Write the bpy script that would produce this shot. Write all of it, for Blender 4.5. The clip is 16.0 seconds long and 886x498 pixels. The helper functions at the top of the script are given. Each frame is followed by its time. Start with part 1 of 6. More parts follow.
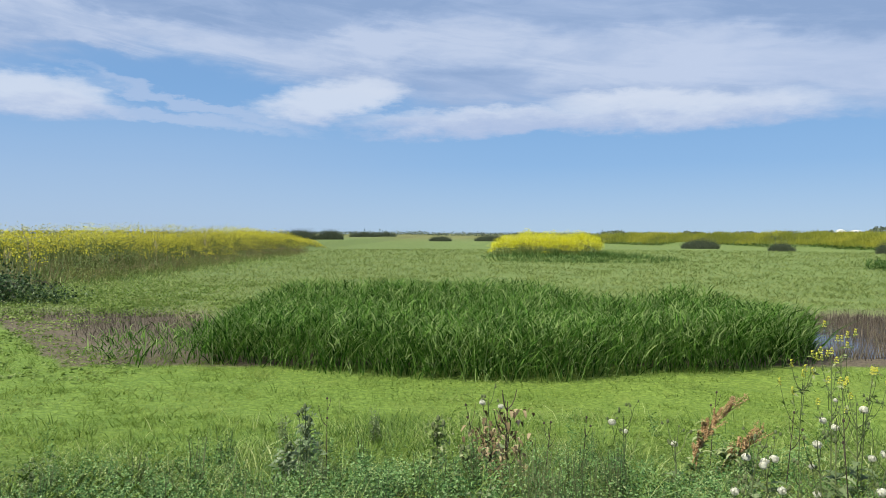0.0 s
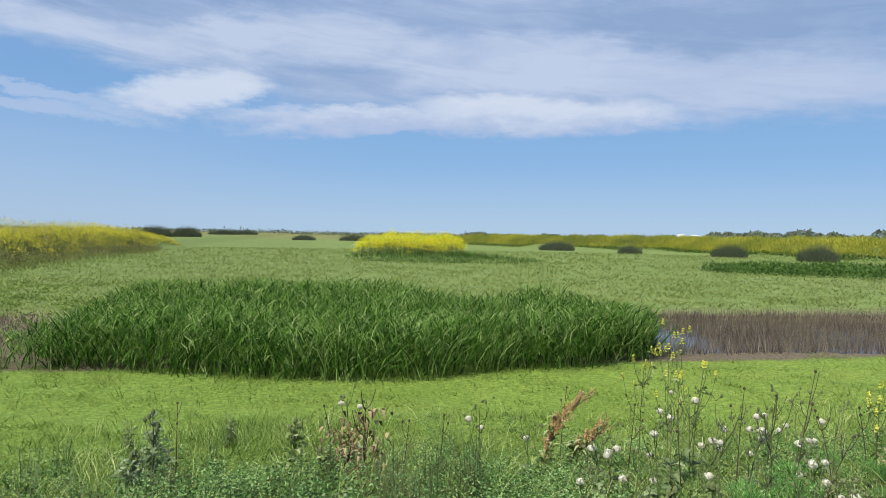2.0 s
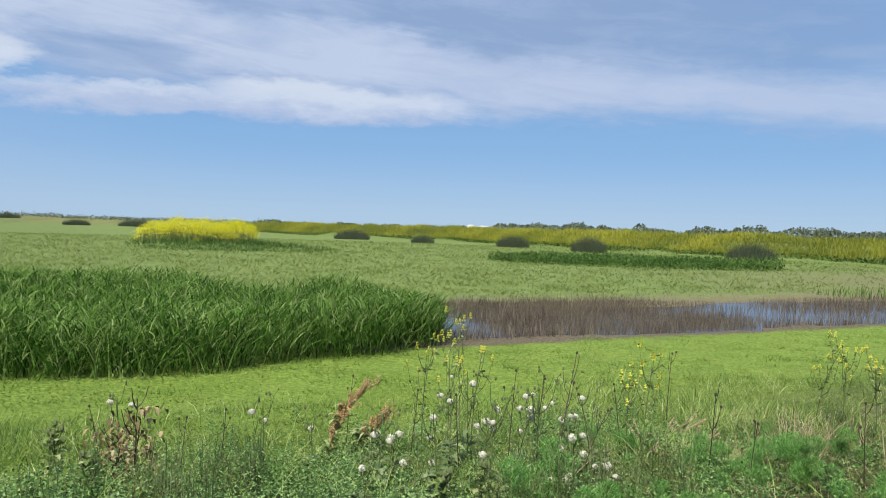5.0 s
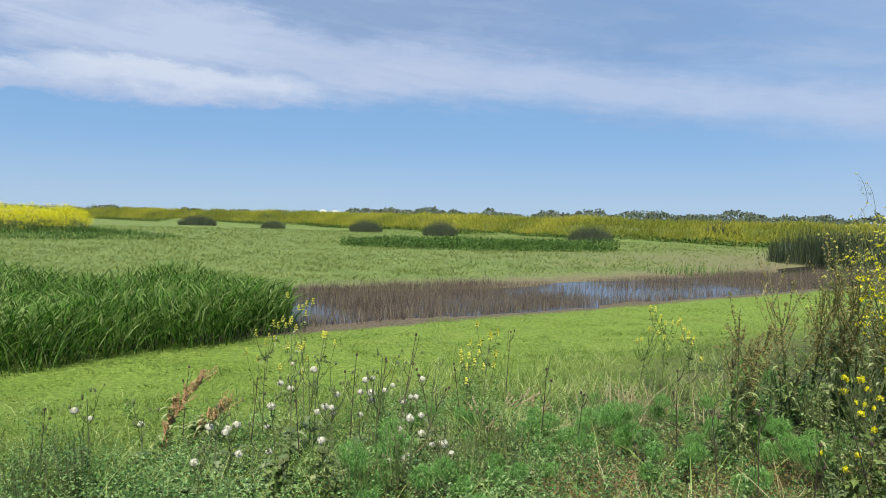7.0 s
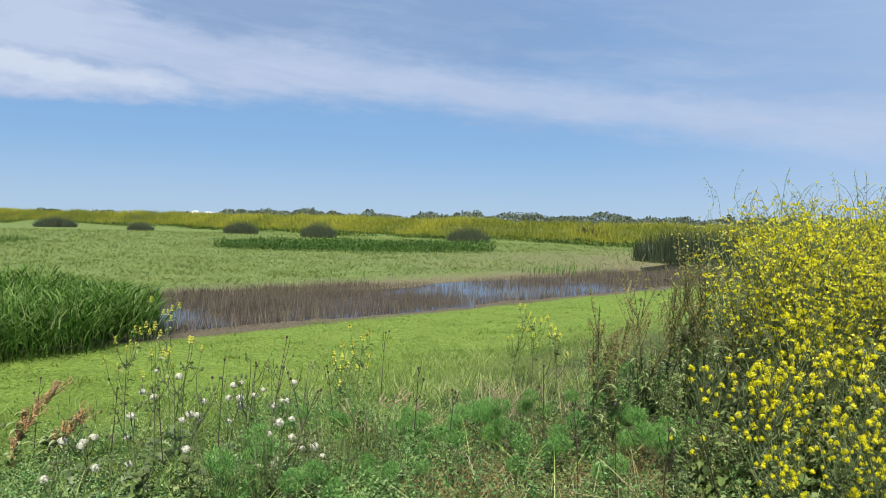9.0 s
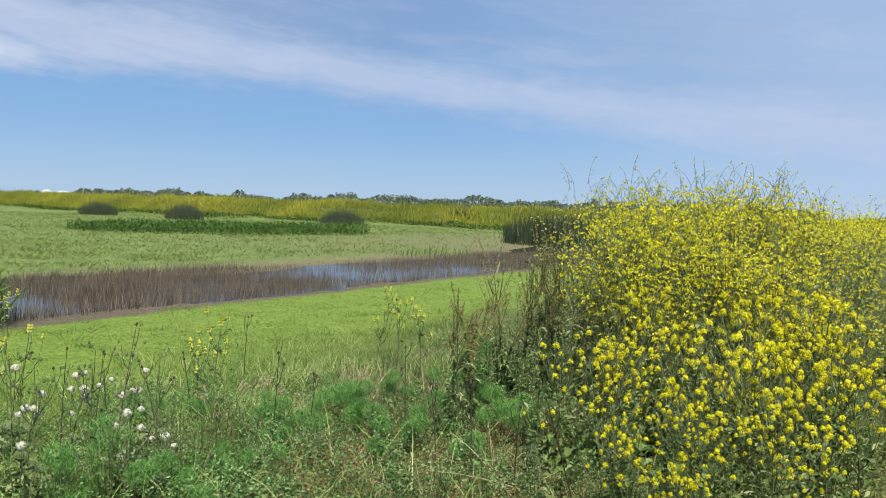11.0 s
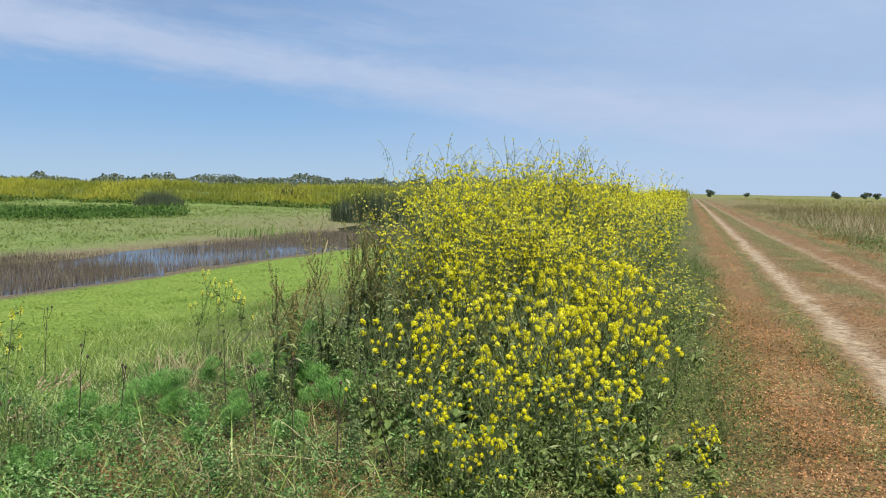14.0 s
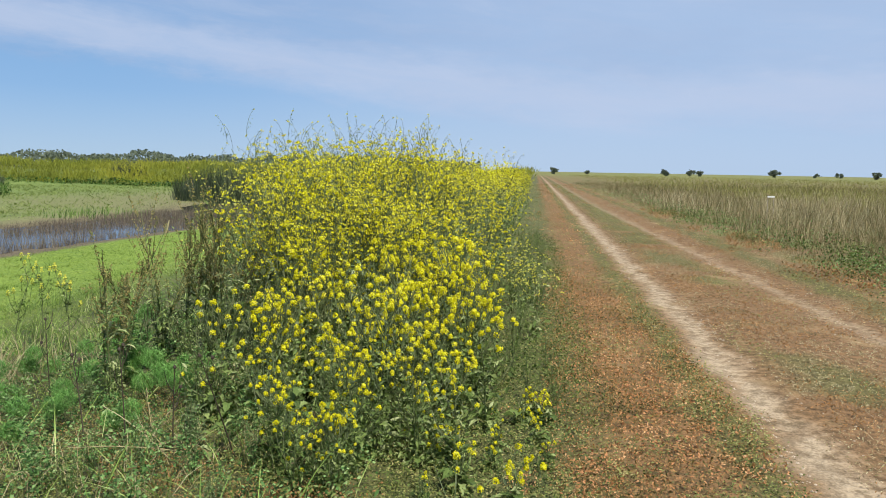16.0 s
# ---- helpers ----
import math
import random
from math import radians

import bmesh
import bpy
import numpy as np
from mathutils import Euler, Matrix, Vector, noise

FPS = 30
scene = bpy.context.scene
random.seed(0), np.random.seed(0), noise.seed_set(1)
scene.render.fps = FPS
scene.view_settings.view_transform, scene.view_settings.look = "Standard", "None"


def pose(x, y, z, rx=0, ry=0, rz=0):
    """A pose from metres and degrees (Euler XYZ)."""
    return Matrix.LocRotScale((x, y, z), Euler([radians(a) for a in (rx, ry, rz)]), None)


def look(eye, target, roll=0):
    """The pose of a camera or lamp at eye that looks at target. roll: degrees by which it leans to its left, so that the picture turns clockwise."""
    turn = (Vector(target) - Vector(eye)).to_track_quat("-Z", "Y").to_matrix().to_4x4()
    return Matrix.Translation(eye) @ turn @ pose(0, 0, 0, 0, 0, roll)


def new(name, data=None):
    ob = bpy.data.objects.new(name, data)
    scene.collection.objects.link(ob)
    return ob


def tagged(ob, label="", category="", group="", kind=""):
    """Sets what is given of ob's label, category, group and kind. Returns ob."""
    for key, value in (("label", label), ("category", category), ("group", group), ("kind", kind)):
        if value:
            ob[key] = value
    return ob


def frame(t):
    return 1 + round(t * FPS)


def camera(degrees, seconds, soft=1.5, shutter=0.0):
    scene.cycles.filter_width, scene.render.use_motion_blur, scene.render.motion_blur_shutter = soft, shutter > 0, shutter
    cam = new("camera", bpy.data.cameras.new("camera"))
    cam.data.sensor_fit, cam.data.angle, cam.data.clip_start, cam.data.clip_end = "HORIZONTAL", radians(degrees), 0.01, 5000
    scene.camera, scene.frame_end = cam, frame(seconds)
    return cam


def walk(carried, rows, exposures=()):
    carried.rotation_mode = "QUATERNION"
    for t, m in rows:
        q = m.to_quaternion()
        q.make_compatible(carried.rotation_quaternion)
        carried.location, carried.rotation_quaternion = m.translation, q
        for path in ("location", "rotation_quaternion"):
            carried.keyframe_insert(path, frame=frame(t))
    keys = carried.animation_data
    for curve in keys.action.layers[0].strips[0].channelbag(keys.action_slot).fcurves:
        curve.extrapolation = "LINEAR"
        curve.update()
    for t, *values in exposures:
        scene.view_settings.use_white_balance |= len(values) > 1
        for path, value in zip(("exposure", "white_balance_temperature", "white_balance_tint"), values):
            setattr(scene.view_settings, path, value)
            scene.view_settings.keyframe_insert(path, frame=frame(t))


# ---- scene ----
cam = camera(61.32, 16.0, soft=0.8)
# seconds, place in metres, turn in degrees
ROWS = [
    (0.0, -0.0000, 0.0000, 1.6000, 88.822, -0.086, 0.000),
    (0.5, 0.0069, 0.0025, 1.5967, 88.787, -0.267, -2.796),
    (1.0, 0.0176, 0.0032, 1.5960, 88.804, -0.481, -5.410),
    (1.5, 0.0283, 0.0016, 1.5978, 88.833, -0.592, -7.727),
    (2.0, 0.0352, 0.0006, 1.5983, 88.898, -0.918, -10.313),
    (2.5, 0.0352, 0.0050, 1.5977, 88.972, -1.465, -13.326),
    (3.0, 0.0351, 0.0077, 1.5970, 89.255, -1.632, -16.352),
    (5.5, 0.1354, -0.0152, 1.6045, 88.168, -1.725, -29.106),
    (6.0, 0.1623, -0.0274, 1.6041, 88.114, -1.528, -32.773),
    (6.5, 0.1865, -0.0393, 1.6015, 87.850, -1.401, -35.077),
    (7.0, 0.2032, -0.0553, 1.6003, 87.547, -1.471, -37.062),
    (7.5, 0.2105, -0.0681, 1.6023, 87.531, -1.715, -39.393),
    (8.0, 0.2159, -0.0800, 1.6004, 87.799, -1.706, -41.753),
    (8.5, 0.2223, -0.0910, 1.5992, 87.959, -1.552, -44.086),
    (11.0, 0.2908, -0.1889, 1.6021, 86.817, -1.874, -55.829),
    (11.5, 0.2984, -0.1883, 1.6046, 86.727, -1.928, -58.844),
    (12.0, 0.2992, -0.1882, 1.6023, 86.580, -1.894, -60.977),
    (12.5, 0.2990, -0.2000, 1.6014, 86.463, -1.721, -62.798),
    (13.0, 0.3007, -0.2192, 1.6021, 86.498, -1.624, -64.370),
    (13.5, 0.3056, -0.2426, 1.6010, 86.254, -1.378, -66.243),
    (14.0, 0.3141, -0.2707, 1.6010, 85.453, -0.969, -68.882),
    (14.5, 0.3160, -0.2957, 1.6015, 84.849, -0.939, -71.352),
    (15.0, 0.3139, -0.3203, 1.6023, 84.698, -0.930, -73.666),
    (15.5, 0.3100, -0.3382, 1.6019, 84.489, -0.826, -76.423),
    (16.0, 0.3100, -0.3600, 1.6008, 83.921, -1.033, -80.081),
]
walk(cam, [(t, pose(x, y, z, rx, ry, rz)) for t, x, y, z, rx, ry, rz in ROWS])

# ---- light and sky ----
SUN_EL, SUN_AZ = 54.0, 232.0
scene.view_settings.exposure = 0.6


class Net:
    """A small helper to write node trees as sums."""

    def __init__(self, tree):
        self.tree = tree

    def node(self, kind):
        return self.tree.nodes.new(kind)

    def put(self, sock, val):
        if isinstance(val, bpy.types.NodeSocket):
            self.tree.links.new(val, sock)
        elif isinstance(val, (tuple, list)) and len(val) == 3 and sock.type == "RGBA":
            sock.default_value = (*val, 1)
        else:
            sock.default_value = val

    def math(self, op, a, b=0.0, c=0.0):
        n = self.node("ShaderNodeMath")
        n.operation = op
        for s, val in zip(n.inputs, (a, b, c)):
            self.put(s, val)
        return n.outputs[0]

    def add(self, a, b):
        return self.math("ADD", a, b)

    def sub(self, a, b):
        return self.math("SUBTRACT", a, b)

    def mul(self, a, b):
        return self.math("MULTIPLY", a, b)

    def most(self, a, b):
        return self.math("MAXIMUM", a, b)

    def step(self, val, lo, hi):
        """0 at lo, 1 at hi, smoothly (lo may be above hi)."""
        if lo > hi:
            return self.sub(1.0, self.step(val, hi, lo))
        n = self.node("ShaderNodeMapRange")
        n.interpolation_type, n.clamp = "SMOOTHSTEP", True
        for i, x in enumerate((val, lo, hi, 0.0, 1.0)):
            self.put(n.inputs[i], x)
        return n.outputs[0]

    def band(self, val, mid, half, soft):
        d = self.math("ABSOLUTE", self.sub(val, mid))
        return self.step(d, half + soft, max(half - soft, 0.0))

    def mix(self, fac, a, b):
        n = self.node("ShaderNodeMix")
        n.data_type = "RGBA"
        self.put(n.inputs[0], fac), self.put(n.inputs[6], a), self.put(n.inputs[7], b)
        return n.outputs[2]

    def noise(self, vec, scale, detail=3.0, rough=0.55, out=0, warp=0.0):
        n = self.node("ShaderNodeTexNoise")
        if vec is not None:
            self.put(n.inputs["Vector"], vec)
        self.put(n.inputs["Scale"], scale), self.put(n.inputs["Detail"], detail)
        self.put(n.inputs["Roughness"], rough), self.put(n.inputs["Distortion"], warp)
        return n.outputs[out]

    def split(self, vec):
        n = self.node("ShaderNodeSeparateXYZ")
        self.put(n.inputs[0], vec)
        return n.outputs

    def join(self, x, y, z):
        n = self.node("ShaderNodeCombineXYZ")
        for s, val in zip(n.inputs, (x, y, z)):
            self.put(s, val)
        return n.outputs[0]

    def ramp(self, fac, stops):
        n = self.node("ShaderNodeValToRGB")
        self.put(n.inputs[0], fac)
        e = n.color_ramp.elements
        while len(e) < len(stops):
            e.new(0.5)
        for el, (p, col) in zip(e, stops):
            el.position, el.color = p, (*col, 1)
        return n.outputs[0]


world = bpy.data.worlds.new("sky")
scene.world = world
world.use_nodes = True
world.node_tree.nodes.clear()
w = Net(world.node_tree)
sky = w.node("ShaderNodeTexSky")
sky.sky_type, sky.sun_disc, sky.sun_elevation, sky.sun_rotation = "NISHITA", False, radians(SUN_EL), radians(SUN_AZ)
sky.altitude, sky.air_density, sky.dust_density, sky.ozone_density = 0, 1.0, 0.6, 2.0
way = w.split(w.node("ShaderNodeTexCoord").outputs["Generated"])
az = w.mul(w.math("ARCTAN2", way[0], way[1]), 57.2958)
el = w.mul(w.math("ARCSINE", way[2]), 57.2958)
# clear sky: pale haze low down, bluer higher up, paler again towards the sun's side
clear = w.ramp(w.mul(el, 1 / 40), [(0.0, (4.3, 6.1, 8.2)), (0.05, (3.6, 5.5, 8.1)), (0.13, (2.55, 4.65, 7.85)), (0.24, (2.1, 4.15, 7.4)), (0.4, (1.95, 3.75, 6.9)), (1.0, (1.2, 2.7, 5.8))])
clear = w.mix(w.mul(w.step(az, 55, 100), 0.5), clear, (4.7, 6.2, 8.5))
clear = w.mix(w.mul(w.mul(w.step(az, 10, -24), w.step(el, 11, 4)), 0.5), clear, (3.9, 5.35, 7.7))
clear = w.mix(0.12, clear, sky.outputs[0])
# ragged edges: the sky's coordinates are bent by cloud-sized and by small noise
base = w.join(w.mul(az, 0.11), w.mul(el, 0.3), 1.0)
bent = w.split(w.noise(base, 1.0, 5, 0.58, out=1))
small = w.split(w.noise(base, 3.6, 6, 0.62, out=1))
caz = w.add(az, w.add(w.mul(w.sub(bent[0], 0.5), 9.0), w.mul(w.sub(small[0], 0.5), 4.5)))
cel = w.add(el, w.add(w.mul(w.sub(bent[1], 0.5), 2.6), w.mul(w.sub(small[1], 0.5), 1.7)))


def lump(a0, e0, wa, we, slope=0.0, soft=0.75):
    """A cloud round (a0, e0), wa by we degrees, sinking or rising along its length."""
    dx = w.sub(caz, a0)
    dy = w.mul(w.sub(w.sub(cel, e0), w.mul(dx, slope)), 1 / we)
    d = w.add(w.math("POWER", w.math("ABSOLUTE", w.mul(dx, 1 / wa)), 2.0), w.math("POWER", w.math("ABSOLUTE", dy), 2.0))
    return w.step(d, 1.0 + soft, 1.0 - soft)


def most_of(*vals):
    out = vals[0]
    for val in vals[1:]:
        out = w.most(out, val)
    return out


streak = w.noise(w.join(w.mul(az, 0.05), w.mul(w.add(el, w.mul(az, 0.06)), 0.33), 0.0), 1.0, 6, 0.55, warp=0.6)
fibre = w.noise(w.join(w.mul(az, 0.13), w.mul(w.add(el, w.mul(az, 0.1)), 0.8), 7.0), 1.0, 8, 0.62, warp=0.7)
mottle = w.noise(w.join(w.mul(az, 0.09), w.mul(el, 0.22), 3.0), 1.0, 6, 0.58, warp=0.4)
# the foot of the overcast sheet, over the direction
foot = w.mul(w.ramp(w.mul(w.add(az, 40.0), 1 / 170), [(0.0, (0.5,) * 3), (0.07, (0.55,) * 3), (0.13, (0.6,) * 3), (0.19, (0.5,) * 3), (0.24, (0.42,) * 3), (0.5, (0.4,) * 3), (0.59, (0.3,) * 3), (0.68, (0.24,) * 3), (0.77, (0.15,) * 3)]), 20.0)
sheet = w.step(w.sub(w.add(cel, w.mul(w.sub(fibre, 0.5), 2.0)), foot), -0.6, 2.2)
# the long pale band that sinks towards +x
mid = w.mul(w.ramp(w.mul(w.add(az, 40.0), 1 / 170), [(0.0, (0.75,) * 3), (0.3, (0.66,) * 3), (0.4, (0.55,) * 3), (0.5, (0.5,) * 3), (0.59, (0.42,) * 3), (0.68, (0.335,) * 3), (0.77, (0.26,) * 3)]), 20.0)
off = w.math("ABSOLUTE", w.sub(w.add(cel, w.mul(w.sub(streak, 0.5), 2.4)), mid))
band = w.mul(w.mul(w.step(off, 2.9, 0.3), w.step(az, 6, 22)), w.add(0.55, w.mul(fibre, 0.6)))
white = most_of(lump(5.5, 8.3, 11.5, 1.0, -0.01), lump(17.5, 8.9, 9.5, 1.25, -0.02), lump(14.5, 9.6, 4.5, 0.9), lump(-8.5, 9.9, 4.6, 1.6, 0.14), lump(-29.0, 9.2, 6.0, 1.4, -0.03))
bright = most_of(lump(-29, 15.0, 8, 1.7, -0.2), lump(-17, 13.1, 9, 1.5, -0.06), lump(-5, 14.2, 8, 1.5, 0.14), lump(4, 14.0, 9, 1.9, -0.03), lump(14, 13.0, 12, 2.2, -0.05))
thin = most_of(lump(-18.5, 9.4, 7.5, 0.45, -0.22), lump(-20.0, 8.3, 7.0, 0.5, -0.07))
gap = most_of(lump(-16.5, 10.2, 6.5, 1.7, -0.18), lump(-23, 11.2, 5.0, 1.0, -0.25))
dusky = most_of(lump(-22, 16.6, 6, 1.4, -0.1), lump(-8, 16.6, 7, 1.6), lump(29, 14.8, 9, 1.8, -0.1), lump(44, 15.0, 15, 3.0, -0.12))
calm = w.step(az, 32, 60)
shade = w.add(w.add(w.mul(w.step(mottle, 0.2, 0.8), 0.5), w.mul(w.step(fibre, 0.3, 0.7), w.sub(0.3, w.mul(calm, 0.18)))), w.mul(w.step(streak, 0.3, 0.7), 0.2))
shade = w.sub(w.add(shade, w.mul(bright, 0.35)), w.mul(dusky, 0.28))
grey = w.ramp(shade, [(0.1, (2.8, 3.95, 6.2)), (0.5, (3.75, 4.85, 7.05)), (0.95, (5.5, 6.35, 8.1))])
colour = w.mix(w.mul(w.mul(sheet, w.sub(1.0, w.mul(gap, 0.9))), w.sub(0.9, w.mul(calm, w.add(0.3, w.mul(w.step(fibre, 0.7, 0.3), 0.3))))), clear, grey)
colour = w.mix(w.mul(w.step(az, 52, 92), 0.38), colour, (4.9, 6.15, 8.4))
colour = w.mix(w.mul(thin, 0.55), colour, (5.0, 6.0, 8.0))
colour = w.mix(w.mul(band, 0.72), colour, (5.3, 6.25, 8.2))
under = w.step(w.sub(cel, w.mul(w.sub(small[2], 0.5), 2.0)), 7.6, 9.6)
colour = w.mix(w.mul(white, 0.85), colour, w.mix(under, (4.6, 5.5, 7.6), (6.7, 7.4, 8.7)))
back = w.node("ShaderNodeBackground")
w.put(back.inputs[0], colour), w.put(back.inputs[1], 0.066)
w.put(w.node("ShaderNodeOutputWorld").inputs[0], back.outputs[0])

sun = new("sun", bpy.data.lights.new("sun", "SUN"))
sun.data.energy, sun.data.angle, sun.data.color = 5.0, radians(0.6), (1.0, 0.95, 0.86)
a, e = radians(SUN_AZ), radians(SUN_EL)
sun.matrix_world = look((40 * math.sin(a) * math.cos(e), 40 * math.cos(a) * math.cos(e), 40 * math.sin(e)), (0, 0, 0))


# ---- materials ----
def foliage(name, colours, rough=0.55, clear=0.25, patch=0.35, scale=1.2, spec=0.3):
    """Leaves: a colour per leaf out of the list, patches at a larger scale, light through the blade."""
    m = bpy.data.materials.new(name)
    m.use_nodes = True
    m.node_tree.nodes.clear()
    n = Net(m.node_tree)
    geo = n.node("ShaderNodeNewGeometry")
    big = n.noise(geo.outputs["Position"], scale, 3)
    fine = n.noise(geo.outputs["Position"], 90.0, 2)
    pick = n.add(n.mul(geo.outputs["Random Per Island"], 1 - patch), n.mul(n.step(big, 0.3, 0.7), patch))
    pick = n.add(pick, n.mul(n.sub(fine, 0.5), 0.25))
    k = len(colours)
    col = n.ramp(pick, [((i + 0.5) / k, cc) for i, cc in enumerate(colours)])
    p = n.node("ShaderNodeBsdfPrincipled")
    n.put(p.inputs["Base Color"], col), n.put(p.inputs["Roughness"], rough), n.put(p.inputs["Specular IOR Level"], spec)
    t = n.node("ShaderNodeBsdfTranslucent")
    n.put(t.inputs[0], col)
    s = n.node("ShaderNodeMixShader")
    n.put(s.inputs[0], clear), n.put(s.inputs[1], p.outputs[0]), n.put(s.inputs[2], t.outputs[0])
    n.put(n.node("ShaderNodeOutputMaterial").inputs[0], s.outputs[0])
    return m


def plain(name, low, high, rough=0.8, scale=6.0, bump=0.3, metal=0.0):
    m = bpy.data.materials.new(name)
    m.use_nodes = True
    m.node_tree.nodes.clear()
    n = Net(m.node_tree)
    pos = n.node("ShaderNodeNewGeometry").outputs["Position"]
    f = n.add(n.mul(n.noise(pos, scale, 4), 0.6), n.mul(n.noise(pos, scale * 9, 3), 0.4))
    p = n.node("ShaderNodeBsdfPrincipled")
    n.put(p.inputs["Base Color"], n.mix(n.step(f, 0.3, 0.7), low, high)), n.put(p.inputs["Roughness"], rough), n.put(p.inputs["Metallic"], metal)
    b = n.node("ShaderNodeBump")
    n.put(b.inputs["Strength"], bump), n.put(b.inputs["Height"], f), n.put(b.inputs["Distance"], 0.02)
    n.put(p.inputs["Normal"], b.outputs[0])
    n.put(n.node("ShaderNodeOutputMaterial").inputs[0], p.outputs[0])
    return m


# palest colour stands in for glints on the leaves, darkest for shaded gaps
M_CATTAIL = foliage("cattail_green", [(0.014, 0.046, 0.006), (0.044, 0.115, 0.014), (0.086, 0.182, 0.027), (0.135, 0.235, 0.048), (0.25, 0.335, 0.12)], 0.7, 0.28, 0.08, spec=0.04)
M_ISLE = foliage("low_cattail_green", [(0.022, 0.055, 0.01), (0.045, 0.095, 0.018), (0.085, 0.15, 0.034)], 0.6, 0.1, 0.3, 0.5, spec=0.1)
# darkest weed and grass tones are lowered to stand in for deep shade
M_CLOVER = foliage("weed_leaf", [(0.028, 0.07, 0.019), (0.078, 0.17, 0.046), (0.155, 0.275, 0.083), (0.28, 0.4, 0.165)], 0.55, 0.3, 0.25, spec=0.15)
M_GRASS = foliage("grass_blade", [(0.033, 0.0748, 0.0099), (0.0924, 0.167, 0.0264), (0.193, 0.288, 0.055), (0.44, 0.484, 0.209)], 0.5, 0.22, 0.35, spec=0.25)
M_LAWN = foliage("meadow_blade", [(0.095, 0.157, 0.0304), (0.138, 0.207, 0.0418), (0.18, 0.252, 0.0589), (0.266, 0.318, 0.114)], 0.6, 0.35, 0.45, 0.9, spec=0.15)
# palest colour stands in for sunlit sparkle on the leaves
M_MARSH = foliage("marsh_leaf", [(0.115, 0.16, 0.037), (0.15, 0.2, 0.05), (0.195, 0.245, 0.068), (0.28, 0.325, 0.12)], 0.5, 0.45, 0.3, 0.3, spec=0.15)
M_TULE = foliage("bulrush_stem", [(0.04, 0.056, 0.034), (0.06, 0.078, 0.046), (0.085, 0.102, 0.06)], 0.6, 0.1, 0.3, spec=0.1)
M_TULEDARK = foliage("dark_bulrush_stem", [(0.014, 0.0245, 0.0126), (0.0245, 0.0385, 0.0175), (0.042, 0.056, 0.0245)], 0.5, 0.1, 0.3)
M_BANKBLOOM = foliage("faded_bloom", [(0.165, 0.195, 0.034), (0.23, 0.255, 0.04), (0.3, 0.31, 0.046), (0.39, 0.38, 0.055)], 0.7, 0.35, 0.65, 0.12, spec=0.05)
M_DRYREED = foliage("dry_reed_stem", [(0.036, 0.029, 0.023), (0.066, 0.052, 0.04), (0.108, 0.088, 0.064), (0.18, 0.15, 0.108), (0.1, 0.1, 0.046)], 0.7, 0.1, 0.25, 0.5)
M_STRAW = foliage("straw", [(0.2, 0.165, 0.08), (0.31, 0.265, 0.14), (0.45, 0.4, 0.25)], 0.6, 0.2, 0.2)
M_STEM = foliage("weed_stem", [(0.042, 0.063, 0.021), (0.0788, 0.105, 0.0368), (0.131, 0.147, 0.063)], 0.6, 0.0, 0.3)
M_DARKSTEM = foliage("dead_stem", [(0.021, 0.0154, 0.0126), (0.042, 0.0315, 0.021), (0.07, 0.0525, 0.035)], 0.7, 0.0, 0.3)
M_YELLOW = foliage("mustard_petal", [(0.5, 0.455, 0.006), (0.66, 0.62, 0.01), (0.74, 0.71, 0.03), (0.76, 0.735, 0.12)], 0.6, 0.45, 0.2, spec=0.1)
M_PALEYELLOW = foliage("radish_petal", [(0.58, 0.56, 0.05), (0.66, 0.65, 0.16)], 0.6, 0.4, 0.2, spec=0.1)
M_MLEAF = foliage("mustard_leaf", [(0.042, 0.066, 0.017), (0.12, 0.18, 0.046), (0.21, 0.275, 0.085), (0.36, 0.4, 0.2)], 0.5, 0.35, 0.3, spec=0.2)
M_PUFF = foliage("seed_down", [(0.53, 0.525, 0.41), (0.69, 0.685, 0.56)], 0.8, 0.3, 0.2, spec=0.1)
M_RUST = foliage("dock_seed", [(0.28, 0.165, 0.07), (0.4, 0.255, 0.115), (0.5, 0.36, 0.19)], 0.7, 0.15, 0.3)
M_OLIVE = foliage("dock_olive", [(0.12, 0.14, 0.042), (0.185, 0.195, 0.062), (0.26, 0.225, 0.08), (0.34, 0.245, 0.1)], 0.65, 0.3, 0.3)
# first colour is darker, standing in for the clump's shaded core
M_FENNEL = foliage("feathery_green", [(0.035, 0.11, 0.016), (0.1, 0.25, 0.045), (0.22, 0.42, 0.11)], 0.5, 0.3, 0.25, 9.0)
M_SILVER = foliage("silvery_leaf", [(0.12, 0.17, 0.08), (0.19, 0.25, 0.13), (0.29, 0.34, 0.21)], 0.6, 0.3, 0.2, spec=0.15)
# darker copy of the weed leaf; the thicket's shade is put into its colour
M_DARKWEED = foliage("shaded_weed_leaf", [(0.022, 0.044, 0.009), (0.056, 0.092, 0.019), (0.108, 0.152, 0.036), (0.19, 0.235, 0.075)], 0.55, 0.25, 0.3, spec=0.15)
M_TURF = foliage("turf_blade", [(0.1, 0.165, 0.026), (0.138, 0.21, 0.036), (0.182, 0.25, 0.05), (0.24, 0.305, 0.085)], 0.6, 0.4, 0.6, 0.7, spec=0.12)
M_GREYLEAF = foliage("grey_green_leaf", [(0.08, 0.12, 0.045), (0.145, 0.195, 0.08), (0.25, 0.3, 0.15)], 0.55, 0.3, 0.3, spec=0.2)
M_RED = foliage("red_clover_leaf", [(0.055, 0.065, 0.018), (0.15, 0.125, 0.04), (0.31, 0.175, 0.064), (0.45, 0.205, 0.085), (0.58, 0.38, 0.19)], 0.6, 0.3, 0.35, 0.9)
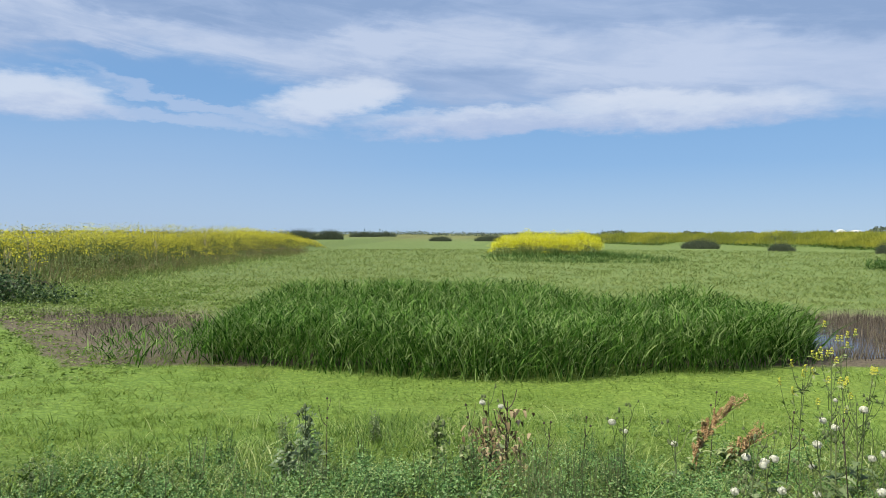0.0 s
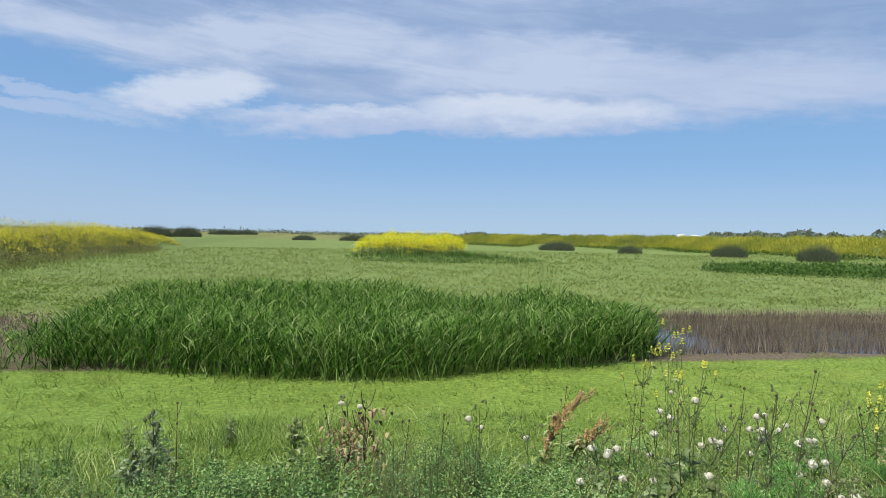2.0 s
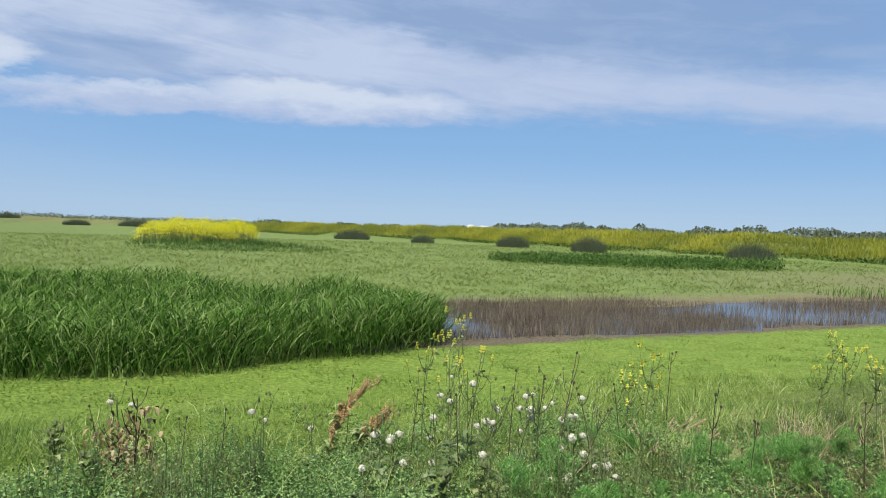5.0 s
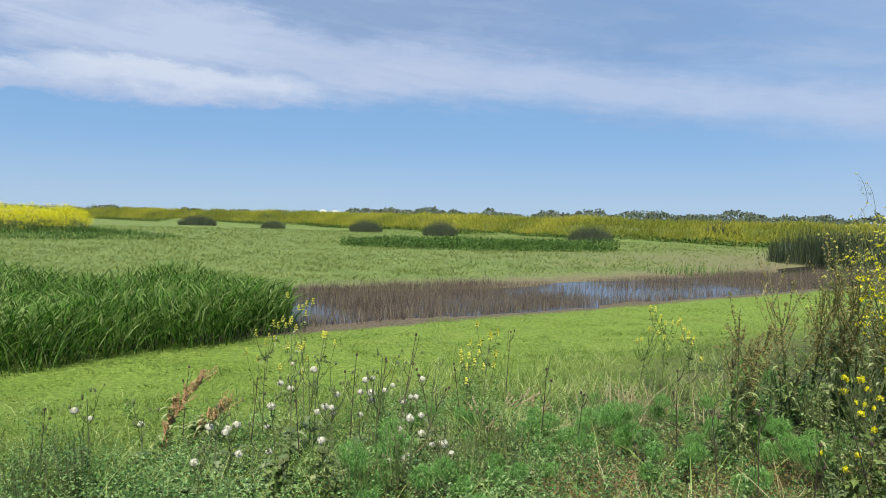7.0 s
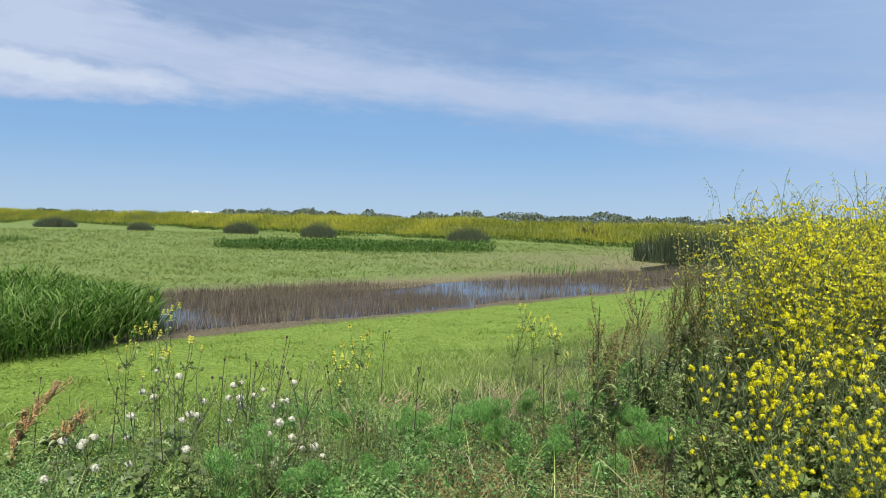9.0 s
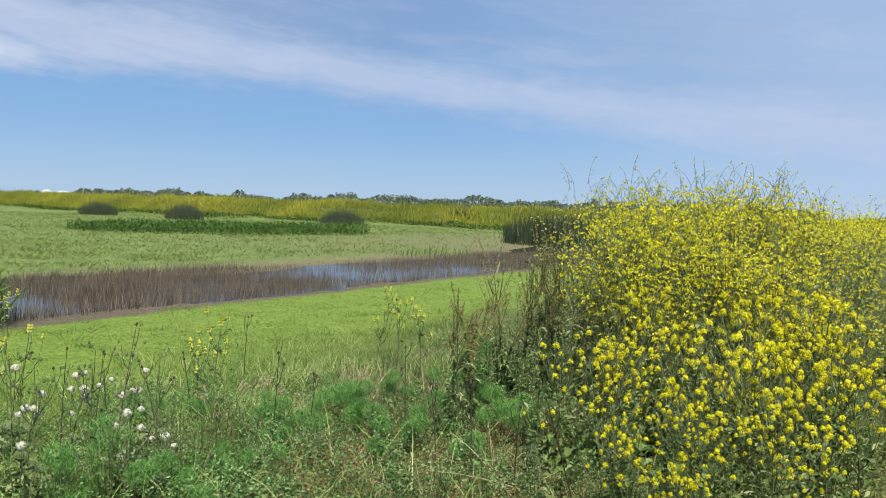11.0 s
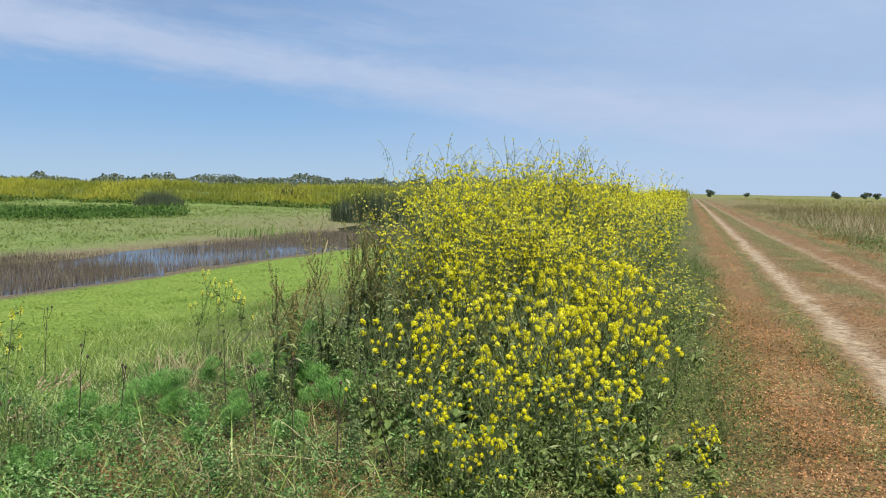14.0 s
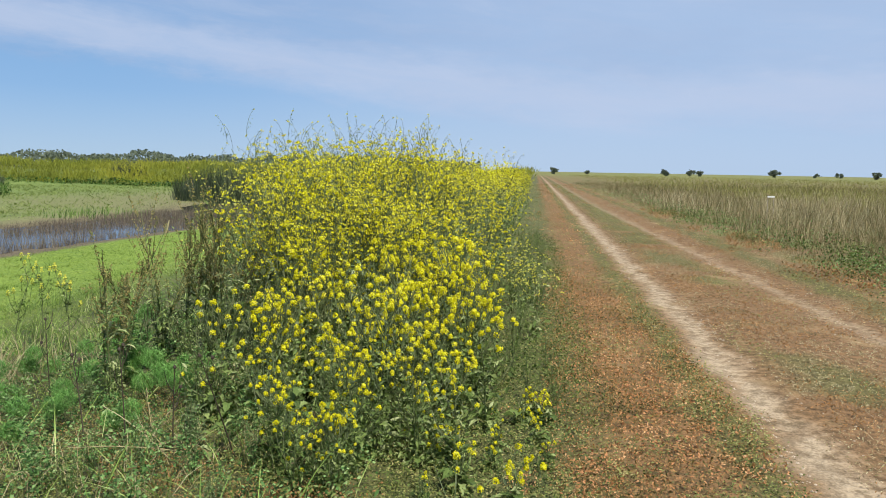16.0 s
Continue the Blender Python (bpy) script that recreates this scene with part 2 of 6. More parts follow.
M_VERGE = foliage("verge_leaf", [(0.07, 0.098, 0.022), (0.14, 0.175, 0.045), (0.23, 0.24, 0.07), (0.36, 0.32, 0.13)], 0.55, 0.3, 0.3, 0.8)
M_CROWN = foliage("dried_weed", [(0.095, 0.078, 0.026), (0.17, 0.1, 0.038), (0.28, 0.148, 0.056), (0.36, 0.185, 0.07), (0.48, 0.345, 0.165)], 0.65, 0.3, 0.5, 0.8)
M_DRYFIELD = foliage("dry_field_stem", [(0.056, 0.058, 0.02), (0.11, 0.1, 0.036), (0.165, 0.135, 0.058), (0.26, 0.205, 0.11)], 0.65, 0.2, 0.45, 0.35)
M_FIELDTOP = foliage("field_flower", [(0.135, 0.142, 0.04), (0.18, 0.182, 0.046), (0.24, 0.232, 0.056)], 0.65, 0.15, 0.6, 0.12)
M_HEDGE = foliage("bank_leaf", [(0.06, 0.09, 0.022), (0.1, 0.13, 0.034), (0.15, 0.165, 0.05), (0.2, 0.195, 0.068)], 0.7, 0.2, 0.45, 0.25, spec=0.1)
M_BANKYELLOW = foliage("bank_mustard_petal", [(0.36, 0.33, 0.04), (0.5, 0.46, 0.042), (0.64, 0.59, 0.06)], 0.65, 0.3, 0.5, 0.3, spec=0.1)
M_BANKLEAF = foliage("bank_foliage", [(0.1, 0.13, 0.026), (0.155, 0.18, 0.034), (0.21, 0.225, 0.042), (0.27, 0.265, 0.05)], 0.7, 0.3, 0.5, 0.15, spec=0.1)
# distance haze is put into the leaf colour: lighter and greyer green
M_HAZETREE = foliage("hazed_tree_leaf", [(0.085, 0.11, 0.08), (0.11, 0.135, 0.095), (0.135, 0.16, 0.11)], 0.8, 0.3, 0.3, 0.3, spec=0.05)
M_DEADLEAF = foliage("dead_leaf", [(0.09, 0.065, 0.028), (0.2, 0.145, 0.065), (0.4, 0.32, 0.18)], 0.7, 0.25, 0.2)
M_BRAMBLE = foliage("bramble_leaf", [(0.014, 0.034, 0.01), (0.034, 0.07, 0.02), (0.075, 0.125, 0.042), (0.15, 0.2, 0.09)], 0.5, 0.2, 0.2, spec=0.2)
M_BARK = plain("bark", (0.042, 0.0315, 0.021), (0.084, 0.063, 0.0455), 0.9, 5)
M_WHITE = plain("white_sheet", (0.655, 0.664, 0.664), (0.746, 0.746, 0.728), 0.5, 0.4, 0.05)
M_WOOD = plain("weathered_wood", (0.245, 0.21, 0.161), (0.35, 0.315, 0.252), 0.85, 8)


# ---- lie of the land ----
def smooth(val, lo, hi):
    t = np.clip((np.asarray(val, float) - lo) / (hi - lo), 0, 1)
    return t * t * (3 - 2 * t)


def vnoise(x, y, size, seed=0):
    """Value noise, 0 to 1."""
    x, y = np.asarray(x, float) / size, np.asarray(y, float) / size
    ix, iy = np.floor(x).astype(np.int64), np.floor(y).astype(np.int64)
    fx, fy = x - ix, y - iy
    fx, fy = fx * fx * (3 - 2 * fx), fy * fy * (3 - 2 * fy)

    def h(i, j):
        k = (i * 374761393 + j * 668265263 + seed * 974634777) & 0x7FFFFFFF
        k = ((k ^ (k >> 13)) * 1274126177) & 0x7FFFFFFF
        return ((k ^ (k >> 16)) & 0xFFFF) / 65535.0

    return (h(ix, iy) * (1 - fx) + h(ix + 1, iy) * fx) * (1 - fy) + (h(ix, iy + 1) * (1 - fx) + h(ix + 1, iy + 1) * fx) * fy


MARSH, WATER = -0.70, -0.745
SKEW = 0.05                      # the levee and its road run along x, turned by this slope


def across(x, y):
    return y - SKEW * x


def rut_2(x):
    """Where the farther wheel rut runs, across the levee."""
    return -3.85 + 0.02 * np.clip(np.asarray(x, float) - 9, -8, 26)


def bank_x(y):
    """The foot of the far bank."""
    return np.interp(y, [-20, 10, 42, 58, 79, 126, 150, 175], [74, 73, 71, 69, 63, 58, 40, 26])


def pond(x, y):
    """1 inside the pond, 0 outside."""
    x, y = np.asarray(x, float), np.asarray(y, float)
    near = np.interp(x, [5, 8, 12, 20, 30, 46], [14.9, 14.1, 13.8, 13.9, 13.7, 15.5]) + 0.6 * (vnoise(x, y, 2.2, 5) - 0.5) + 0.4 * (vnoise(x, y, 0.6, 4) - 0.5)
    far = np.interp(x, [5, 9, 14, 20, 25, 31, 36, 46], [18.5, 19.6, 19.0, 18.9, 18.6, 18.6, 19.6, 22.0]) + 1.2 * (vnoise(x, y, 3.0, 6) - 0.5)
    return smooth(y, near - 0.25, near + 0.3) * smooth(y, far + 0.5, far - 0.4) * smooth(x, 5.0, 7.0) * smooth(x, 47, 44)


def land(x, y):
    x, y = np.asarray(x, float), np.asarray(y, float)
    v = across(x, y)
    z = MARSH * smooth(v, 1.2, 10.0)
    near = smooth(np.hypot(x, y), 90, 40)
    z = z + (0.10 * (vnoise(x, y, 1.7, 1) - 0.5) + 0.04 * (vnoise(x, y, 0.5, 2) - 0.5)) * near * smooth(v, -0.6, 0.4) * (1 - 0.6 * smooth(v, 9, 12))
    for c in (-2.05, rut_2(x)):
        z = z - 0.05 * np.exp(-((v - c) / 0.28) ** 2) * smooth(np.hypot(x, y), 120, 60)
    z = z - 0.18 * pond(x, y)
    z = z + 0.95 * smooth(x, -16.8, -20.5) * smooth(y, 20, 30) * smooth(v, 3, 9)
    b = bank_x(y)
    z = z + 1.0 * smooth(x, b, b + 4) * smooth(v, 4, 10) * smooth(y, 185, 150)
    # hump under the yellow thicket out in the marsh
    z = z + 0.35 * np.exp(-(((x - 11.0) / 7.0) ** 2 + ((y - 78) / 7.0) ** 2))
    return z


def spread(lo, hi, fine_lo, fine_hi, step, grow=1.18):
    out = list(np.arange(fine_lo, fine_hi + step / 2, step))
    s = step
    while out[-1] < hi:
        s *= grow
        out.append(out[-1] + s)
    s, left = step, []
    at = fine_lo
    while at > lo:
        s *= grow
        at -= s
        left.append(at)
    return np.array(left[::-1] + out)


class Build:
    """Gathers quads and triangles, with a material each, into one mesh."""

    def __init__(self, seed=0):
        self.v, self.q, self.t, self.n = [], [], [], 0
        self.rs = np.random.RandomState(seed)

    def add(self, verts, quads=None, tris=None):
        verts = np.asarray(verts, float).reshape(-1, 3)
        if quads is not None and len(quads):
            self.q.append(np.asarray(quads, np.int64).reshape(-1, 4) + self.n)
        if tris is not None and len(tris):
            self.t.append(np.asarray(tris, np.int64).reshape(-1, 3) + self.n)
        self.v.append(verts)
        self.n += len(verts)
        return self

    def mesh(self, name, mat, smooth_faces=False):
        me = bpy.data.meshes.new(name)
        v = np.concatenate(self.v)
        q = np.concatenate(self.q) if self.q else np.zeros((0, 4), np.int64)
        t = np.concatenate(self.t) if self.t else np.zeros((0, 3), np.int64)
        loops = np.concatenate([q.ravel(), t.ravel()]).astype(np.int32)
        starts = np.concatenate([np.arange(len(q)) * 4, len(q) * 4 + np.arange(len(t)) * 3]).astype(np.int32)
        me.vertices.add(len(v)), me.loops.add(len(loops)), me.polygons.add(len(starts))
        me.vertices.foreach_set("co", v.astype(np.float32).ravel())
        me.loops.foreach_set("vertex_index", loops)
        me.polygons.foreach_set("loop_start", starts)
        me.polygons.foreach_set("use_smooth", np.full(len(starts), smooth_faces))
        me.materials.append(mat)
        me.update(calc_edges=True)
        return me

    # -- kinds of piece, each for many at once --
    def blades(self, p, h, wd, lean=0.25, bend=0.35, segs=3, bias=None, power=2.0):
        """Grass blades: foot p, length h, width wd, leaning and bending over."""
        p = np.asarray(p, float).reshape(-1, 3)
        n, rs = len(p), self.rs
        h, wd = np.broadcast_to(h, n).astype(float), np.broadcast_to(wd, n).astype(float)
        a, f = rs.uniform(0, 6.283, n), rs.uniform(0, 6.283, n)
        d = np.stack([np.cos(a), np.sin(a)], -1)
        if bias is not None:
            d = d + np.asarray(bias)
        ln, bd = lean * rs.uniform(0.1, 1.3, n), bend * rs.uniform(0.1, 1.6, n)
        side = np.stack([np.cos(f), np.sin(f), np.zeros(n)], -1) * (wd / 2)[:, None]
        rows = []
        for s in range(segs + 1):
            t = s / segs
            r = (ln * t + bd * t ** power) * h
            up = h * (t - 0.32 * np.minimum(bd, 1.6) * t ** (power + 1))
            c = p + np.stack([d[:, 0] * r, d[:, 1] * r, up], -1)
            if s < segs:
                k = (0.75 + 0.25 * min(1, t * 3)) * (1 - 0.7 * t * t)
                rows += [c - side * k, c + side * k]
            else:
                rows.append(c)
        k = 2 * segs + 1
        v = np.stack(rows, 1)
        base = (np.arange(n) * k)[:, None]
        q = np.concatenate([base + np.array([2 * s, 2 * s + 1, 2 * s + 3, 2 * s + 2]) for s in range(segs - 1)]) if segs > 1 else None
        t = base + np.array([2 * segs - 2, 2 * segs - 1, 2 * segs])
        return self.add(v, q, t)

    def leaves(self, p, size, up=0.4, slim=0.5, out=None, roll=None):
        """Diamond leaves at p, turned at random; up: how far they rise (0 flat, 1 on edge)."""
        p = np.asarray(p, float).reshape(-1, 3)
        n, rs = len(p), self.rs
        size = np.broadcast_to(size, n).astype(float)
        a = rs.uniform(0, 6.283, n) if out is None else out + rs.normal(0, 0.5, n)
        r = rs.normal(0, 1, n) * up
        d = np.stack([np.cos(a) * np.cos(r), np.sin(a) * np.cos(r), np.sin(r)], -1)
        roll = rs.normal(0, 0.5 + up if roll is None else roll, n)
        flat = np.stack([-np.sin(a), np.cos(a), np.zeros(n)], -1)
        nor = np.cross(d, flat)
        side = (flat * np.cos(roll)[:, None] + nor * np.sin(roll)[:, None]) * (size * slim / 2)[:, None]
        tip = p + d * size[:, None]
        mid = p + d * (size * 0.5)[:, None] + np.stack([np.zeros(n), np.zeros(n), size * 0.08], -1)
        v = np.stack([p, mid - side, tip, mid + side], 1)
        return self.add(v, (np.arange(n) * 4)[:, None] + np.array([0, 1, 2, 3]))

    def heads(self, c, radius, each, size, squash=0.8, cap=-0.3, jitter=0.45):
        """Flower heads or seed balls: petals round the centres c."""
        c = np.repeat(np.asarray(c, float).reshape(-1, 3), each, 0)
        n, rs = len(c), self.rs
        z = rs.uniform(cap, 1, n)
        a = rs.uniform(0, 6.283, n)
        s = np.sqrt(1 - np.minimum(z * z, 1))
        d = np.stack([s * np.cos(a), s * np.sin(a), z], -1)
        rad = np.repeat(np.broadcast_to(radius, n // each), each) * rs.uniform(0.6, 1.1, n)
        p = c + d * rad[:, None] * np.array([1, 1, squash])
        nrm = d + rs.normal(0, jitter, (n, 3))
        nrm /= np.linalg.norm(nrm, axis=1)[:, None]
        u = np.cross(nrm, rs.normal(0, 1, (n, 3)))
        u /= np.linalg.norm(u, axis=1)[:, None] + 1e-9
        wv = np.cross(nrm, u)
        sz = (np.repeat(np.broadcast_to(size, n // each), each) * rs.uniform(0.7, 1.25, n) / 2)[:, None]
        v = np.stack([p - u * sz, p - wv * sz * 0.8, p + u * sz, p + wv * sz * 0.8], 1)
        return self.add(v, (np.arange(n) * 4)[:, None] + np.array([0, 1, 2, 3]))

    def tubes(self, pts, rad, sides=3):
        """Stems along polylines: pts (n, k, 3), rad (n, k)."""
        pts = np.asarray(pts, float)
        n, k, _ = pts.shape
        rad = np.broadcast_to(rad, (n, k))
        tan = np.gradient(pts, axis=1)
        tan /= np.linalg.norm(tan, axis=2)[..., None] + 1e-9
        ref = np.array([0.83, 0.53, 0.17])
        a = np.cross(tan, ref)
        a /= np.linalg.norm(a, axis=2)[..., None] + 1e-9
        b = np.cross(tan, a)
        rings = [pts + rad[..., None] * (a * math.cos(6.283 * s / sides) + b * math.sin(6.283 * s / sides)) for s in range(sides)]
        v = np.stack(rings, 2)
        base = (np.arange(n) * k * sides)[:, None]
        q = []
        for i in range(k - 1):
            for s in range(sides):
                s2 = (s + 1) % sides
                q.append(base + np.array([i * sides + s, i * sides + s2, (i + 1) * sides + s2, (i + 1) * sides + s]))
        return self.add(v, np.concatenate(q))


def on_land(x, y, sink=0.01):
    return np.stack([x, y, land(x, y) - sink], -1)


def stuff(name, mesh, label, category):
    return tagged(new(name, mesh), label, category, kind="stuff")


def part(name, build, material, parent, label=""):
    ob = new(name, build if isinstance(build, bpy.types.Mesh) else build.mesh(name, material))
    ob.parent = parent
    return tagged(ob, label)


# ---- ground ----
def ground_material():
    m = bpy.data.materials.new("ground")
    m.use_nodes = True
    m.node_tree.nodes.clear()
    n = Net(m.node_tree)
    pos = n.node("ShaderNodeNewGeometry").outputs["Position"]
    x, y, z = n.split(pos)
    big, mid, fine = n.noise(pos, 0.12, 4), n.noise(pos, 1.1, 4), n.noise(pos, 14.0, 4)
    tiny = n.noise(pos, 60.0, 3)
    v = n.sub(y, n.mul(x, SKEW))
    vw = n.add(v, n.add(n.mul(n.sub(mid, 0.5), 0.6), n.mul(n.sub(fine, 0.5), 0.14)))
    patch = n.noise(pos, 0.5, 5, 0.6)
    soil = n.mix(n.step(fine, 0.3, 0.7), (0.042, 0.05, 0.018), (0.115, 0.115, 0.042))
    # shade between the weeds' leaves is put into this ground colour
    weedy = n.mix(n.step(n.add(n.mul(mid, 0.5), n.mul(fine, 0.5)), 0.38, 0.62), (0.03, 0.04, 0.014), (0.085, 0.085, 0.034))
    lawn = n.mix(n.step(fine, 0.3, 0.75), (0.085, 0.138, 0.018), (0.19, 0.268, 0.045))
    lawn = n.mix(n.mul(n.step(mid, 0.5, 0.75), 0.4), lawn, (0.175, 0.21, 0.042))
    marsh = n.mix(n.step(n.add(n.mul(mid, 0.5), n.mul(fine, 0.5)), 0.38, 0.62), (0.058, 0.1, 0.02), (0.114, 0.168, 0.04))
    marsh = n.mix(n.mul(n.step(big, 0.5, 0.7), 0.45), marsh, (0.162, 0.212, 0.06))
    leafy = n.noise(pos, 3.2, 5, 0.65)
    marsh = n.mix(n.mul(n.step(n.noise(pos, 0.35, 5, 0.6), 0.45, 0.62), 0.5), marsh, (0.049, 0.091, 0.021))
    marsh = n.mix(n.mul(n.step(leafy, 0.42, 0.62), 0.55), marsh, (0.056, 0.101, 0.021))
    west = n.step(n.add(x, n.mul(n.sub(big, 0.5), 12)), 10, -6)
    lawn = n.mix(n.mul(west, 0.5), lawn, n.mix(n.step(fine, 0.3, 0.7), (0.06, 0.115, 0.018), (0.125, 0.2, 0.036)))
    lawn = n.mix(n.mul(n.step(n.noise(pos, 2.4, 5, 0.65), 0.5, 0.66), 0.5), lawn, (0.075, 0.135, 0.02))
    clump = n.noise(pos, 2.2, 5, 0.7)
    marsh = n.mix(n.mul(n.step(clump, 0.5, 0.64), 0.6), marsh, (0.185, 0.235, 0.07))
    marsh = n.mix(n.mul(west, 0.85), marsh, n.mix(n.step(clump, 0.4, 0.62), (0.036, 0.07, 0.014), (0.11, 0.155, 0.04)))
    marsh = n.mix(0.28, marsh, (0.2, 0.245, 0.075))
    mud = n.mix(n.step(fine, 0.3, 0.7), (0.058, 0.047, 0.031), (0.14, 0.115, 0.075))
    tan = n.mix(n.step(fine, 0.3, 0.7), (0.115, 0.1, 0.05), (0.19, 0.165, 0.092))
    road = n.mix(n.step(fine, 0.3, 0.7), (0.095, 0.058, 0.027), (0.2, 0.122, 0.06))
    rut = n.mix(n.step(n.add(n.mul(fine, 0.6), n.mul(tiny, 0.4)), 0.35, 0.65), (0.17, 0.128, 0.08), (0.36, 0.285, 0.19))
    c = n.mix(n.step(vw, 0.0, 1.2), soil, weedy)
    c = n.mix(n.step(vw, 4.6, 8.2), c, lawn)
    # the marsh behind the pond, tan where it dries out
    yw = n.add(n.add(y, n.mul(n.math("MINIMUM", n.add(x, 6.6), 0.0), 2.3)), n.mul(n.sub(mid, 0.5), 1.6))
    c = n.mix(n.step(n.add(n.mul(yw, 0.55), n.mul(y, 0.45)), 12.75, 13.15), c, mud)
    c = n.mix(n.step(yw, 18.8, 21.5), c, n.mix(n.step(n.add(n.mul(mid, 0.6), n.mul(x, 0.0)), 0.2, 0.42), tan, marsh))
    dry = n.mul(n.step(n.add(x, n.mul(n.sub(big, 0.5), 26)), 22, 44), n.step(n.add(y, n.mul(n.sub(mid, 0.5), 8)), 44, 26))
    c = n.mix(n.mul(n.mul(dry, n.step(yw, 17, 20)), 0.7), c, tan)
    c = n.mix(n.mul(n.step(yw, 23.5, 18.5), n.step(yw, 18.2, 19.2)), c, tan)
    c = n.mix(n.step(y, 20, 24), c, n.mix(n.mul(dry, 0.7), marsh, tan))
    second = n.sub(vw, n.add(-3.85, n.mul(n.math("MINIMUM", n.most(n.sub(x, 9.0), -8.0), 26.0), 0.02)))
    worn = n.step(n.add(n.mul(n.noise(pos, 1.6, 5, 0.65), 0.7), n.mul(fine, 0.3)), 0.36, 0.52)
    roadside = n.step(vw, -0.5, -1.05)
    field = n.step(vw, -4.9, -5.5)
    # drying clover: rusty beside the ruts, straw on the crown, green strips between
    rusty = n.mix(n.step(n.add(n.mul(fine, 0.6), n.mul(tiny, 0.4)), 0.38, 0.6), (0.075, 0.056, 0.022), (0.2, 0.108, 0.045))
    straw = n.mix(n.step(n.add(n.mul(fine, 0.5), n.mul(tiny, 0.5)), 0.38, 0.6), (0.085, 0.052, 0.024), (0.215, 0.128, 0.064))
    green = n.mix(n.step(n.add(n.mul(fine, 0.5), n.mul(tiny, 0.5)), 0.38, 0.6), (0.036, 0.045, 0.014), (0.11, 0.115, 0.036))
    road = n.mix(0.6, road, n.mix(n.step(vw, -2.1, -1.7), straw, rusty))
    road = n.mix(n.mul(n.step(patch, 0.52, 0.68), 0.7), road, rusty)
    road = n.mix(n.mul(n.step(n.noise(pos, 0.9, 5, 0.65), 0.54, 0.68), 0.6), road, (0.29, 0.205, 0.105))
    road = n.mix(n.mul(n.most(n.band(vw, -1.62, 0.13, 0.12), n.most(n.band(vw, -4.6, 0.25, 0.2), n.mul(n.band(vw, -2.9, 0.45, 0.3), n.step(n.sub(patch, n.mul(n.step(x, 9, 22), 0.18)), 0.5, 0.38)))), 0.75), road, green)
    c = n.mix(roadside, c, road)
    c = n.mix(n.mul(roadside, n.most(n.mul(n.band(vw, -2.05, 0.12, 0.16), n.add(0.45, n.mul(worn, 0.55))), n.mul(n.band(second, 0.0, 0.07, 0.15), n.add(0.05, n.mul(worn, 0.5))))), c, rut)
    c = n.mix(field, c, n.mix(n.step(patch, 0.4, 0.6), (0.15, 0.1, 0.05), (0.11, 0.12, 0.042)))
    far = n.step(n.add(n.math("ABSOLUTE", x), n.math("ABSOLUTE", y)), 170, 420)
    c = n.mix(far, c, n.mix(n.step(big, 0.4, 0.6), (0.1, 0.112, 0.034), (0.165, 0.165, 0.055)))
    p = n.node("ShaderNodeBsdfPrincipled")
    n.put(p.inputs["Base Color"], c), n.put(p.inputs["Roughness"], 0.9), n.put(p.inputs["Specular IOR Level"], 0.2)
    b = n.node("ShaderNodeBump")
    n.put(b.inputs["Strength"], 0.6), n.put(b.inputs["Distance"], 0.05)
    n.put(b.inputs["Height"], n.add(n.add(n.mul(fine, 0.7), n.mul(tiny, 0.3)), n.mul(clump, n.mul(n.step(v, 5.0, 9.0), 2.2))))
    n.put(p.inputs["Normal"], b.outputs[0])
    n.put(n.node("ShaderNodeOutputMaterial").inputs[0], p.outputs[0])
    return m


def make_ground():
    gx, gy = spread(-3500, 3500, -12, 46, 0.42), spread(-3500, 3500, -8, 26, 0.42)
    xx, yy = np.meshgrid(gx, gy)
    nx, ny = len(gx), len(gy)
    b = Build()
    i = (np.arange(ny - 1)[:, None] * nx + np.arange(nx - 1)[None, :]).ravel()
    b.add(np.stack([xx, yy, land(xx, yy)], -1), np.stack([i, i + 1, i + nx + 1, i + nx], -1))
    return tagged(new("ground", b.mesh("ground", ground_material(), True)), "flat wet meadow and dirt levee with two pale wheel ruts", "ground", kind="structure")


def make_water():
    m = bpy.data.materials.new("pond_water")
    m.use_nodes = True
    m.node_tree.nodes.clear()
    n = Net(m.node_tree)
    pos = n.node("ShaderNodeNewGeometry").outputs["Position"]
    p = n.node("ShaderNodeBsdfPrincipled")
    n.put(p.inputs["Base Color"], n.mix(n.noise(pos, 0.6, 3), (0.03, 0.025, 0.02), (0.07, 0.055, 0.045)))
    n.put(p.inputs["Roughness"], 0.04), n.put(p.inputs["IOR"], 1.33), n.put(p.inputs["Specular IOR Level"], 0.6)
    b = n.node("ShaderNodeBump")
    n.put(b.inputs["Strength"], 0.12), n.put(b.inputs["Distance"], 0.02), n.put(b.inputs["Height"], n.noise(pos, 7.0, 3))
    n.put(p.inputs["Normal"], b.outputs[0])
    n.put(n.node("ShaderNodeOutputMaterial").inputs[0], p.outputs[0])
    bm = Build()
    gx, gy = np.arange(4.5, 48.1, 1.0), np.arange(13.0, 24.1, 1.0)
    xx, yy = np.meshgrid(gx, gy)
    i = (np.arange(len(gy) - 1)[:, None] * len(gx) + np.arange(len(gx) - 1)[None, :]).ravel()
    bm.add(np.stack([xx, yy, np.full_like(xx, WATER)], -1), np.stack([i, i + 1, i + len(gx) + 1, i + len(gx)], -1))
    return tagged(new("water", bm.mesh("water", m)), "still shallow pond water reflecting the sky", "water", kind="structure")


make_ground()
make_water()
RS = np.random.RandomState(7)


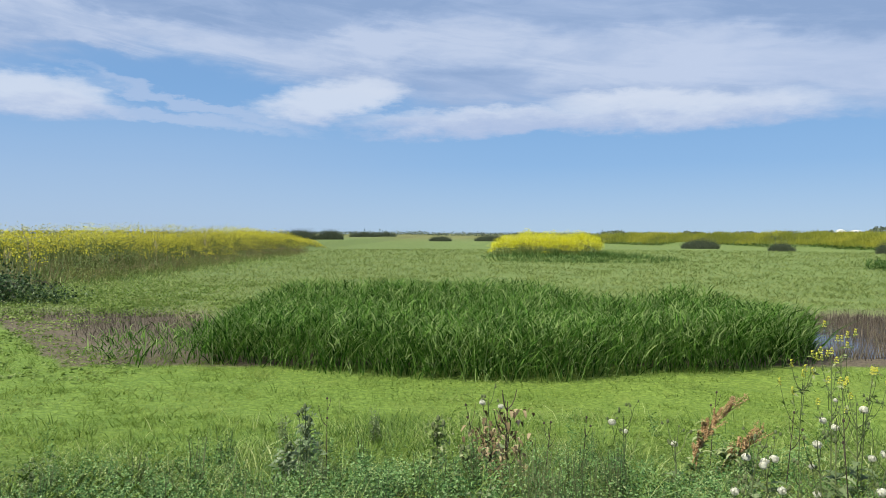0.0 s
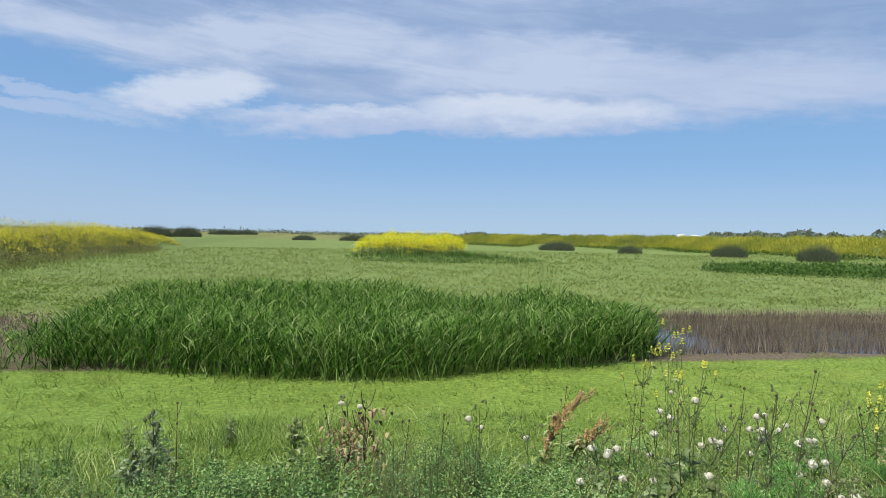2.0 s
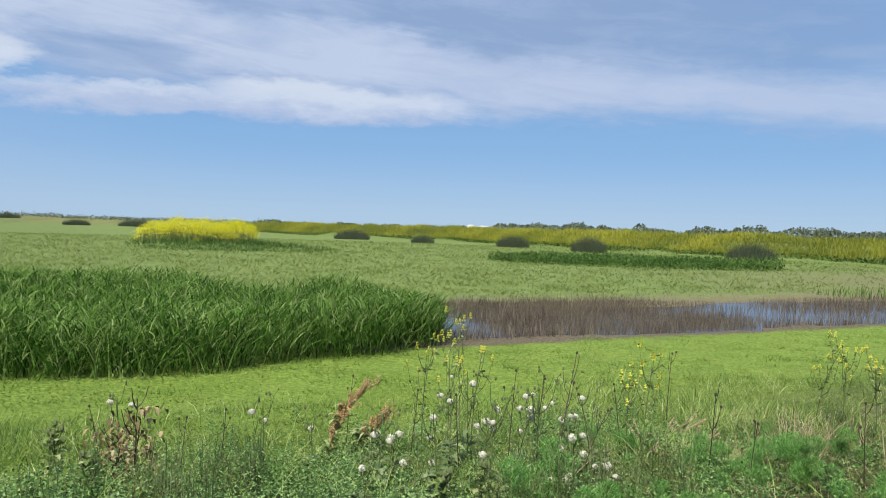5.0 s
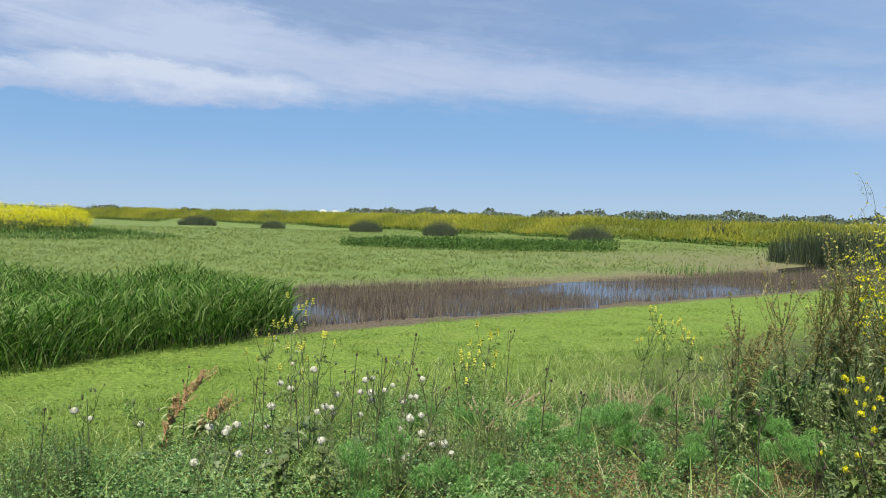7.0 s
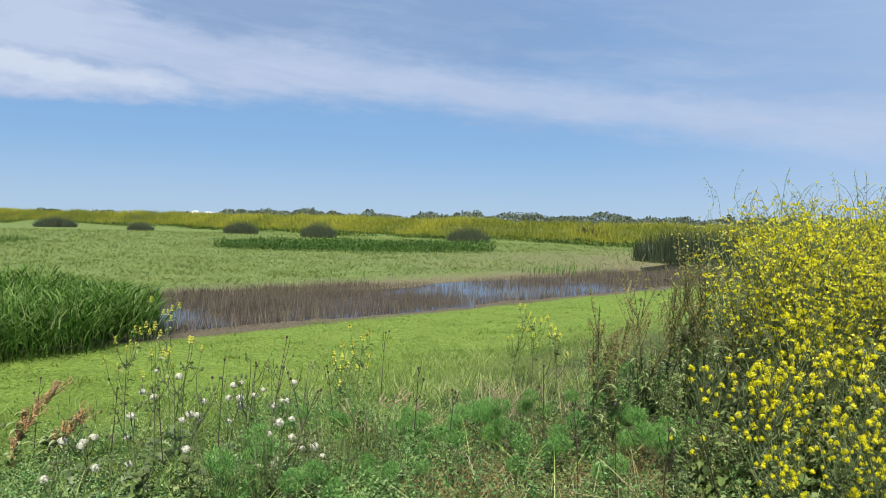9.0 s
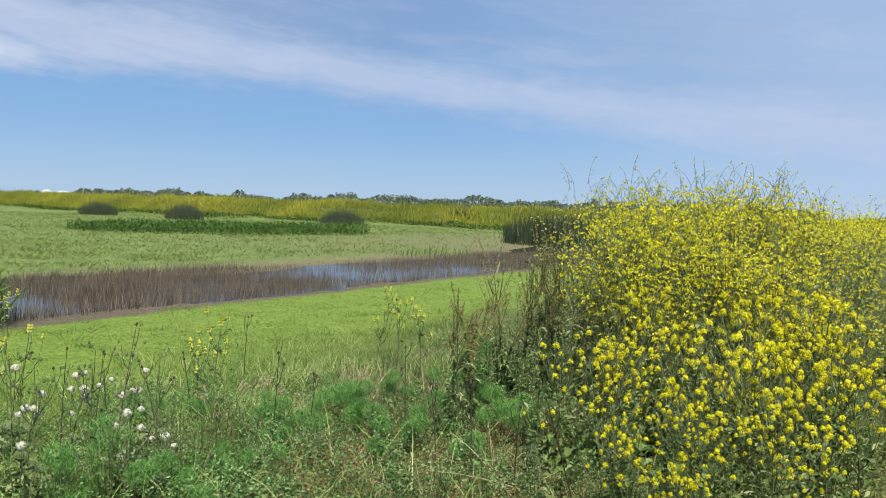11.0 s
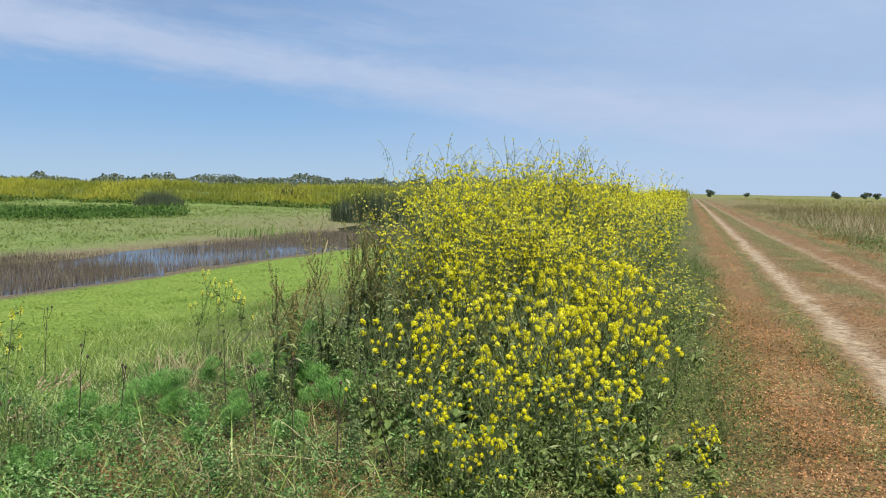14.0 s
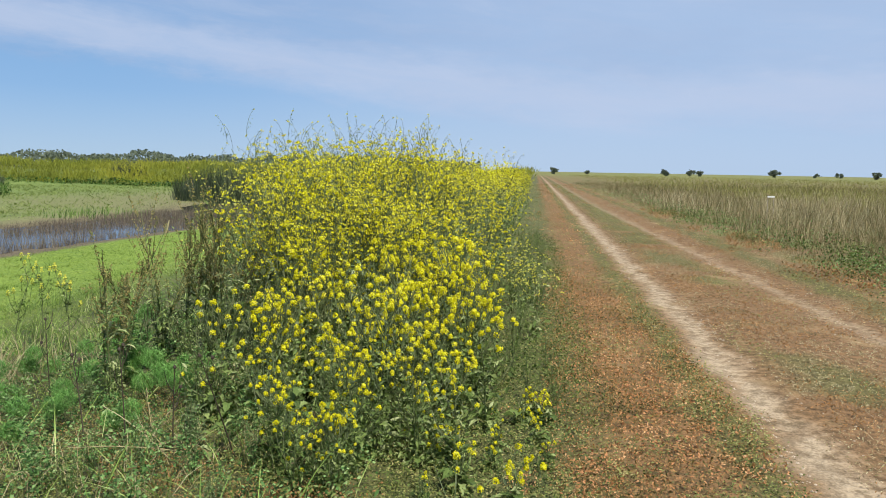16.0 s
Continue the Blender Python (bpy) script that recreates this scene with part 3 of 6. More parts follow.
def scatter(n, x0, x1, y0, y1, keep=None):
    x, y = RS.uniform(x0, x1, n), RS.uniform(y0, y1, n)
    if keep is not None:
        k = RS.uniform(0, 1, n) < keep(x, y)
        x, y = x[k], y[k]
    return x, y


def sector(n, r0, r1, az0, az1, keep=None):
    """Points in a sector round the start of the walk, denser near by; az in degrees from +y to +x."""
    r = r0 * (r1 / r0) ** RS.uniform(0, 1, n)
    a = np.radians(RS.uniform(az0, az1, n))
    x, y = r * np.sin(a), r * np.cos(a)
    if keep is not None:
        k = RS.uniform(0, 1, n) < keep(x, y)
        x, y = x[k], y[k]
    return x, y


# ---- cattail stand ----
def cattail_mask(x, y):
    front = np.interp(x, [-6.2, -4, -3, -1, 2, 5, 6.6, 7.4], [12.5, 12.9, 12.8, 11.8, 11.5, 12.3, 13.4, 14.9])
    back = np.interp(x, [-6.2, -5, -3.5, -1, 2.4, 3.4, 5.5, 7.2, 8.0], [14.0, 16.5, 19, 20, 19.8, 17.2, 16.9, 17.2, 16.2])
    front = front + 0.5 * (vnoise(x, y, 0.9, 21) - 0.5)
    return ((y > front) & (y < back) & (x > -6.2) & (x < 7.45)) * (0.2 + 0.8 * smooth(x, -4.9, -3.9))


def make_cattails():
    x, y = scatter(88000, -6.2, 8.2, 11.1, 20.5, cattail_mask)
    b = Build(31)
    tall = 0.9 + 0.22 * vnoise(x, y, 1.1, 22) + 0.08 * smooth(y, 14.5, 18) + 0.16 * smooth(y, 16.5, 18.6) * smooth(x, 3.2, 2.0) + 0.24 * smooth(x, 3.2, 6.0)
    dome = np.sqrt(np.clip(1 - np.clip((x - 5.6) / 1.9, 0, 1) ** 2, 0, 1))
    tall = tall * (0.25 + 0.75 * dome) * (0.62 + 0.38 * smooth(x, -4.8, -3.8))
    # leaves spring from the sheaths at many heights, arch and hang over
    upright = RS.uniform(0, 1, len(x)) < 0.12
    h = np.where(upright, tall * RS.uniform(0.7, 0.98, len(x)), RS.uniform(0.18, 0.4, len(x)) * np.minimum(1, tall))
    start = np.where(upright, 0.0, np.maximum(tall - 0.72 * h, 0.04) * RS.uniform(0.0, 1.0, len(x)) ** 0.75)
    p = on_land(x, y, 0.05) + np.stack([0 * x, 0 * x, start], -1)
    for few, lean, bend in ((upright, 0.3, 0.5), (~upright, 0.5, 1.1)):
        b.blades(p[few], h[few], RS.uniform(0.014, 0.027, few.sum()), lean, bend, 3, (0.1, -0.2), 2.2)
    stuff("cattail_stand", b.mesh("cattail_stand", M_CATTAIL), "dense stand of tall green cattail leaves bending in the wind", "cattails")


make_cattails()


# ---- pond stems ----
def stem_mask(x, y):
    d = vnoise(x, y, 2.4, 41) * 0.6 + vnoise(x, y, 0.8, 42) * 0.4
    inside = smooth(y, 13.4, 13.9) * (0.13 + 0.87 * smooth(y, 20.5, 18.5)) * smooth(y, 25, 22)
    open_a = np.exp(-(((x - 8.6) / 0.8) ** 2 + ((y - 16.2) / 1.6) ** 2))
    open_b = np.exp(-(((x - 14.3) / 1.0) ** 2 + ((y - 15.2) / 0.9) ** 2))
    open_c = np.exp(-(((x - 19.6) / 3.4) ** 2 + ((y - 16.3) / 1.9) ** 4))
    return inside * np.clip(0.62 + d - 0.9 * open_a - 0.8 * open_b - 1.1 * open_c, 0.2, 1)


def green_lobe(x, y):
    """Where the low green plants run out over the mud."""
    return smooth(x + 0.8 * (y - 15.7) + 1.6 * (vnoise(x, y, 1.5, 31) - 0.5), -6.6, -7.6) * smooth(y, 20.6, 19.8)


def make_pond_stems():
    x, y = scatter(135000, 6.5, 46, 13.4, 24.5, stem_mask)
    b = Build(43)
    h = RS.uniform(0.08, 0.52, len(x)) * (0.5 + 0.75 * vnoise(x, y, 1.6, 44)) * (0.3 + 0.7 * smooth(y, 20, 18)) * (1 + 0.15 * smooth(x, 18, 15) + 0.2 * smooth(x, 26, 28))
    b.blades(on_land(x, y, 0.05), h, RS.uniform(0.016, 0.03, len(x)), 0.25, 0.12, 1)
    x, y = scatter(60000, 8.6, 18.5, 13.9, 20.2, lambda x, y: smooth(x, 8.6, 9.8) * smooth(x, 18.5, 14) * smooth(y, 13.9, 14.6) * (0.3 + 0.7 * vnoise(x, y, 1.1, 48)))
    b.blades(on_land(x, y, 0.05), RS.uniform(0.1, 0.42, len(x)), RS.uniform(0.015, 0.027, len(x)), 0.25, 0.12, 1)
    stuff("dry_reed_stems", b.mesh("dry_reed_stems", M_DRYREED), "thin brown dead reed stems standing in the pond", "reeds")
    x, y = scatter(11000, -12.5, -3.2, 13.2, 22.5, lambda x, y: smooth(np.abs((y - 17.0 + 0.15 * x) / 3.0), 1, 0.7) * (1 - cattail_mask(x, y)) * (1 - green_lobe(x, y)))
    b = Build(45)
    b.blades(on_land(x, y, 0.03), RS.uniform(0.08, 0.36, len(x)), RS.uniform(0.007, 0.014, len(x)), 0.3, 0.2, 2)
    stuff("dry_reed_stems", b.mesh("dry_reed_stems", M_DRYREED), "patch of purplish brown dead reed stems on wet mud", "reeds")
    x, y = scatter(1700, 14, 34, 17, 21.5, lambda x, y: smooth(vnoise(x, y, 3.2, 46), 0.55, 0.8) * smooth(y, 17.5, 19))
    b = Build(47)
    b.blades(on_land(x, y, 0.03), RS.uniform(0.25, 0.6, len(x)), 0.02, 0.2, 0.2, 2)
    stuff("green_reeds", b.mesh("green_reeds", M_CATTAIL), "green sprouting reeds among dead stems", "reeds")


make_pond_stems()


# ---- low plants of the marsh ----
def make_marsh():
    def keep(x, y):
        open_ground = (y > 19.5) & (x > -17 - 0 * y) & (x < bank_x(y)) & (cattail_mask(x, y) < 0.1)
        dry = smooth(x, 24, 44) * smooth(y, 42, 28)
        return open_ground * (1 - 0.75 * dry) * (0.3 + 0.7 * smooth(vnoise(x, y, 0.8, 55), 0.3, 0.7)) * (0.4 + 0.6 * vnoise(x, y, 3.0, 51)) * smooth(y, 20.5, 26)

    x, y = sector(330000, 19, 110, -34, 68, keep)
    r = np.hypot(x, y)
    b = Build(52)
    low = 0.5 + 0.8 * vnoise(x, y, 0.9, 56)
    b.blades(on_land(x, y, 0.0), RS.uniform(0.05, 0.16, len(x)) * low * (0.7 + r / 90), RS.uniform(0.03, 0.07, len(x)) * (0.5 + r / 50), 1.3, 0.4, 1)
    stuff("marsh_plants", b.mesh("marsh_plants", M_MARSH), "low broad-leaved green marsh plants covering wet ground", "marsh plants")
    x, y = scatter(44000, 25, 50, 33, 56, lambda x, y: (((((x - 37.5) * 0.914 + (y - 44) * -0.406) / 11) ** 2 + (((x - 37.5) * 0.406 + (y - 44) * 0.914) / 6.0) ** 2) < 1).astype(float))
    b = Build(53)
    b.leaves(on_land(x, y, 0) + np.stack([0 * x, 0 * x, RS.uniform(0.0, 1, len(x)) * (0.4 + 0.45 * vnoise(x, y, 2.0, 54))], -1), RS.uniform(0.12, 0.32, len(x)), 1.0, 0.3)
    stuff("green_reeds", b.mesh("green_reeds", M_ISLE), "low green island of cattails in the marsh", "cattails")


make_marsh()


# ---- meadow below the levee ----
def make_meadow():
    def keep(x, y):
        v = across(x, y)
        shore = np.interp(x, [-12, -9, -7, -4, 0, 4, 8, 46], [17.5, 16.8, 14.2, 13.2, 12.4, 12.4, 13.0, 12.8])
        return smooth(v, 4.0, 7.5) * (y < shore + 0.7 * (vnoise(x, y, 1.5, 61) - 0.3) + 0.5 * (vnoise(x, y, 0.4, 60) - 0.5)) * (0.4 + 0.6 * vnoise(x, y, 0.7, 62))

    x, y = sector(330000, 5.5, 34, -36, 72, keep)
    r = np.hypot(x, y)
    b = Build(63)
    b.blades(on_land(x, y, 0.004), RS.uniform(0.02, 0.055, len(x)) * (0.5 + 1.0 * vnoise(x, y, 0.6, 66)), RS.uniform(0.006, 0.013, len(x)) * (0.6 + r / 14), 1.1, 0.5, 1)
    stuff("meadow_grass", b.mesh("meadow_grass", M_TURF), "short bright yellow-green meadow grass", "grass")
    # darker leafy patches and low weeds
    b = Build(64)
    x, y = sector(90000, 5.5, 24, -36, 72, lambda x, y: keep(x, y) * smooth(vnoise(x, y, 1.9, 67) + 0.35 * vnoise(x, y, 0.5, 68), 0.72, 0.95))
    b.leaves(on_land(x, y) + np.stack([0 * x, 0 * x, RS.uniform(0.0, 0.06, len(x))], -1), RS.uniform(0.02, 0.045, len(x)), 0.25, 0.6)
    stuff("meadow_weeds", b.mesh("meadow_weeds", M_LAWN), "patches of small round-leaved weeds in the meadow", "weeds")
    # small leafy bunches on the left of the shore, as large as a hand
    b = Build(62)
    x, y = sector(2600, 7, 18, -36, 60, lambda x, y: keep(x, y) * (0.15 + 0.85 * smooth(x, 0, -6)))
    x, y = np.repeat(x, 16), np.repeat(y, 16)
    b.blades(on_land(x + RS.normal(0, 0.07, len(x)), y + RS.normal(0, 0.07, len(x))), RS.uniform(0.04, 0.12, len(x)), RS.uniform(0.014, 0.03, len(x)), 0.8, 0.5, 1)
    stuff("meadow_weeds", b.mesh("meadow_weeds", M_TURF), "small leafy green plants dotted over the meadow", "weeds")
    # one broad patch of longer, darker grass
    x, y = scatter(9000, -2.6, 1.6, 6.9, 9.6, lambda x, y: np.exp(-(((x + 0.4) / 1.0) ** 2 + ((y - 8.1) / 0.5) ** 2)))
    b = Build(59)
    b.blades(on_land(x, y), RS.uniform(0.1, 0.26, len(x)), 0.008, 0.35, 0.4, 2)
    stuff("grass_patch", b.mesh("grass_patch", M_GRASS), "patch of longer dark green grass in the meadow", "grass")
    # taller dark tufts, dotted about
    x, y = sector(240, 6.5, 26, -34, 66, lambda x, y: keep(x, y) * 0.6)
    x, y = np.repeat(x, 14), np.repeat(y, 14)
    b = Build(65)
    b.blades(on_land(x + RS.normal(0, 0.06, len(x)), y + RS.normal(0, 0.06, len(x))), RS.uniform(0.06, 0.24, len(x)), 0.011, 0.5, 0.5, 2)
    stuff("grass_tufts", b.mesh("grass_tufts", M_LAWN), "darker grass tufts scattered over the meadow", "grass")


make_meadow()


# ---- levee slope in the foreground ----
def sprigs(b, x, y, per, lo, hi, leaf, spreadout=0.35, up=0.35, slim=0.7):
    """Leafy sprigs: leaves round short unseen stalks, larger below."""
    n = len(x)
    h = np.repeat(b.rs.uniform(lo, hi, n), per)
    a, r, t = b.rs.uniform(0, 6.283, n * per), b.rs.uniform(0.15, 1.0, n * per), b.rs.uniform(0.1, 1, n * per)
    lean = np.repeat(b.rs.normal(0, 0.25, (n, 2)), per, 0)
    p = np.repeat(on_land(x, y), per, 0)
    p = p + np.stack([(np.cos(a) * r * spreadout + lean[:, 0] * t) * h, (np.sin(a) * r * spreadout + lean[:, 1] * t) * h, t * h], -1)
    b.leaves(p, leaf * b.rs.uniform(0.65, 1.3, n * per) * (1.2 - 0.45 * t), up, slim, a)


def make_slope():
    def low(x, y):
        v = across(x, y)
        return smooth(v, 0.2, 1.0) * smooth(v, 7.4, 5.2)

    # clover carpet with hollows and taller bunches
    x, y = sector(9800, 3.0, 8.2, -36, 82, lambda x, y: low(x, y) * np.clip(2.2 * vnoise(x, y, 0.5, 71) - 0.15, 0.1, 1) * (1 - 0.85 * smooth(np.degrees(np.arctan2(x, y)), 42, 58)))
    b = Build(73)
    tall = np.clip(0.25 + 1.2 * vnoise(x, y, 0.9, 72), 0.4, 1.3)
    for k in range(3):
        m = (np.arange(len(x)) % 3) == k
        near = tall[m] > 0.85
        sprigs(b, x[m][near], y[m][near], 30, 0.12, 0.3, 0.023)
        sprigs(b, x[m][~near], y[m][~near], 20, 0.06, 0.17, 0.019)
    stuff("ground_weeds", b.mesh("ground_weeds", M_CLOVER), "low leafy blue-green clover covering the levee slope", "weeds")
    # small weeds and grass of the lower slope, thicker away from the cattails
    def lower(x, y):
        v, a = across(x, y), np.degrees(np.arctan2(x, y))
        return smooth(v, 2.6, 4.0) * smooth(v + 1.6 * (vnoise(x, y, 1.3, 58) - 0.5), 8.8 + 1.0 * smooth(a, 30, 52), 6.8 + 0.4 * smooth(a, 30, 52))

    x, y = sector(8000, 4.0, 13, -36, 76, lambda x, y: lower(x, y) * (0.15 + 0.85 * vnoise(x, y, 0.6, 57)))
    b = Build(57)
    sprigs(b, x, y, 13, 0.05, 0.22, 0.028, 0.45, 0.5, 0.45)
    stuff("slope_weeds", b.mesh("slope_weeds", M_LAWN), "bright green small leafy weeds on the lower slope", "weeds")
    x, y = sector(26000, 5.0, 13, 28, 78, lambda x, y: lower(x, y) * smooth(vnoise(x, y, 1.1, 59), 0.25, 0.7))
    b = Build(58)
    b.blades(on_land(x, y), RS.uniform(0.06, 0.28, len(x)), RS.uniform(0.004, 0.008, len(x)), 0.6, 0.5, 2)
    stuff("slope_grass", b.mesh("slope_grass", M_GRASS), "olive and straw grass on the lower slope", "grass")
    # light grass standing between the clover and the meadow
    x, y = sector(60000, 4.4, 12, -36, 82, lambda x, y: smooth(across(x, y), 3.4, 5.8) * smooth(across(x, y), 9.8, 7.2) * (0.12 + 0.88 * smooth(vnoise(x, y, 0.8, 79), 0.3, 0.75)))
    b = Build(74)
    b.blades(on_land(x, y), RS.uniform(0.08, 0.3, len(x)) * (0.55 + 0.6 * vnoise(x, y, 1.3, 70)), RS.uniform(0.004, 0.009, len(x)), 0.45, 0.6, 2)
    stuff("slope_grass", b.mesh("slope_grass", M_GRASS), "thin uneven green grass on the levee slope", "grass")
    x, y = sector(2600, 3.0, 8.2, -36, 82, lambda x, y: low(x, y))
    b = Build(69)
    b.blades(on_land(x, y), RS.uniform(0.15, 0.42, len(x)), RS.uniform(0.004, 0.008, len(x)), 0.5, 0.7, 3)
    stuff("slope_grass", b.mesh("slope_grass", M_GRASS), "single long grass blades standing out of the clover", "grass")
    x, y = sector(3600, 2.6, 9, 40, 82, lambda x, y: low(x, y) * smooth(vnoise(x, y, 0.9, 75), 0.4, 0.75))
    b = Build(76)
    b.blades(on_land(x, y), RS.uniform(0.08, 0.28, len(x)), 0.005, 0.7, 0.6, 2)
    stuff("dry_grass", b.mesh("dry_grass", M_STRAW), "dry straw-coloured grass among green weeds", "grass")
    # drying small-leaved weeds: brown and olive patches at the levee's edge
    def dry(x, y):
        v = across(x, y)
        return smooth(v, -0.2, 0.6) * smooth(v, 4.6, 2.6)

    for i, (mat, seed, cut, label) in enumerate(((M_CROWN, 77, 0.42, "brown and rusty drying low weeds at the levee edge"), (M_VERGE, 66, 0.15, "olive green small-leaved low weeds at the levee edge"))):
        x, y = sector(6400, 2.7, 6.6, 34, 88, lambda x, y: dry(x, y) * smooth(vnoise(x, y, 0.8, seed), cut, cut + 0.3))
        b = Build(78 + 20 * i)
        sprigs(b, x, y, 16, 0.04, 0.18, 0.016, 0.7, 0.7, 0.45)
        stuff("dry_weeds", b.mesh("dry_weeds", mat), label, "weeds")


make_slope()


# ---- road margins ----
def make_road_plants():
    def keep(x, y):
        v = across(x, y)
        rut = np.exp(-((v + 2.05 + 0.25 * (vnoise(x, y, 0.5, 80) - 0.5)) / 0.22) ** 2) + np.exp(-((v - rut_2(x) + 0.2 * (vnoise(x, y, 0.5, 78) - 0.5)) / 0.22) ** 2) * (0.4 + 0.7 * vnoise(x, y, 1.2, 79))
        return (v < 0.6) * (v > -6.2) * np.clip(1 - 1.25 * rut, 0, 1) * (0.25 + 0.75 * vnoise(x, y, 0.5, 81))

    x, y = sector(250000, 3.4, 95, 82, 120, keep)
    r, v = np.hypot(x, y), across(x, y)
    size = RS.uniform(0.009, 0.023, len(x)) * (0.7 + r / 15)
    lift = np.stack([0 * x, 0 * x, RS.uniform(0.005, 0.07, len(x))], -1)
    ragged_ = 0.7 * (vnoise(x, y, 0.9, 87) - 0.5) + 0.5 * (vnoise(x, y, 0.17, 88) - 0.5)
    verge = v > -1.72
    lush = ((v + 1.3 * ragged_ < -1.46) & (v > -1.95)) | (verge & (v + 2.4 * ragged_ > -0.74)) | ((v < -4.2) & (vnoise(x, y, 0.8, 89) > 0.5)) | ((v < -2.25) & (v > -3.5) & (vnoise(x, y, 0.9, 90) + 0.35 * RS.uniform(0, 1, len(x)) > 0.86 - 0.3 * smooth(x, 9, 22)))
    b = Build(89)
    b.leaves(on_land(x[lush], y[lush], 0) + lift[lush], size[lush], 0.3, 0.5, None, 0.4)
    xx, yy = scatter(5200, 3.4, 13, -2.3, 0.9, lambda x, y: smooth(x, 14, 5) * np.clip(smooth(np.abs(across(x, y) + 1.68), 0.22, 0.05) + smooth(across(x, y), -1.1, -0.5), 0, 1) * (0.3 + 0.7 * vnoise(x, y, 0.35, 93)))
    sprigs(b, xx, yy, 14, 0.03, 0.13, 0.02, 0.7, 0.6, 0.5)
    stuff("low_clover", b.mesh("low_clover", M_VERGE), "low olive green clover and grass beside the wheel ruts", "weeds")
    verge, lower = verge & ~lush, ~verge & ~lush
    pale = lower & (vnoise(x, y, 0.7, 66) + 0.5 * vnoise(x, y, 0.16, 67) + 0.3 * RS.uniform(0, 1, len(x)) > 0.98)
    lower = lower & ~pale
    b = Build(68)
    b.leaves(on_land(x[pale], y[pale], 0) + 0.7 * lift[pale], size[pale], 0.5, 0.35, None, 0.6)
    stuff("dry_straw", b.mesh("dry_straw", M_STRAW), "pale straw patches on the crown of the track", "grass")
    b = Build(82)
    b.leaves(on_land(x[verge], y[verge], 0) + lift[verge], size[verge], 0.5, 0.5, None, 0.6)
    # bunches standing a little higher
    xx, yy = scatter(8000, 3.4, 13, -2.2, 0.4, lambda x, y: (across(x, y) > -1.75) * (across(x, y) < -0.5) * smooth(x, 14, 5) * (0.3 + 0.7 * vnoise(x, y, 0.35, 98)))
    sprigs(b, xx, yy, 10, 0.03, 0.13, 0.024, 0.8, 0.6, 0.5)
    stuff("dry_clover", b.mesh("dry_clover", M_RED), "low rusty red and green drying clover beside the rut", "weeds")
    b = Build(86)
    b.leaves(on_land(x[lower], y[lower], 0) + 0.7 * lift[lower], size[lower], 0.5, 0.4, None, 0.6)
    # ragged tussocks on the crown and at the field's edge
    xx, yy = scatter(9000, 3.4, 24, -8.5, -0.6, lambda x, y: smooth(x, 26, 5) * (across(x, y) < -2.35) * (across(x, y) > -6.0) * (np.abs(across(x, y) - rut_2(x)) > 0.2) * smooth(vnoise(x, y, 0.8, 71) + 0.3 * vnoise(x, y, 0.2, 72), 0.5, 0.75))
    sprigs(b, xx, yy, 9, 0.03, 0.14, 0.026, 0.9, 0.7, 0.35)
    stuff("dry_clover", b.mesh("dry_clover", M_CROWN), "brown dried weeds on the crown of the track", "weeds")
    x, y = sector(34000, 3.2, 60, 80, 120, lambda x, y: keep(x, y) * smooth(across(x, y), -1.4, -2.6))
    b = Build(83)
    b.blades(on_land(x, y), RS.uniform(0.02, 0.065, len(x)), 0.004 + 0.0005 * np.hypot(x, y), 0.8, 0.6, 1)
    stuff("dry_grass", b.mesh("dry_grass", M_STRAW), "short dry brown grass on the crown of the track", "grass")
    # green weeds along the foot of the yellow thicket, its shade put into their colour
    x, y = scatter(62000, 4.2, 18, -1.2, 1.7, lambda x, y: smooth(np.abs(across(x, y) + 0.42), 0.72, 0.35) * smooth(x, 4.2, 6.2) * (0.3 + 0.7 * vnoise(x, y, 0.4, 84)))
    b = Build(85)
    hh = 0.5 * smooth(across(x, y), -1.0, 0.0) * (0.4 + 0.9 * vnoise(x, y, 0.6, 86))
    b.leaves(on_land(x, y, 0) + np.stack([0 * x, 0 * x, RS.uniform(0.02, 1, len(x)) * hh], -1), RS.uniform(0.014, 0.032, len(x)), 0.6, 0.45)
    stuff("leafy_weeds", b.mesh("leafy_weeds", M_DARKWEED), "green leafy weeds along the dirt track, thicket shade in their colour", "weeds")


make_road_plants()


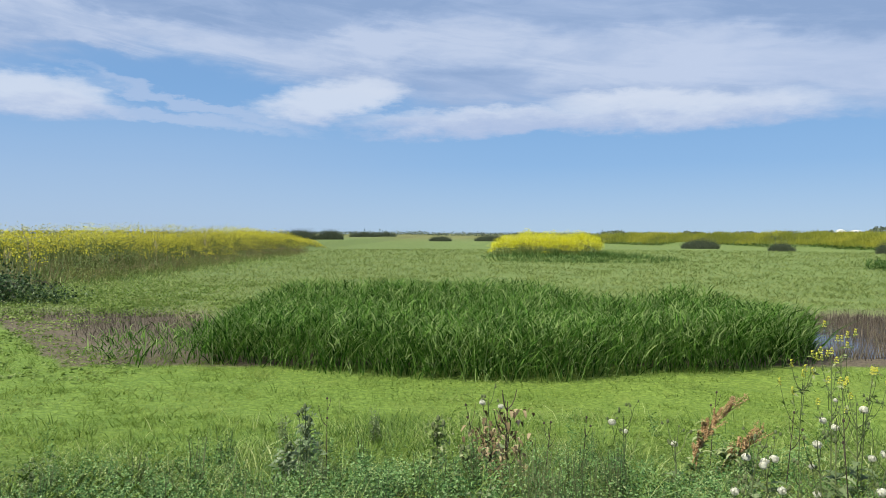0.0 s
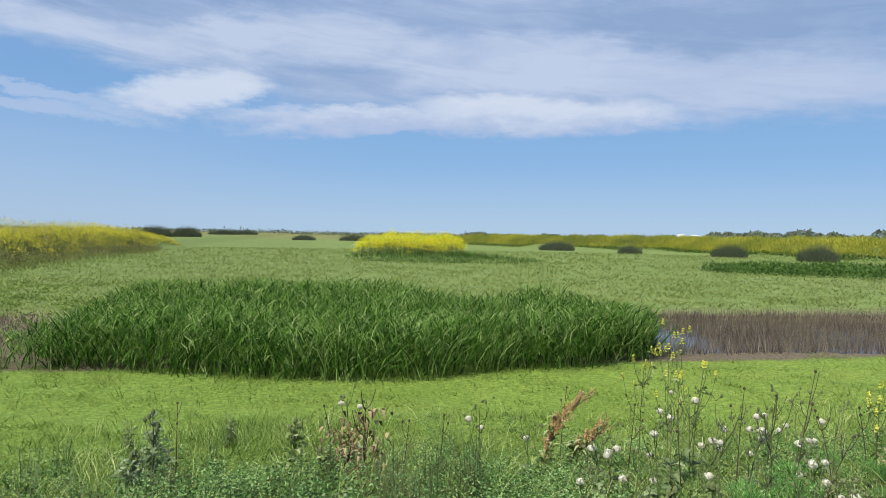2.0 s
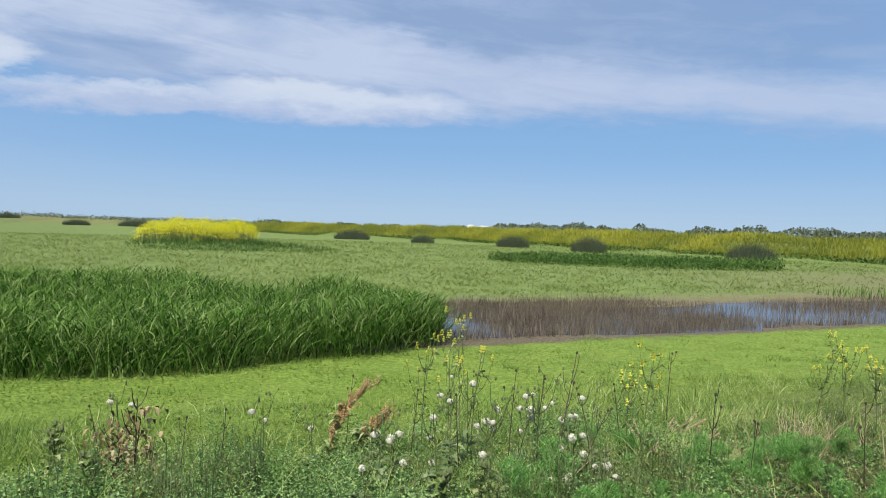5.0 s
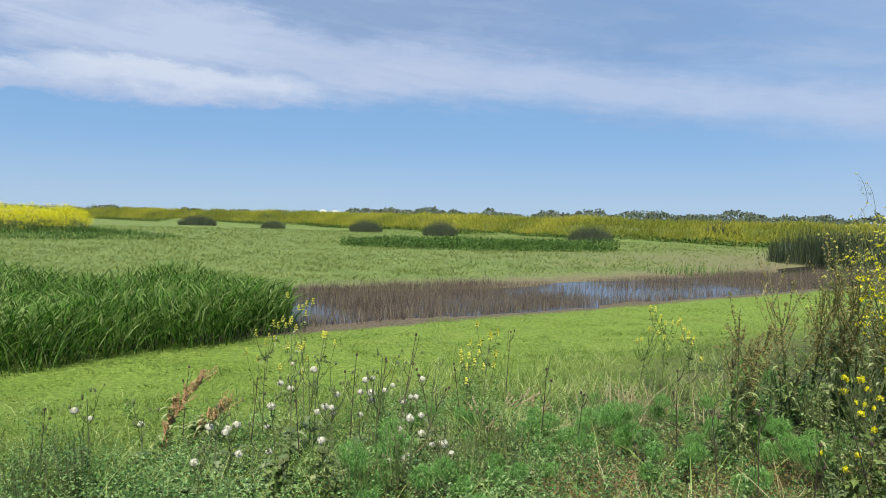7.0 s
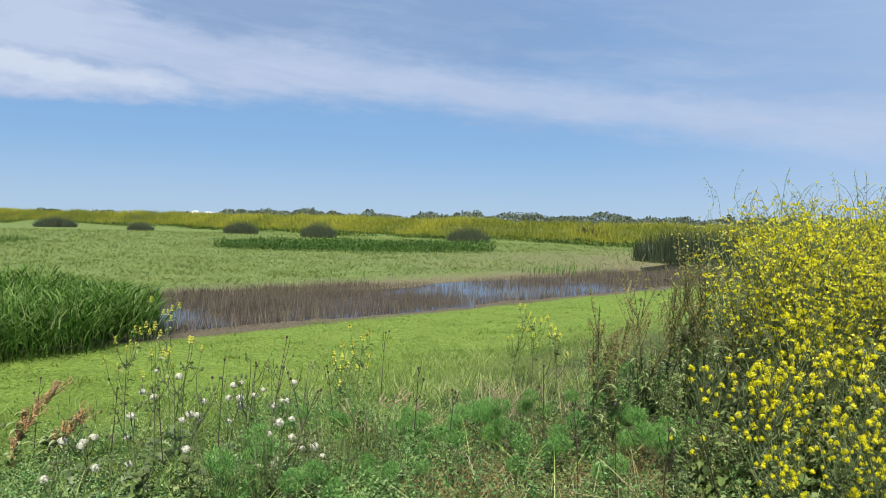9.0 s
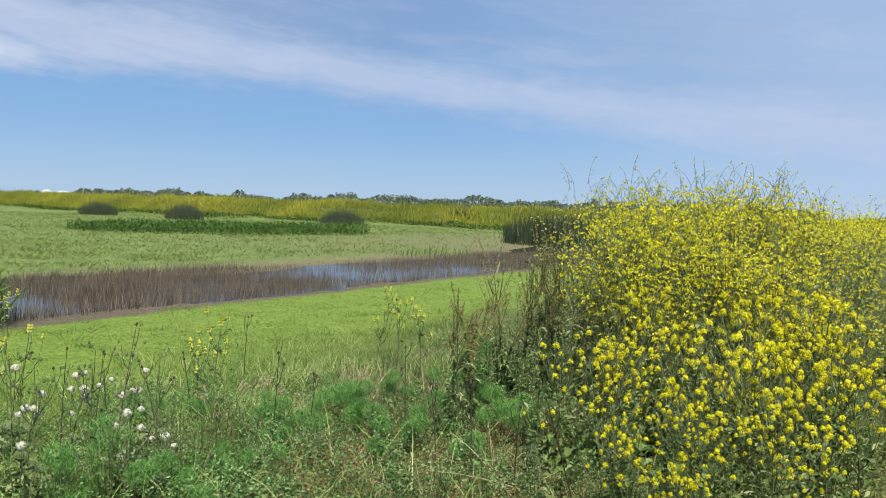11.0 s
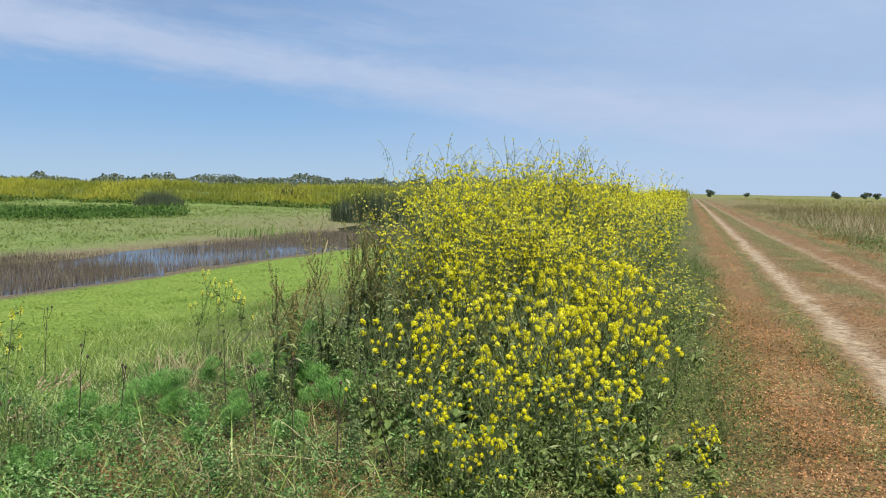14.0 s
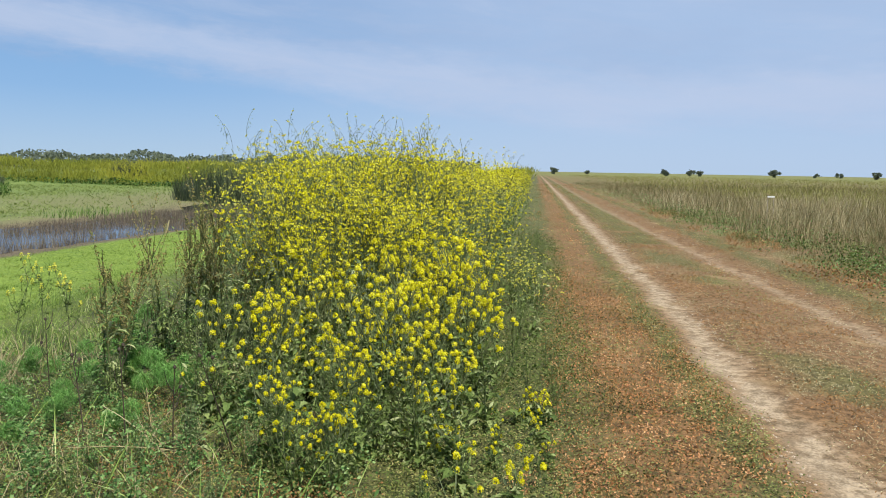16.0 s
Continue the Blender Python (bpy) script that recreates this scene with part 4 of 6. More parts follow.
def make_levee_top():
    """Low growth over the rest of the levee's top and slope, round where the walk begins."""
    x, y = scatter(30000, 2.6, 7.0, -1.0, 2.2, lambda x, y: smooth(across(x, y), -0.95, -0.35) * smooth(across(x, y), 1.4, 0.6) * (0.35 + 0.65 * vnoise(x, y, 0.4, 161)))
    b = Build(162)
    b.leaves(on_land(x, y, 0) + np.stack([0 * x, 0 * x, RS.uniform(0, 0.13, len(x))], -1), RS.uniform(0.012, 0.028, len(x)), 0.35, 0.45, None, 0.45)
    stuff("low_clover", b.mesh("low_clover", M_DARKWEED), "low green clover between the mustard and the track, coloured as if shaded", "weeds")

    def outside(x, y):
        a, r = np.degrees(np.arctan2(x, y)), np.hypot(x, y)
        slope = (a > -36) & (a < 82) & (r > 2.7)
        road_ = (a >= 82) & (a < 120) & (r > 3.4)
        return (~slope & ~road_) * (0.35 + 0.65 * vnoise(x, y, 0.5, 163))

    x, y = scatter(52000, -9, 6, -9, 5, outside)
    v = across(x, y)
    rut = np.exp(-((v + 2.05) / 0.25) ** 2) + 0.8 * np.exp(-((v - rut_2(x)) / 0.25) ** 2)
    k = RS.uniform(0, 1, len(x)) > rut
    x, y, v = x[k], y[k], v[k]
    for i, (mat, lo, hi, tall, name, label) in enumerate([(M_CLOVER, 0.2, 9, 0.3, "ground_weeds", "low leafy green weeds on the levee slope"), (M_RED, -1.8, 0.2, 0.07, "dry_clover", "low rusty drying clover on the levee top"), (M_CROWN, -12, -1.8, 0.06, "dry_clover", "brown dried weeds along the track")]):
        m = (v > lo) & (v <= hi)
        b = Build(164 + i)
        b.leaves(on_land(x[m], y[m], 0) + np.stack([0 * x[m], 0 * x[m], RS.uniform(0, tall, m.sum())], -1), RS.uniform(0.02, 0.045, m.sum()), 0.6, 0.45)
        stuff(name, b.mesh(name, mat), label, "weeds")
    x, y = scatter(9000, -9, 4, 0.2, 4, lambda x, y: outside(x, y) * smooth(across(x, y), 0.3, 1.2))
    b = Build(168)
    b.blades(on_land(x, y), RS.uniform(0.1, 0.3, len(x)), 0.008, 0.4, 0.6, 3)
    stuff("slope_grass", b.mesh("slope_grass", M_GRASS), "thin green grass on the levee slope", "grass")


make_levee_top()


def make_pebbles():
    """Clods and small stones in the wheel ruts."""
    n = 2600
    r = 3.6 * (22 / 3.6) ** RS.uniform(0, 1, n)
    x = r
    v = np.where(RS.uniform(0, 1, n) < 0.6, -2.05, rut_2(x)) + RS.normal(0, 0.16, n)
    c = on_land(x, v + SKEW * x, 0.0)
    shape = np.array([[1, 0, 0], [0, 1, 0], [-1, 0, 0], [0, -1, 0], [0, 0, 0.7], [0, 0, -0.5]], float)
    p = c[:, None] + shape[None] * RS.uniform(0.6, 1.3, (n, 6, 1)) * (RS.uniform(0.004, 0.014, n) * (0.8 + r / 25))[:, None, None]
    b = Build(97)
    f = np.array([[0, 1, 4], [1, 2, 4], [2, 3, 4], [3, 0, 4], [1, 0, 5], [2, 1, 5], [3, 2, 5], [0, 3, 5]])
    b.add(p, None, ((np.arange(n) * 6)[:, None, None] + f[None]).reshape(-1, 3))
    stuff("pebbles", b.mesh("pebbles", plain("clod", (0.2, 0.15, 0.1), (0.42, 0.35, 0.26), 0.9, 20)), "small pale clods and stones in the wheel ruts", "pebbles")


make_pebbles()


# ---- field across the road ----
def make_field():
    def keep(x, y):
        v = across(x, y)
        return smooth(v, -4.8, -5.8) * (0.3 + 0.7 * vnoise(x, y, 1.3, 91))

    x, y = sector(88000, 8, 110, 86, 124, keep)
    r = np.hypot(x, y)
    tall = (0.45 + 1.0 * vnoise(x, y, 1.7, 97)) * RS.uniform(0.35, 0.95, len(x)) * (0.6 + 0.6 * vnoise(x, y, 4, 92)) * (0.1 + 0.9 * smooth(across(x, y), -4.9, -7.4))
    b = Build(93)
    b.blades(on_land(x, y), tall, 0.004 + 0.00042 * r, 0.4, 0.3, 1)
    k = RS.uniform(0, 1, len(x)) < 0.5
    b.leaves(on_land(x[k], y[k]) + np.stack([RS.normal(0, 0.05, k.sum()), RS.normal(0, 0.05, k.sum()), tall[k] * RS.uniform(0.3, 0.95, k.sum())], -1), 0.03 + 0.0016 * r[k], 0.9, 0.3)
    stuff("dry_field_weeds", b.mesh("dry_field_weeds", M_DRYFIELD), "tall brown and olive drying weeds in the field", "weeds")
    x, y = sector(30000, 8, 60, 86, 124, lambda x, y: smooth(across(x, y), -4.6, -5.2) * smooth(across(x, y), -8.0, -6.2) * smooth(vnoise(x, y, 1.4, 95), 0.4, 0.6))
    b = Build(96)
    b.leaves(on_land(x, y, 0) + np.stack([0 * x, 0 * x, RS.uniform(0, 0.42, len(x)) * smooth(across(x, y), -4.5, -5.8)], -1), 0.025 + 0.0014 * np.hypot(x, y), 0.6, 0.5)
    stuff("leafy_weeds", b.mesh("leafy_weeds", M_CLOVER), "green leafy weeds at the edge of the dry field", "weeds")
    # rusty low growth and green bunches where the field begins
    x, y = scatter(4200, 8, 34, -9.5, -3.2, lambda x, y: smooth(np.abs(across(x, y) + 5.3), 0.9, 0.3) * smooth(vnoise(x, y, 1.6, 73), 0.5, 0.7))
    b = Build(74)
    sprigs(b, x, y, 12, 0.06, 0.24, 0.05, 0.6, 0.7, 0.4)
    stuff("dry_clover", b.mesh("dry_clover", M_CROWN), "rusty dried weeds where the field begins", "weeds")
    x, y = scatter(3000, 8, 34, -10.5, -3.2, lambda x, y: smooth(np.abs(across(x, y) + 5.9), 1.0, 0.4) * smooth(vnoise(x, y, 1.9, 75), 0.54, 0.7))
    b = Build(76)
    sprigs(b, x, y, 16, 0.2, 0.62, 0.06, 0.4, 0.6, 0.45)
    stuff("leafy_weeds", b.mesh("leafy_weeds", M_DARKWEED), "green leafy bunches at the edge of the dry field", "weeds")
    x, y = scatter(5000, 9, 45, -16, -4, lambda x, y: smooth(across(x, y), -5.3, -6.2) * smooth(vnoise(x, y, 1.2, 77), 0.35, 0.6))
    b = Build(78)
    b.blades(on_land(x, y), RS.uniform(0.5, 1.05, len(x)), 0.007 + 0.0003 * x, 0.2, 0.2, 2)
    stuff("dry_stalks", b.mesh("dry_stalks", M_STRAW), "thin pale dry stalks among the field weeds", "stalks")
    x, y = sector(80000, 14, 260, 86, 124, lambda x, y: smooth(across(x, y), -7.5, -15) * smooth(np.hypot(x, y), 14, 50) * (0.25 + 0.75 * smooth(vnoise(x, y, 7.0, 98), 0.35, 0.65)))
    r = np.hypot(x, y)
    b = Build(94)
    b.blades(on_land(x, y, 0) + np.stack([0 * x, 0 * x, RS.uniform(0.2, 0.7, len(x))], -1), RS.uniform(0.12, 0.3, len(x)), 0.006 + 0.0007 * r, 0.9, 0.3, 1)
    stuff("field_flowers", b.mesh("field_flowers", M_FIELDTOP), "yellow-green weed tops over the far field", "weeds")


make_field()


# ---- yellow thickets farther off ----
def thicket(name, label, x, y, h, leaf, dots, seed, yellow, low, petal=M_YELLOW, leafy=False, loose=0.16, fleck=0.05, green=M_HEDGE, plumes=False):
    """Mustard growing too far off to tell the plants apart."""
    b = Build(seed)
    rs = b.rs
    base = on_land(x, y)
    b.leaves(base + np.stack([0 * x, 0 * x, rs.uniform(0.0, 0.66, len(x)) * h], -1), leaf * rs.uniform(0.6, 1.4, len(x)), 0.8, 0.45)
    if leafy:
        b.leaves(base + np.stack([rs.normal(0, 0.4, len(x)), rs.normal(0, 0.4, len(x)), rs.uniform(0.0, 0.5, len(x)) * h], -1), 1.4 * leaf * rs.uniform(0.6, 1.4, len(x)), 0.8, 0.35)
    b.blades(base[::3], h[::3] * 0.85, leaf * 0.22, 0.15, 0.15, 2)
    ob = stuff(name, b.mesh(name, green), label, "mustard")
    k = rs.uniform(0, 1, len(x)) < yellow
    f = Build(seed + 1)
    at = base[k] + np.stack([0 * x[k], 0 * x[k], (low[k] + (1.04 - low[k]) * rs.uniform(0, 1, k.sum())) * h[k]], -1)
    if plumes:
        at = np.repeat(at, dots, 0) + rs.normal(0, loose, (len(at) * dots, 3)) * np.array([1, 1, 0.35])
        f.blades(at - np.array([0, 0, 0.2]), rs.uniform(0.25, 0.6, len(at)), fleck, 0.3, 0.3, 1)
    else:
        f.heads(at, loose, dots, fleck, 0.7, -0.8)
    part("bloom", f, petal, ob, "yellow mustard flowers")


def make_thickets():
    x, y = scatter(24000, -24, -15.5, 24, 112, lambda x, y: smooth(x + 1.6 * vnoise(x, y, 2.2, 101), -16.6, -18.0))
    h = (0.8 + 0.6 * vnoise(x, y, 2.5, 102) + 0.75 * vnoise(x, y, 0.8, 100)) * (0.35 + 0.65 * smooth(y, 110, 88)) * (0.45 + 0.55 * smooth(x, -16.8, -19.0))
    thicket("mustard_bank", "long bank overgrown with yellow flowering mustard", x, y, h * 1.08, 0.1, 3, 103, 0.9, 0.2 + 0.5 * vnoise(x, y, 2.2, 99), M_BANKYELLOW, True, 0.24, 0.08)
    # the island's edge is round and lower than its middle
    x, y = scatter(8500, 3, 19, 70, 90, lambda x, y: ((((x - 10.8) / 6.0) ** 2 + ((y - 77) / 5.0) ** 2) < 0.75 + 0.5 * vnoise(x, y, 1.1, 98)).astype(float))
    rho = ((x - 10.8) / 6.3) ** 2 + ((y - 77) / 5.3) ** 2
    thicket("mustard_island", "island of bright yellow mustard in the marsh", x, y, (1.55 + 0.9 * vnoise(x, y, 1.3, 105)) * np.sqrt(np.clip(1.15 - rho ** 3, 0.12, 1)), 0.16, 6, 106, 1.0, 0.3 + 0.2 * vnoise(x, y, 1.2, 97), M_YELLOW, False, 0.3, 0.1)
    y = RS.uniform(4, 176, 17000)
    x = bank_x(y) + 0.5 + 7 * RS.uniform(0, 1, len(y)) ** 1.5
    h = (1.05 + 0.55 * vnoise(x, y, 4, 108) + 0.45 * vnoise(x, y, 1.2, 96)) * (0.6 + 0.4 * smooth(x - bank_x(y), 0, 3))
    thicket("mustard_bank", "far bank of green weeds topped with yellow mustard", x, y, h, 0.22, 6, 109, 0.9, 0.45 + 0.4 * vnoise(x, y, 3.0, 95), M_BANKBLOOM, False, 0.35, 0.1, M_BANKLEAF, True)
    y = RS.uniform(4, 176, 9000)
    x = bank_x(y) + RS.uniform(-0.8, 0.9, len(y))
    b = Build(112)
    b.leaves(on_land(x, y, 0) + np.stack([0 * x, 0 * x, RS.uniform(0.0, 0.75, len(x)) * (0.4 + 0.8 * vnoise(x, y, 2.0, 94))], -1), RS.uniform(0.15, 0.34, len(x)), 0.8, 0.6)
    stuff("bank_weeds", b.mesh("bank_weeds", M_ISLE), "dark green weeds along the foot of the far bank", "weeds")
    # low green skirt round the island
    x, y = scatter(16000, -4, 26, 52, 88, lambda x, y: smooth(((x - 12.4) / 9.5) ** 2 + ((y - 68) / 11.5) ** 2, 1.1, 0.4) * smooth(vnoise(x, y, 3, 110), 0.15, 0.4))
    b = Build(111)
    b.blades(on_land(x, y), RS.uniform(0.18, 0.5, len(x)) * (0.6 + 0.8 * smooth(y, 66, 73)), 0.14, 0.5, 0.4, 1)
    stuff("green_reeds", b.mesh("green_reeds", M_ISLE), "dark green low reeds round the yellow island", "reeds")


make_thickets()


# ---- bulrush clumps ----
def make_bulrush():
    kinds = []
    for s in range(3):
        b = Build(120 + s)
        n = 4200
        r = np.sqrt(b.rs.uniform(0, 1, n))
        a = b.rs.uniform(0, 6.283, n)
        p = np.stack([0.85 * r * np.cos(a), 0.85 * r * np.sin(a), 0 * r], -1)
        b.blades(p, (1.0 - 0.6 * r ** 2.6) * b.rs.uniform(0.45, 1.03, n), 0.014, 0.25, 0.15, 1)
        kinds.append(b.mesh("foliage", M_TULE))
    # azimuth, distance, half width, height
    spots = [(-10.8, 165, 4.4, 3.0), (-8.6, 170, 3.6, 2.9), (-0.2, 225, 4.0, 2.2), (3.6, 230, 5.5, 2.6), (-6.0, 300, 7, 2.6), (-4.6, 330, 7, 2.6), (19.0, 125, 3.4, 2.2), (24.4, 110, 2.0, 1.6),
             (31.3, 102, 2.6, 2.2), (37.0, 90, 2.5, 2.5), (48.4, 88, 3.0, 2.2), (57.7, 88, 2.4, 2.1)]
    for i, (azi, d, r, h) in enumerate(spots):
        x, y = d * math.sin(radians(azi)), d * math.cos(radians(azi))
        ob = tagged(new("bulrush_clump"), "dark green rounded bulrush clump standing in the marsh", "bulrush", "bulrush clumps")
        ob.matrix_world = Matrix.LocRotScale((x, y, float(land(x, y)) - 0.05), Euler((0, 0, i * 1.3)), (r, r, h))
        part("foliage", kinds[i % 3], None, ob)
    x, y = scatter(9000, 41, 54, 14, 29, lambda x, y: ((((x - 47.5) / 4.2) ** 2 + ((y - 20.8) / 5.4) ** 2) < 1).astype(float))
    b = Build(125)
    b.blades(on_land(x, y, 0.1), RS.uniform(1.7, 3.0, len(x)) * (0.6 + 0.35 * smooth(np.hypot((x - 47.5) / 4.2, (y - 20.8) / 5.4), 1.0, 0.6)), 0.035, 0.16, 0.12, 2)
    stuff("bulrush_stand", b.mesh("bulrush_stand", M_TULEDARK), "dark green bulrush stand at the end of the pond", "bulrush")


make_bulrush()


# ---- trees on the skyline ----
def make_trees():
    kinds = []
    for s in range(4):
        c, t = Build(130 + s), Build(140 + s)
        rs = c.rs
        lobes = np.stack([rs.normal(0, 0.26, 9), rs.normal(0, 0.26, 9), rs.uniform(0.22, 0.8, 9)], -1)
        q = np.repeat(lobes, 90, 0) + rs.normal(0, 0.085, (810, 3))
        c.leaves(q, rs.uniform(0.1, 0.19, len(q)), 0.9, 0.9)
        k = 5
        trunk = np.stack([np.zeros(k), np.zeros(k), np.linspace(-0.03, 0.55, k)], -1)
        t.tubes(trunk[None], np.linspace(0.045, 0.02, k)[None], 6)
        ends = lobes[:6]
        limb = np.stack([np.tile([0, 0, 0.25], (6, 1)), ends * 0.5 + np.array([0, 0, 0.15]), ends], 1)
        t.tubes(limb, np.array([0.02, 0.013, 0.006])[None], 4)
        kinds.append((c.mesh("crown", M_HAZETREE), t.mesh("trunk", M_BARK)))
    rs = np.random.RandomState(150)
    spots = [(88.6, 420, 4.5), (91.0, 500, 3.2), (96.6, 480, 5.0), (98.3, 500, 4.8), (98.9, 500, 4.2), (103.9, 560, 6.0), (106.5, 620, 4.2), (108.0, 560, 4.4), (110.2, 520, 5.2), (112.5, 540, 5)]
    spots = [(a, d, 0.85 * h) for a, d, h in spots]
    spots += [(a, rs.uniform(260, 330), rs.uniform(3.8, 5.6)) for a in (29.6, 32.6, 33.4, 35.3, 36.6, 37.2, 37.9, 40.4, 41.2, 44.3, 44.9, 46.4, 47.0, 50.2, 53.1, 55.4, 56.0, 58.5, 59.6, 62, 64)]
    spots += [(a, rs.uniform(700, 900), rs.uniform(2.4, 3.4)) for a in (-11.5, -10.9, -9.8, 2.0, 3.1, 16, 18.5, 21.0, 22.5, 23.4)]
    for i, (azi, d, h) in enumerate(spots):
        x, y = d * math.sin(radians(azi)), d * math.cos(radians(azi))
        ob = tagged(new("tree"), "dark green round-crowned tree on the distant skyline", "tree", "trees on the skyline")
        ob.matrix_world = Matrix.LocRotScale((x, y, float(land(x, y))), Euler((0, 0, i * 2.1)), (h * 1.15, h * 1.15, h))
        part("crown", kinds[i % 4][0], None, ob)
        part("trunk", kinds[i % 4][1], None, ob)
    # hedge of far woods behind the bank
    a = np.radians(RS.uniform(12, 83, 30000))
    d = RS.uniform(255, 285, len(a))
    x, y = d * np.sin(a), d * np.cos(a)
    b = Build(151)
    deg = np.degrees(a)
    top = (0.55 + 0.45 * smooth(deg, 24, 36)) * (3.1 + 1.0 * vnoise(deg, 0 * d, 2.3, 152) + 1.8 * smooth(vnoise(deg, 0 * d, 0.7, 153), 0.25, 0.85))
    b.leaves(on_land(x, y, 0) + np.stack([0 * x, 0 * x, RS.uniform(0.0, 1, len(x)) ** 0.85 * top], -1), RS.uniform(0.5, 1.0, len(x)), 0.8, 0.9)
    stuff("far_woods", b.mesh("far_woods", M_HAZETREE), "far belt of dark green trees and scrub", "trees")
    a = np.radians(RS.uniform(-36, 16, 7000))
    d = RS.uniform(700, 1000, len(a))
    x, y = d * np.sin(a), d * np.cos(a)
    b = Build(154)
    b.leaves(on_land(x, y, 0) + np.stack([0 * x, 0 * x, RS.uniform(0.1, 1, len(x)) * (2.0 + 2.2 * vnoise(np.degrees(a), d, 0.6, 155))], -1), RS.uniform(1.2, 2.6, len(x)), 0.6, 0.6)
    stuff("far_woods", b.mesh("far_woods", M_HAZETREE), "thin far line of trees on the horizon", "trees")


make_trees()


# ---- mustard by the track ----
def lobed(b, p, azi, length, width, droop=0.25, lobes=4, rise=0.5, cut=0.62):
    """A broad lobed leaf with a folded midrib."""
    rs = b.rs
    d, sd = np.array([math.cos(azi), math.sin(azi), 0]), np.array([-math.sin(azi), math.cos(azi), 0])
    n = 2 * lobes + 1
    v, q = [], []
    for i in range(n + 1):
        t = i / n
        c = np.asarray(p) + d * length * t * (1 - 0.2 * t) + np.array([0, 0, length * (rise * t - (rise * 0.6 + droop) * t * t)])
        wd = width / 2 * math.sin(math.pi * min(1, 0.08 + 0.92 * t) ** 0.85) * (1.0 if i % 2 else cut) * rs.uniform(0.85, 1.15)
        up = np.array([0, 0, wd * 0.3])
        v += [c - sd * wd + up, c, c + sd * wd + up]
    for i in range(n):
        q += [[3 * i, 3 * i + 1, 3 * i + 4, 3 * i + 3], [3 * i + 1, 3 * i + 2, 3 * i + 5, 3 * i + 4]]
    b.add(v, q)


def mustard(seed, height, petals, spreadout=1.0, wisps=0, petal=M_YELLOW, size=1.0, twigs=5, fine=True, single=False):
    """One flowering mustard plant, 1 unit of its own metres high."""
    st, lf, fl = Build(seed), Build(seed + 1), Build(seed + 2)
    rs = st.rs
    k = 6
    t = np.linspace(0, 1, k)
    bow = rs.normal(0, 0.06, 2)
    main = np.stack([bow[0] * t * t * height, bow[1] * t * t * height, t * height * 0.92], -1)
    st.tubes(main[None], np.linspace(0.008, 0.003, k)[None], 4)
    tips = [main[-1]]
    nb = int(10 + 5 * height)
    t0 = np.sort(rs.uniform(0.18, 0.95, nb))
    azi = np.arange(nb) * 2.4 + rs.uniform(0, 6)
    ln = (0.22 + 0.42 * (1 - t0)) * height * rs.uniform(0.7, 1.2, nb) * spreadout
    foot = np.stack([np.interp(t0, t, main[:, i]) for i in range(3)], -1)
    d = np.stack([np.cos(azi), np.sin(azi), np.zeros(nb)], -1)
    s = np.linspace(0, 1, 4)[None, :, None]
    br = foot[:, None] + d[:, None] * (ln[:, None, None] * (0.75 * s - 0.2 * s * s)) + np.array([0, 0, 1.0]) * (ln[:, None, None] * (0.35 * s + 0.55 * s * s))
    st.tubes(br, np.linspace(0.0045, 0.002, 4)[None], 3)
    tips += list(br[:, -1])
    m = twigs
    idx = np.repeat(np.arange(nb), m)
    u = rs.uniform(0.3, 0.95, len(idx))
    seg = np.minimum((u * 3).astype(int), 2)
    fr = u * 3 - seg
    fo = br[idx, seg] * (1 - fr)[:, None] + br[idx, seg + 1] * fr[:, None]
    a2 = rs.uniform(0, 6.283, len(idx))
    l2 = rs.uniform(0.08, 0.24, len(idx)) * height ** 0.5
    d2 = np.stack([np.cos(a2) * 0.55, np.sin(a2) * 0.55, 0.8 + 0 * a2], -1)
    tw = np.stack([fo, fo + d2 * l2[:, None] + np.array([0, 0, 0.03])], 1)
    if fine:
        st.tubes(tw, np.array([[0.002, 0.001]]), 3)
    tips += list(tw[:, -1])
    tips = np.array(tips)
    if not single:
        fl.heads(tips, size * 0.019 * rs.uniform(0.4, 1.3, len(tips)), petals, 0.0172 * size, 0.95)
    # pods on the bare ends that stand over the flowers
    for i in range(wisps):
        j = rs.randint(len(tips))
        p = tips[j]
        aa, hh = rs.uniform(0, 6.283), rs.uniform(0.1, 0.42)
        ss = np.linspace(0, 1, 5)[:, None]
        line = p + np.array([math.cos(aa), math.sin(aa), 0]) * (0.3 * hh * ss ** 2 + 0.1 * hh * ss) + np.array([0, 0, hh]) * (ss - 0.25 * ss ** 3)
        st.tubes(line[None], np.linspace(0.002, 0.0012, 5)[None], 3)
        n = 14
        q = p + (line[-1] - p) * rs.uniform(0.1, 1, n)[:, None]
        lf.leaves(q, 0.035, 0.8, 0.12)
        fl.heads(line[-1:], 0.010, 5, 0.012)
    nl = int((300 if single else 190) * height)
    zt = rs.uniform(0.02, 0.9, nl) ** 1.2
    rr = rs.uniform(0.02, 0.3, nl) * height * (0.4 + 0.6 * zt)
    aa = rs.uniform(0, 6.283, nl)
    lf.leaves(np.stack([rr * np.cos(aa), rr * np.sin(aa), zt * height * 0.85], -1), rs.uniform(0.03, 0.09, nl) * (1.3 - 0.7 * zt), 0.6, 0.4)
    if single:
        for i in range(5):
            lobed(lf, (0, 0, height * rs.uniform(0.03, 0.4)), rs.uniform(0, 6.283), rs.uniform(0.14, 0.26), rs.uniform(0.06, 0.11), 0.3, 3, 0.7)
        return st.mesh("stem", M_STEM), lf.mesh("foliage", M_MLEAF), tips
    return st.mesh("stem", M_STEM), lf.mesh("foliage", M_MLEAF), fl.mesh("bloom", petal)


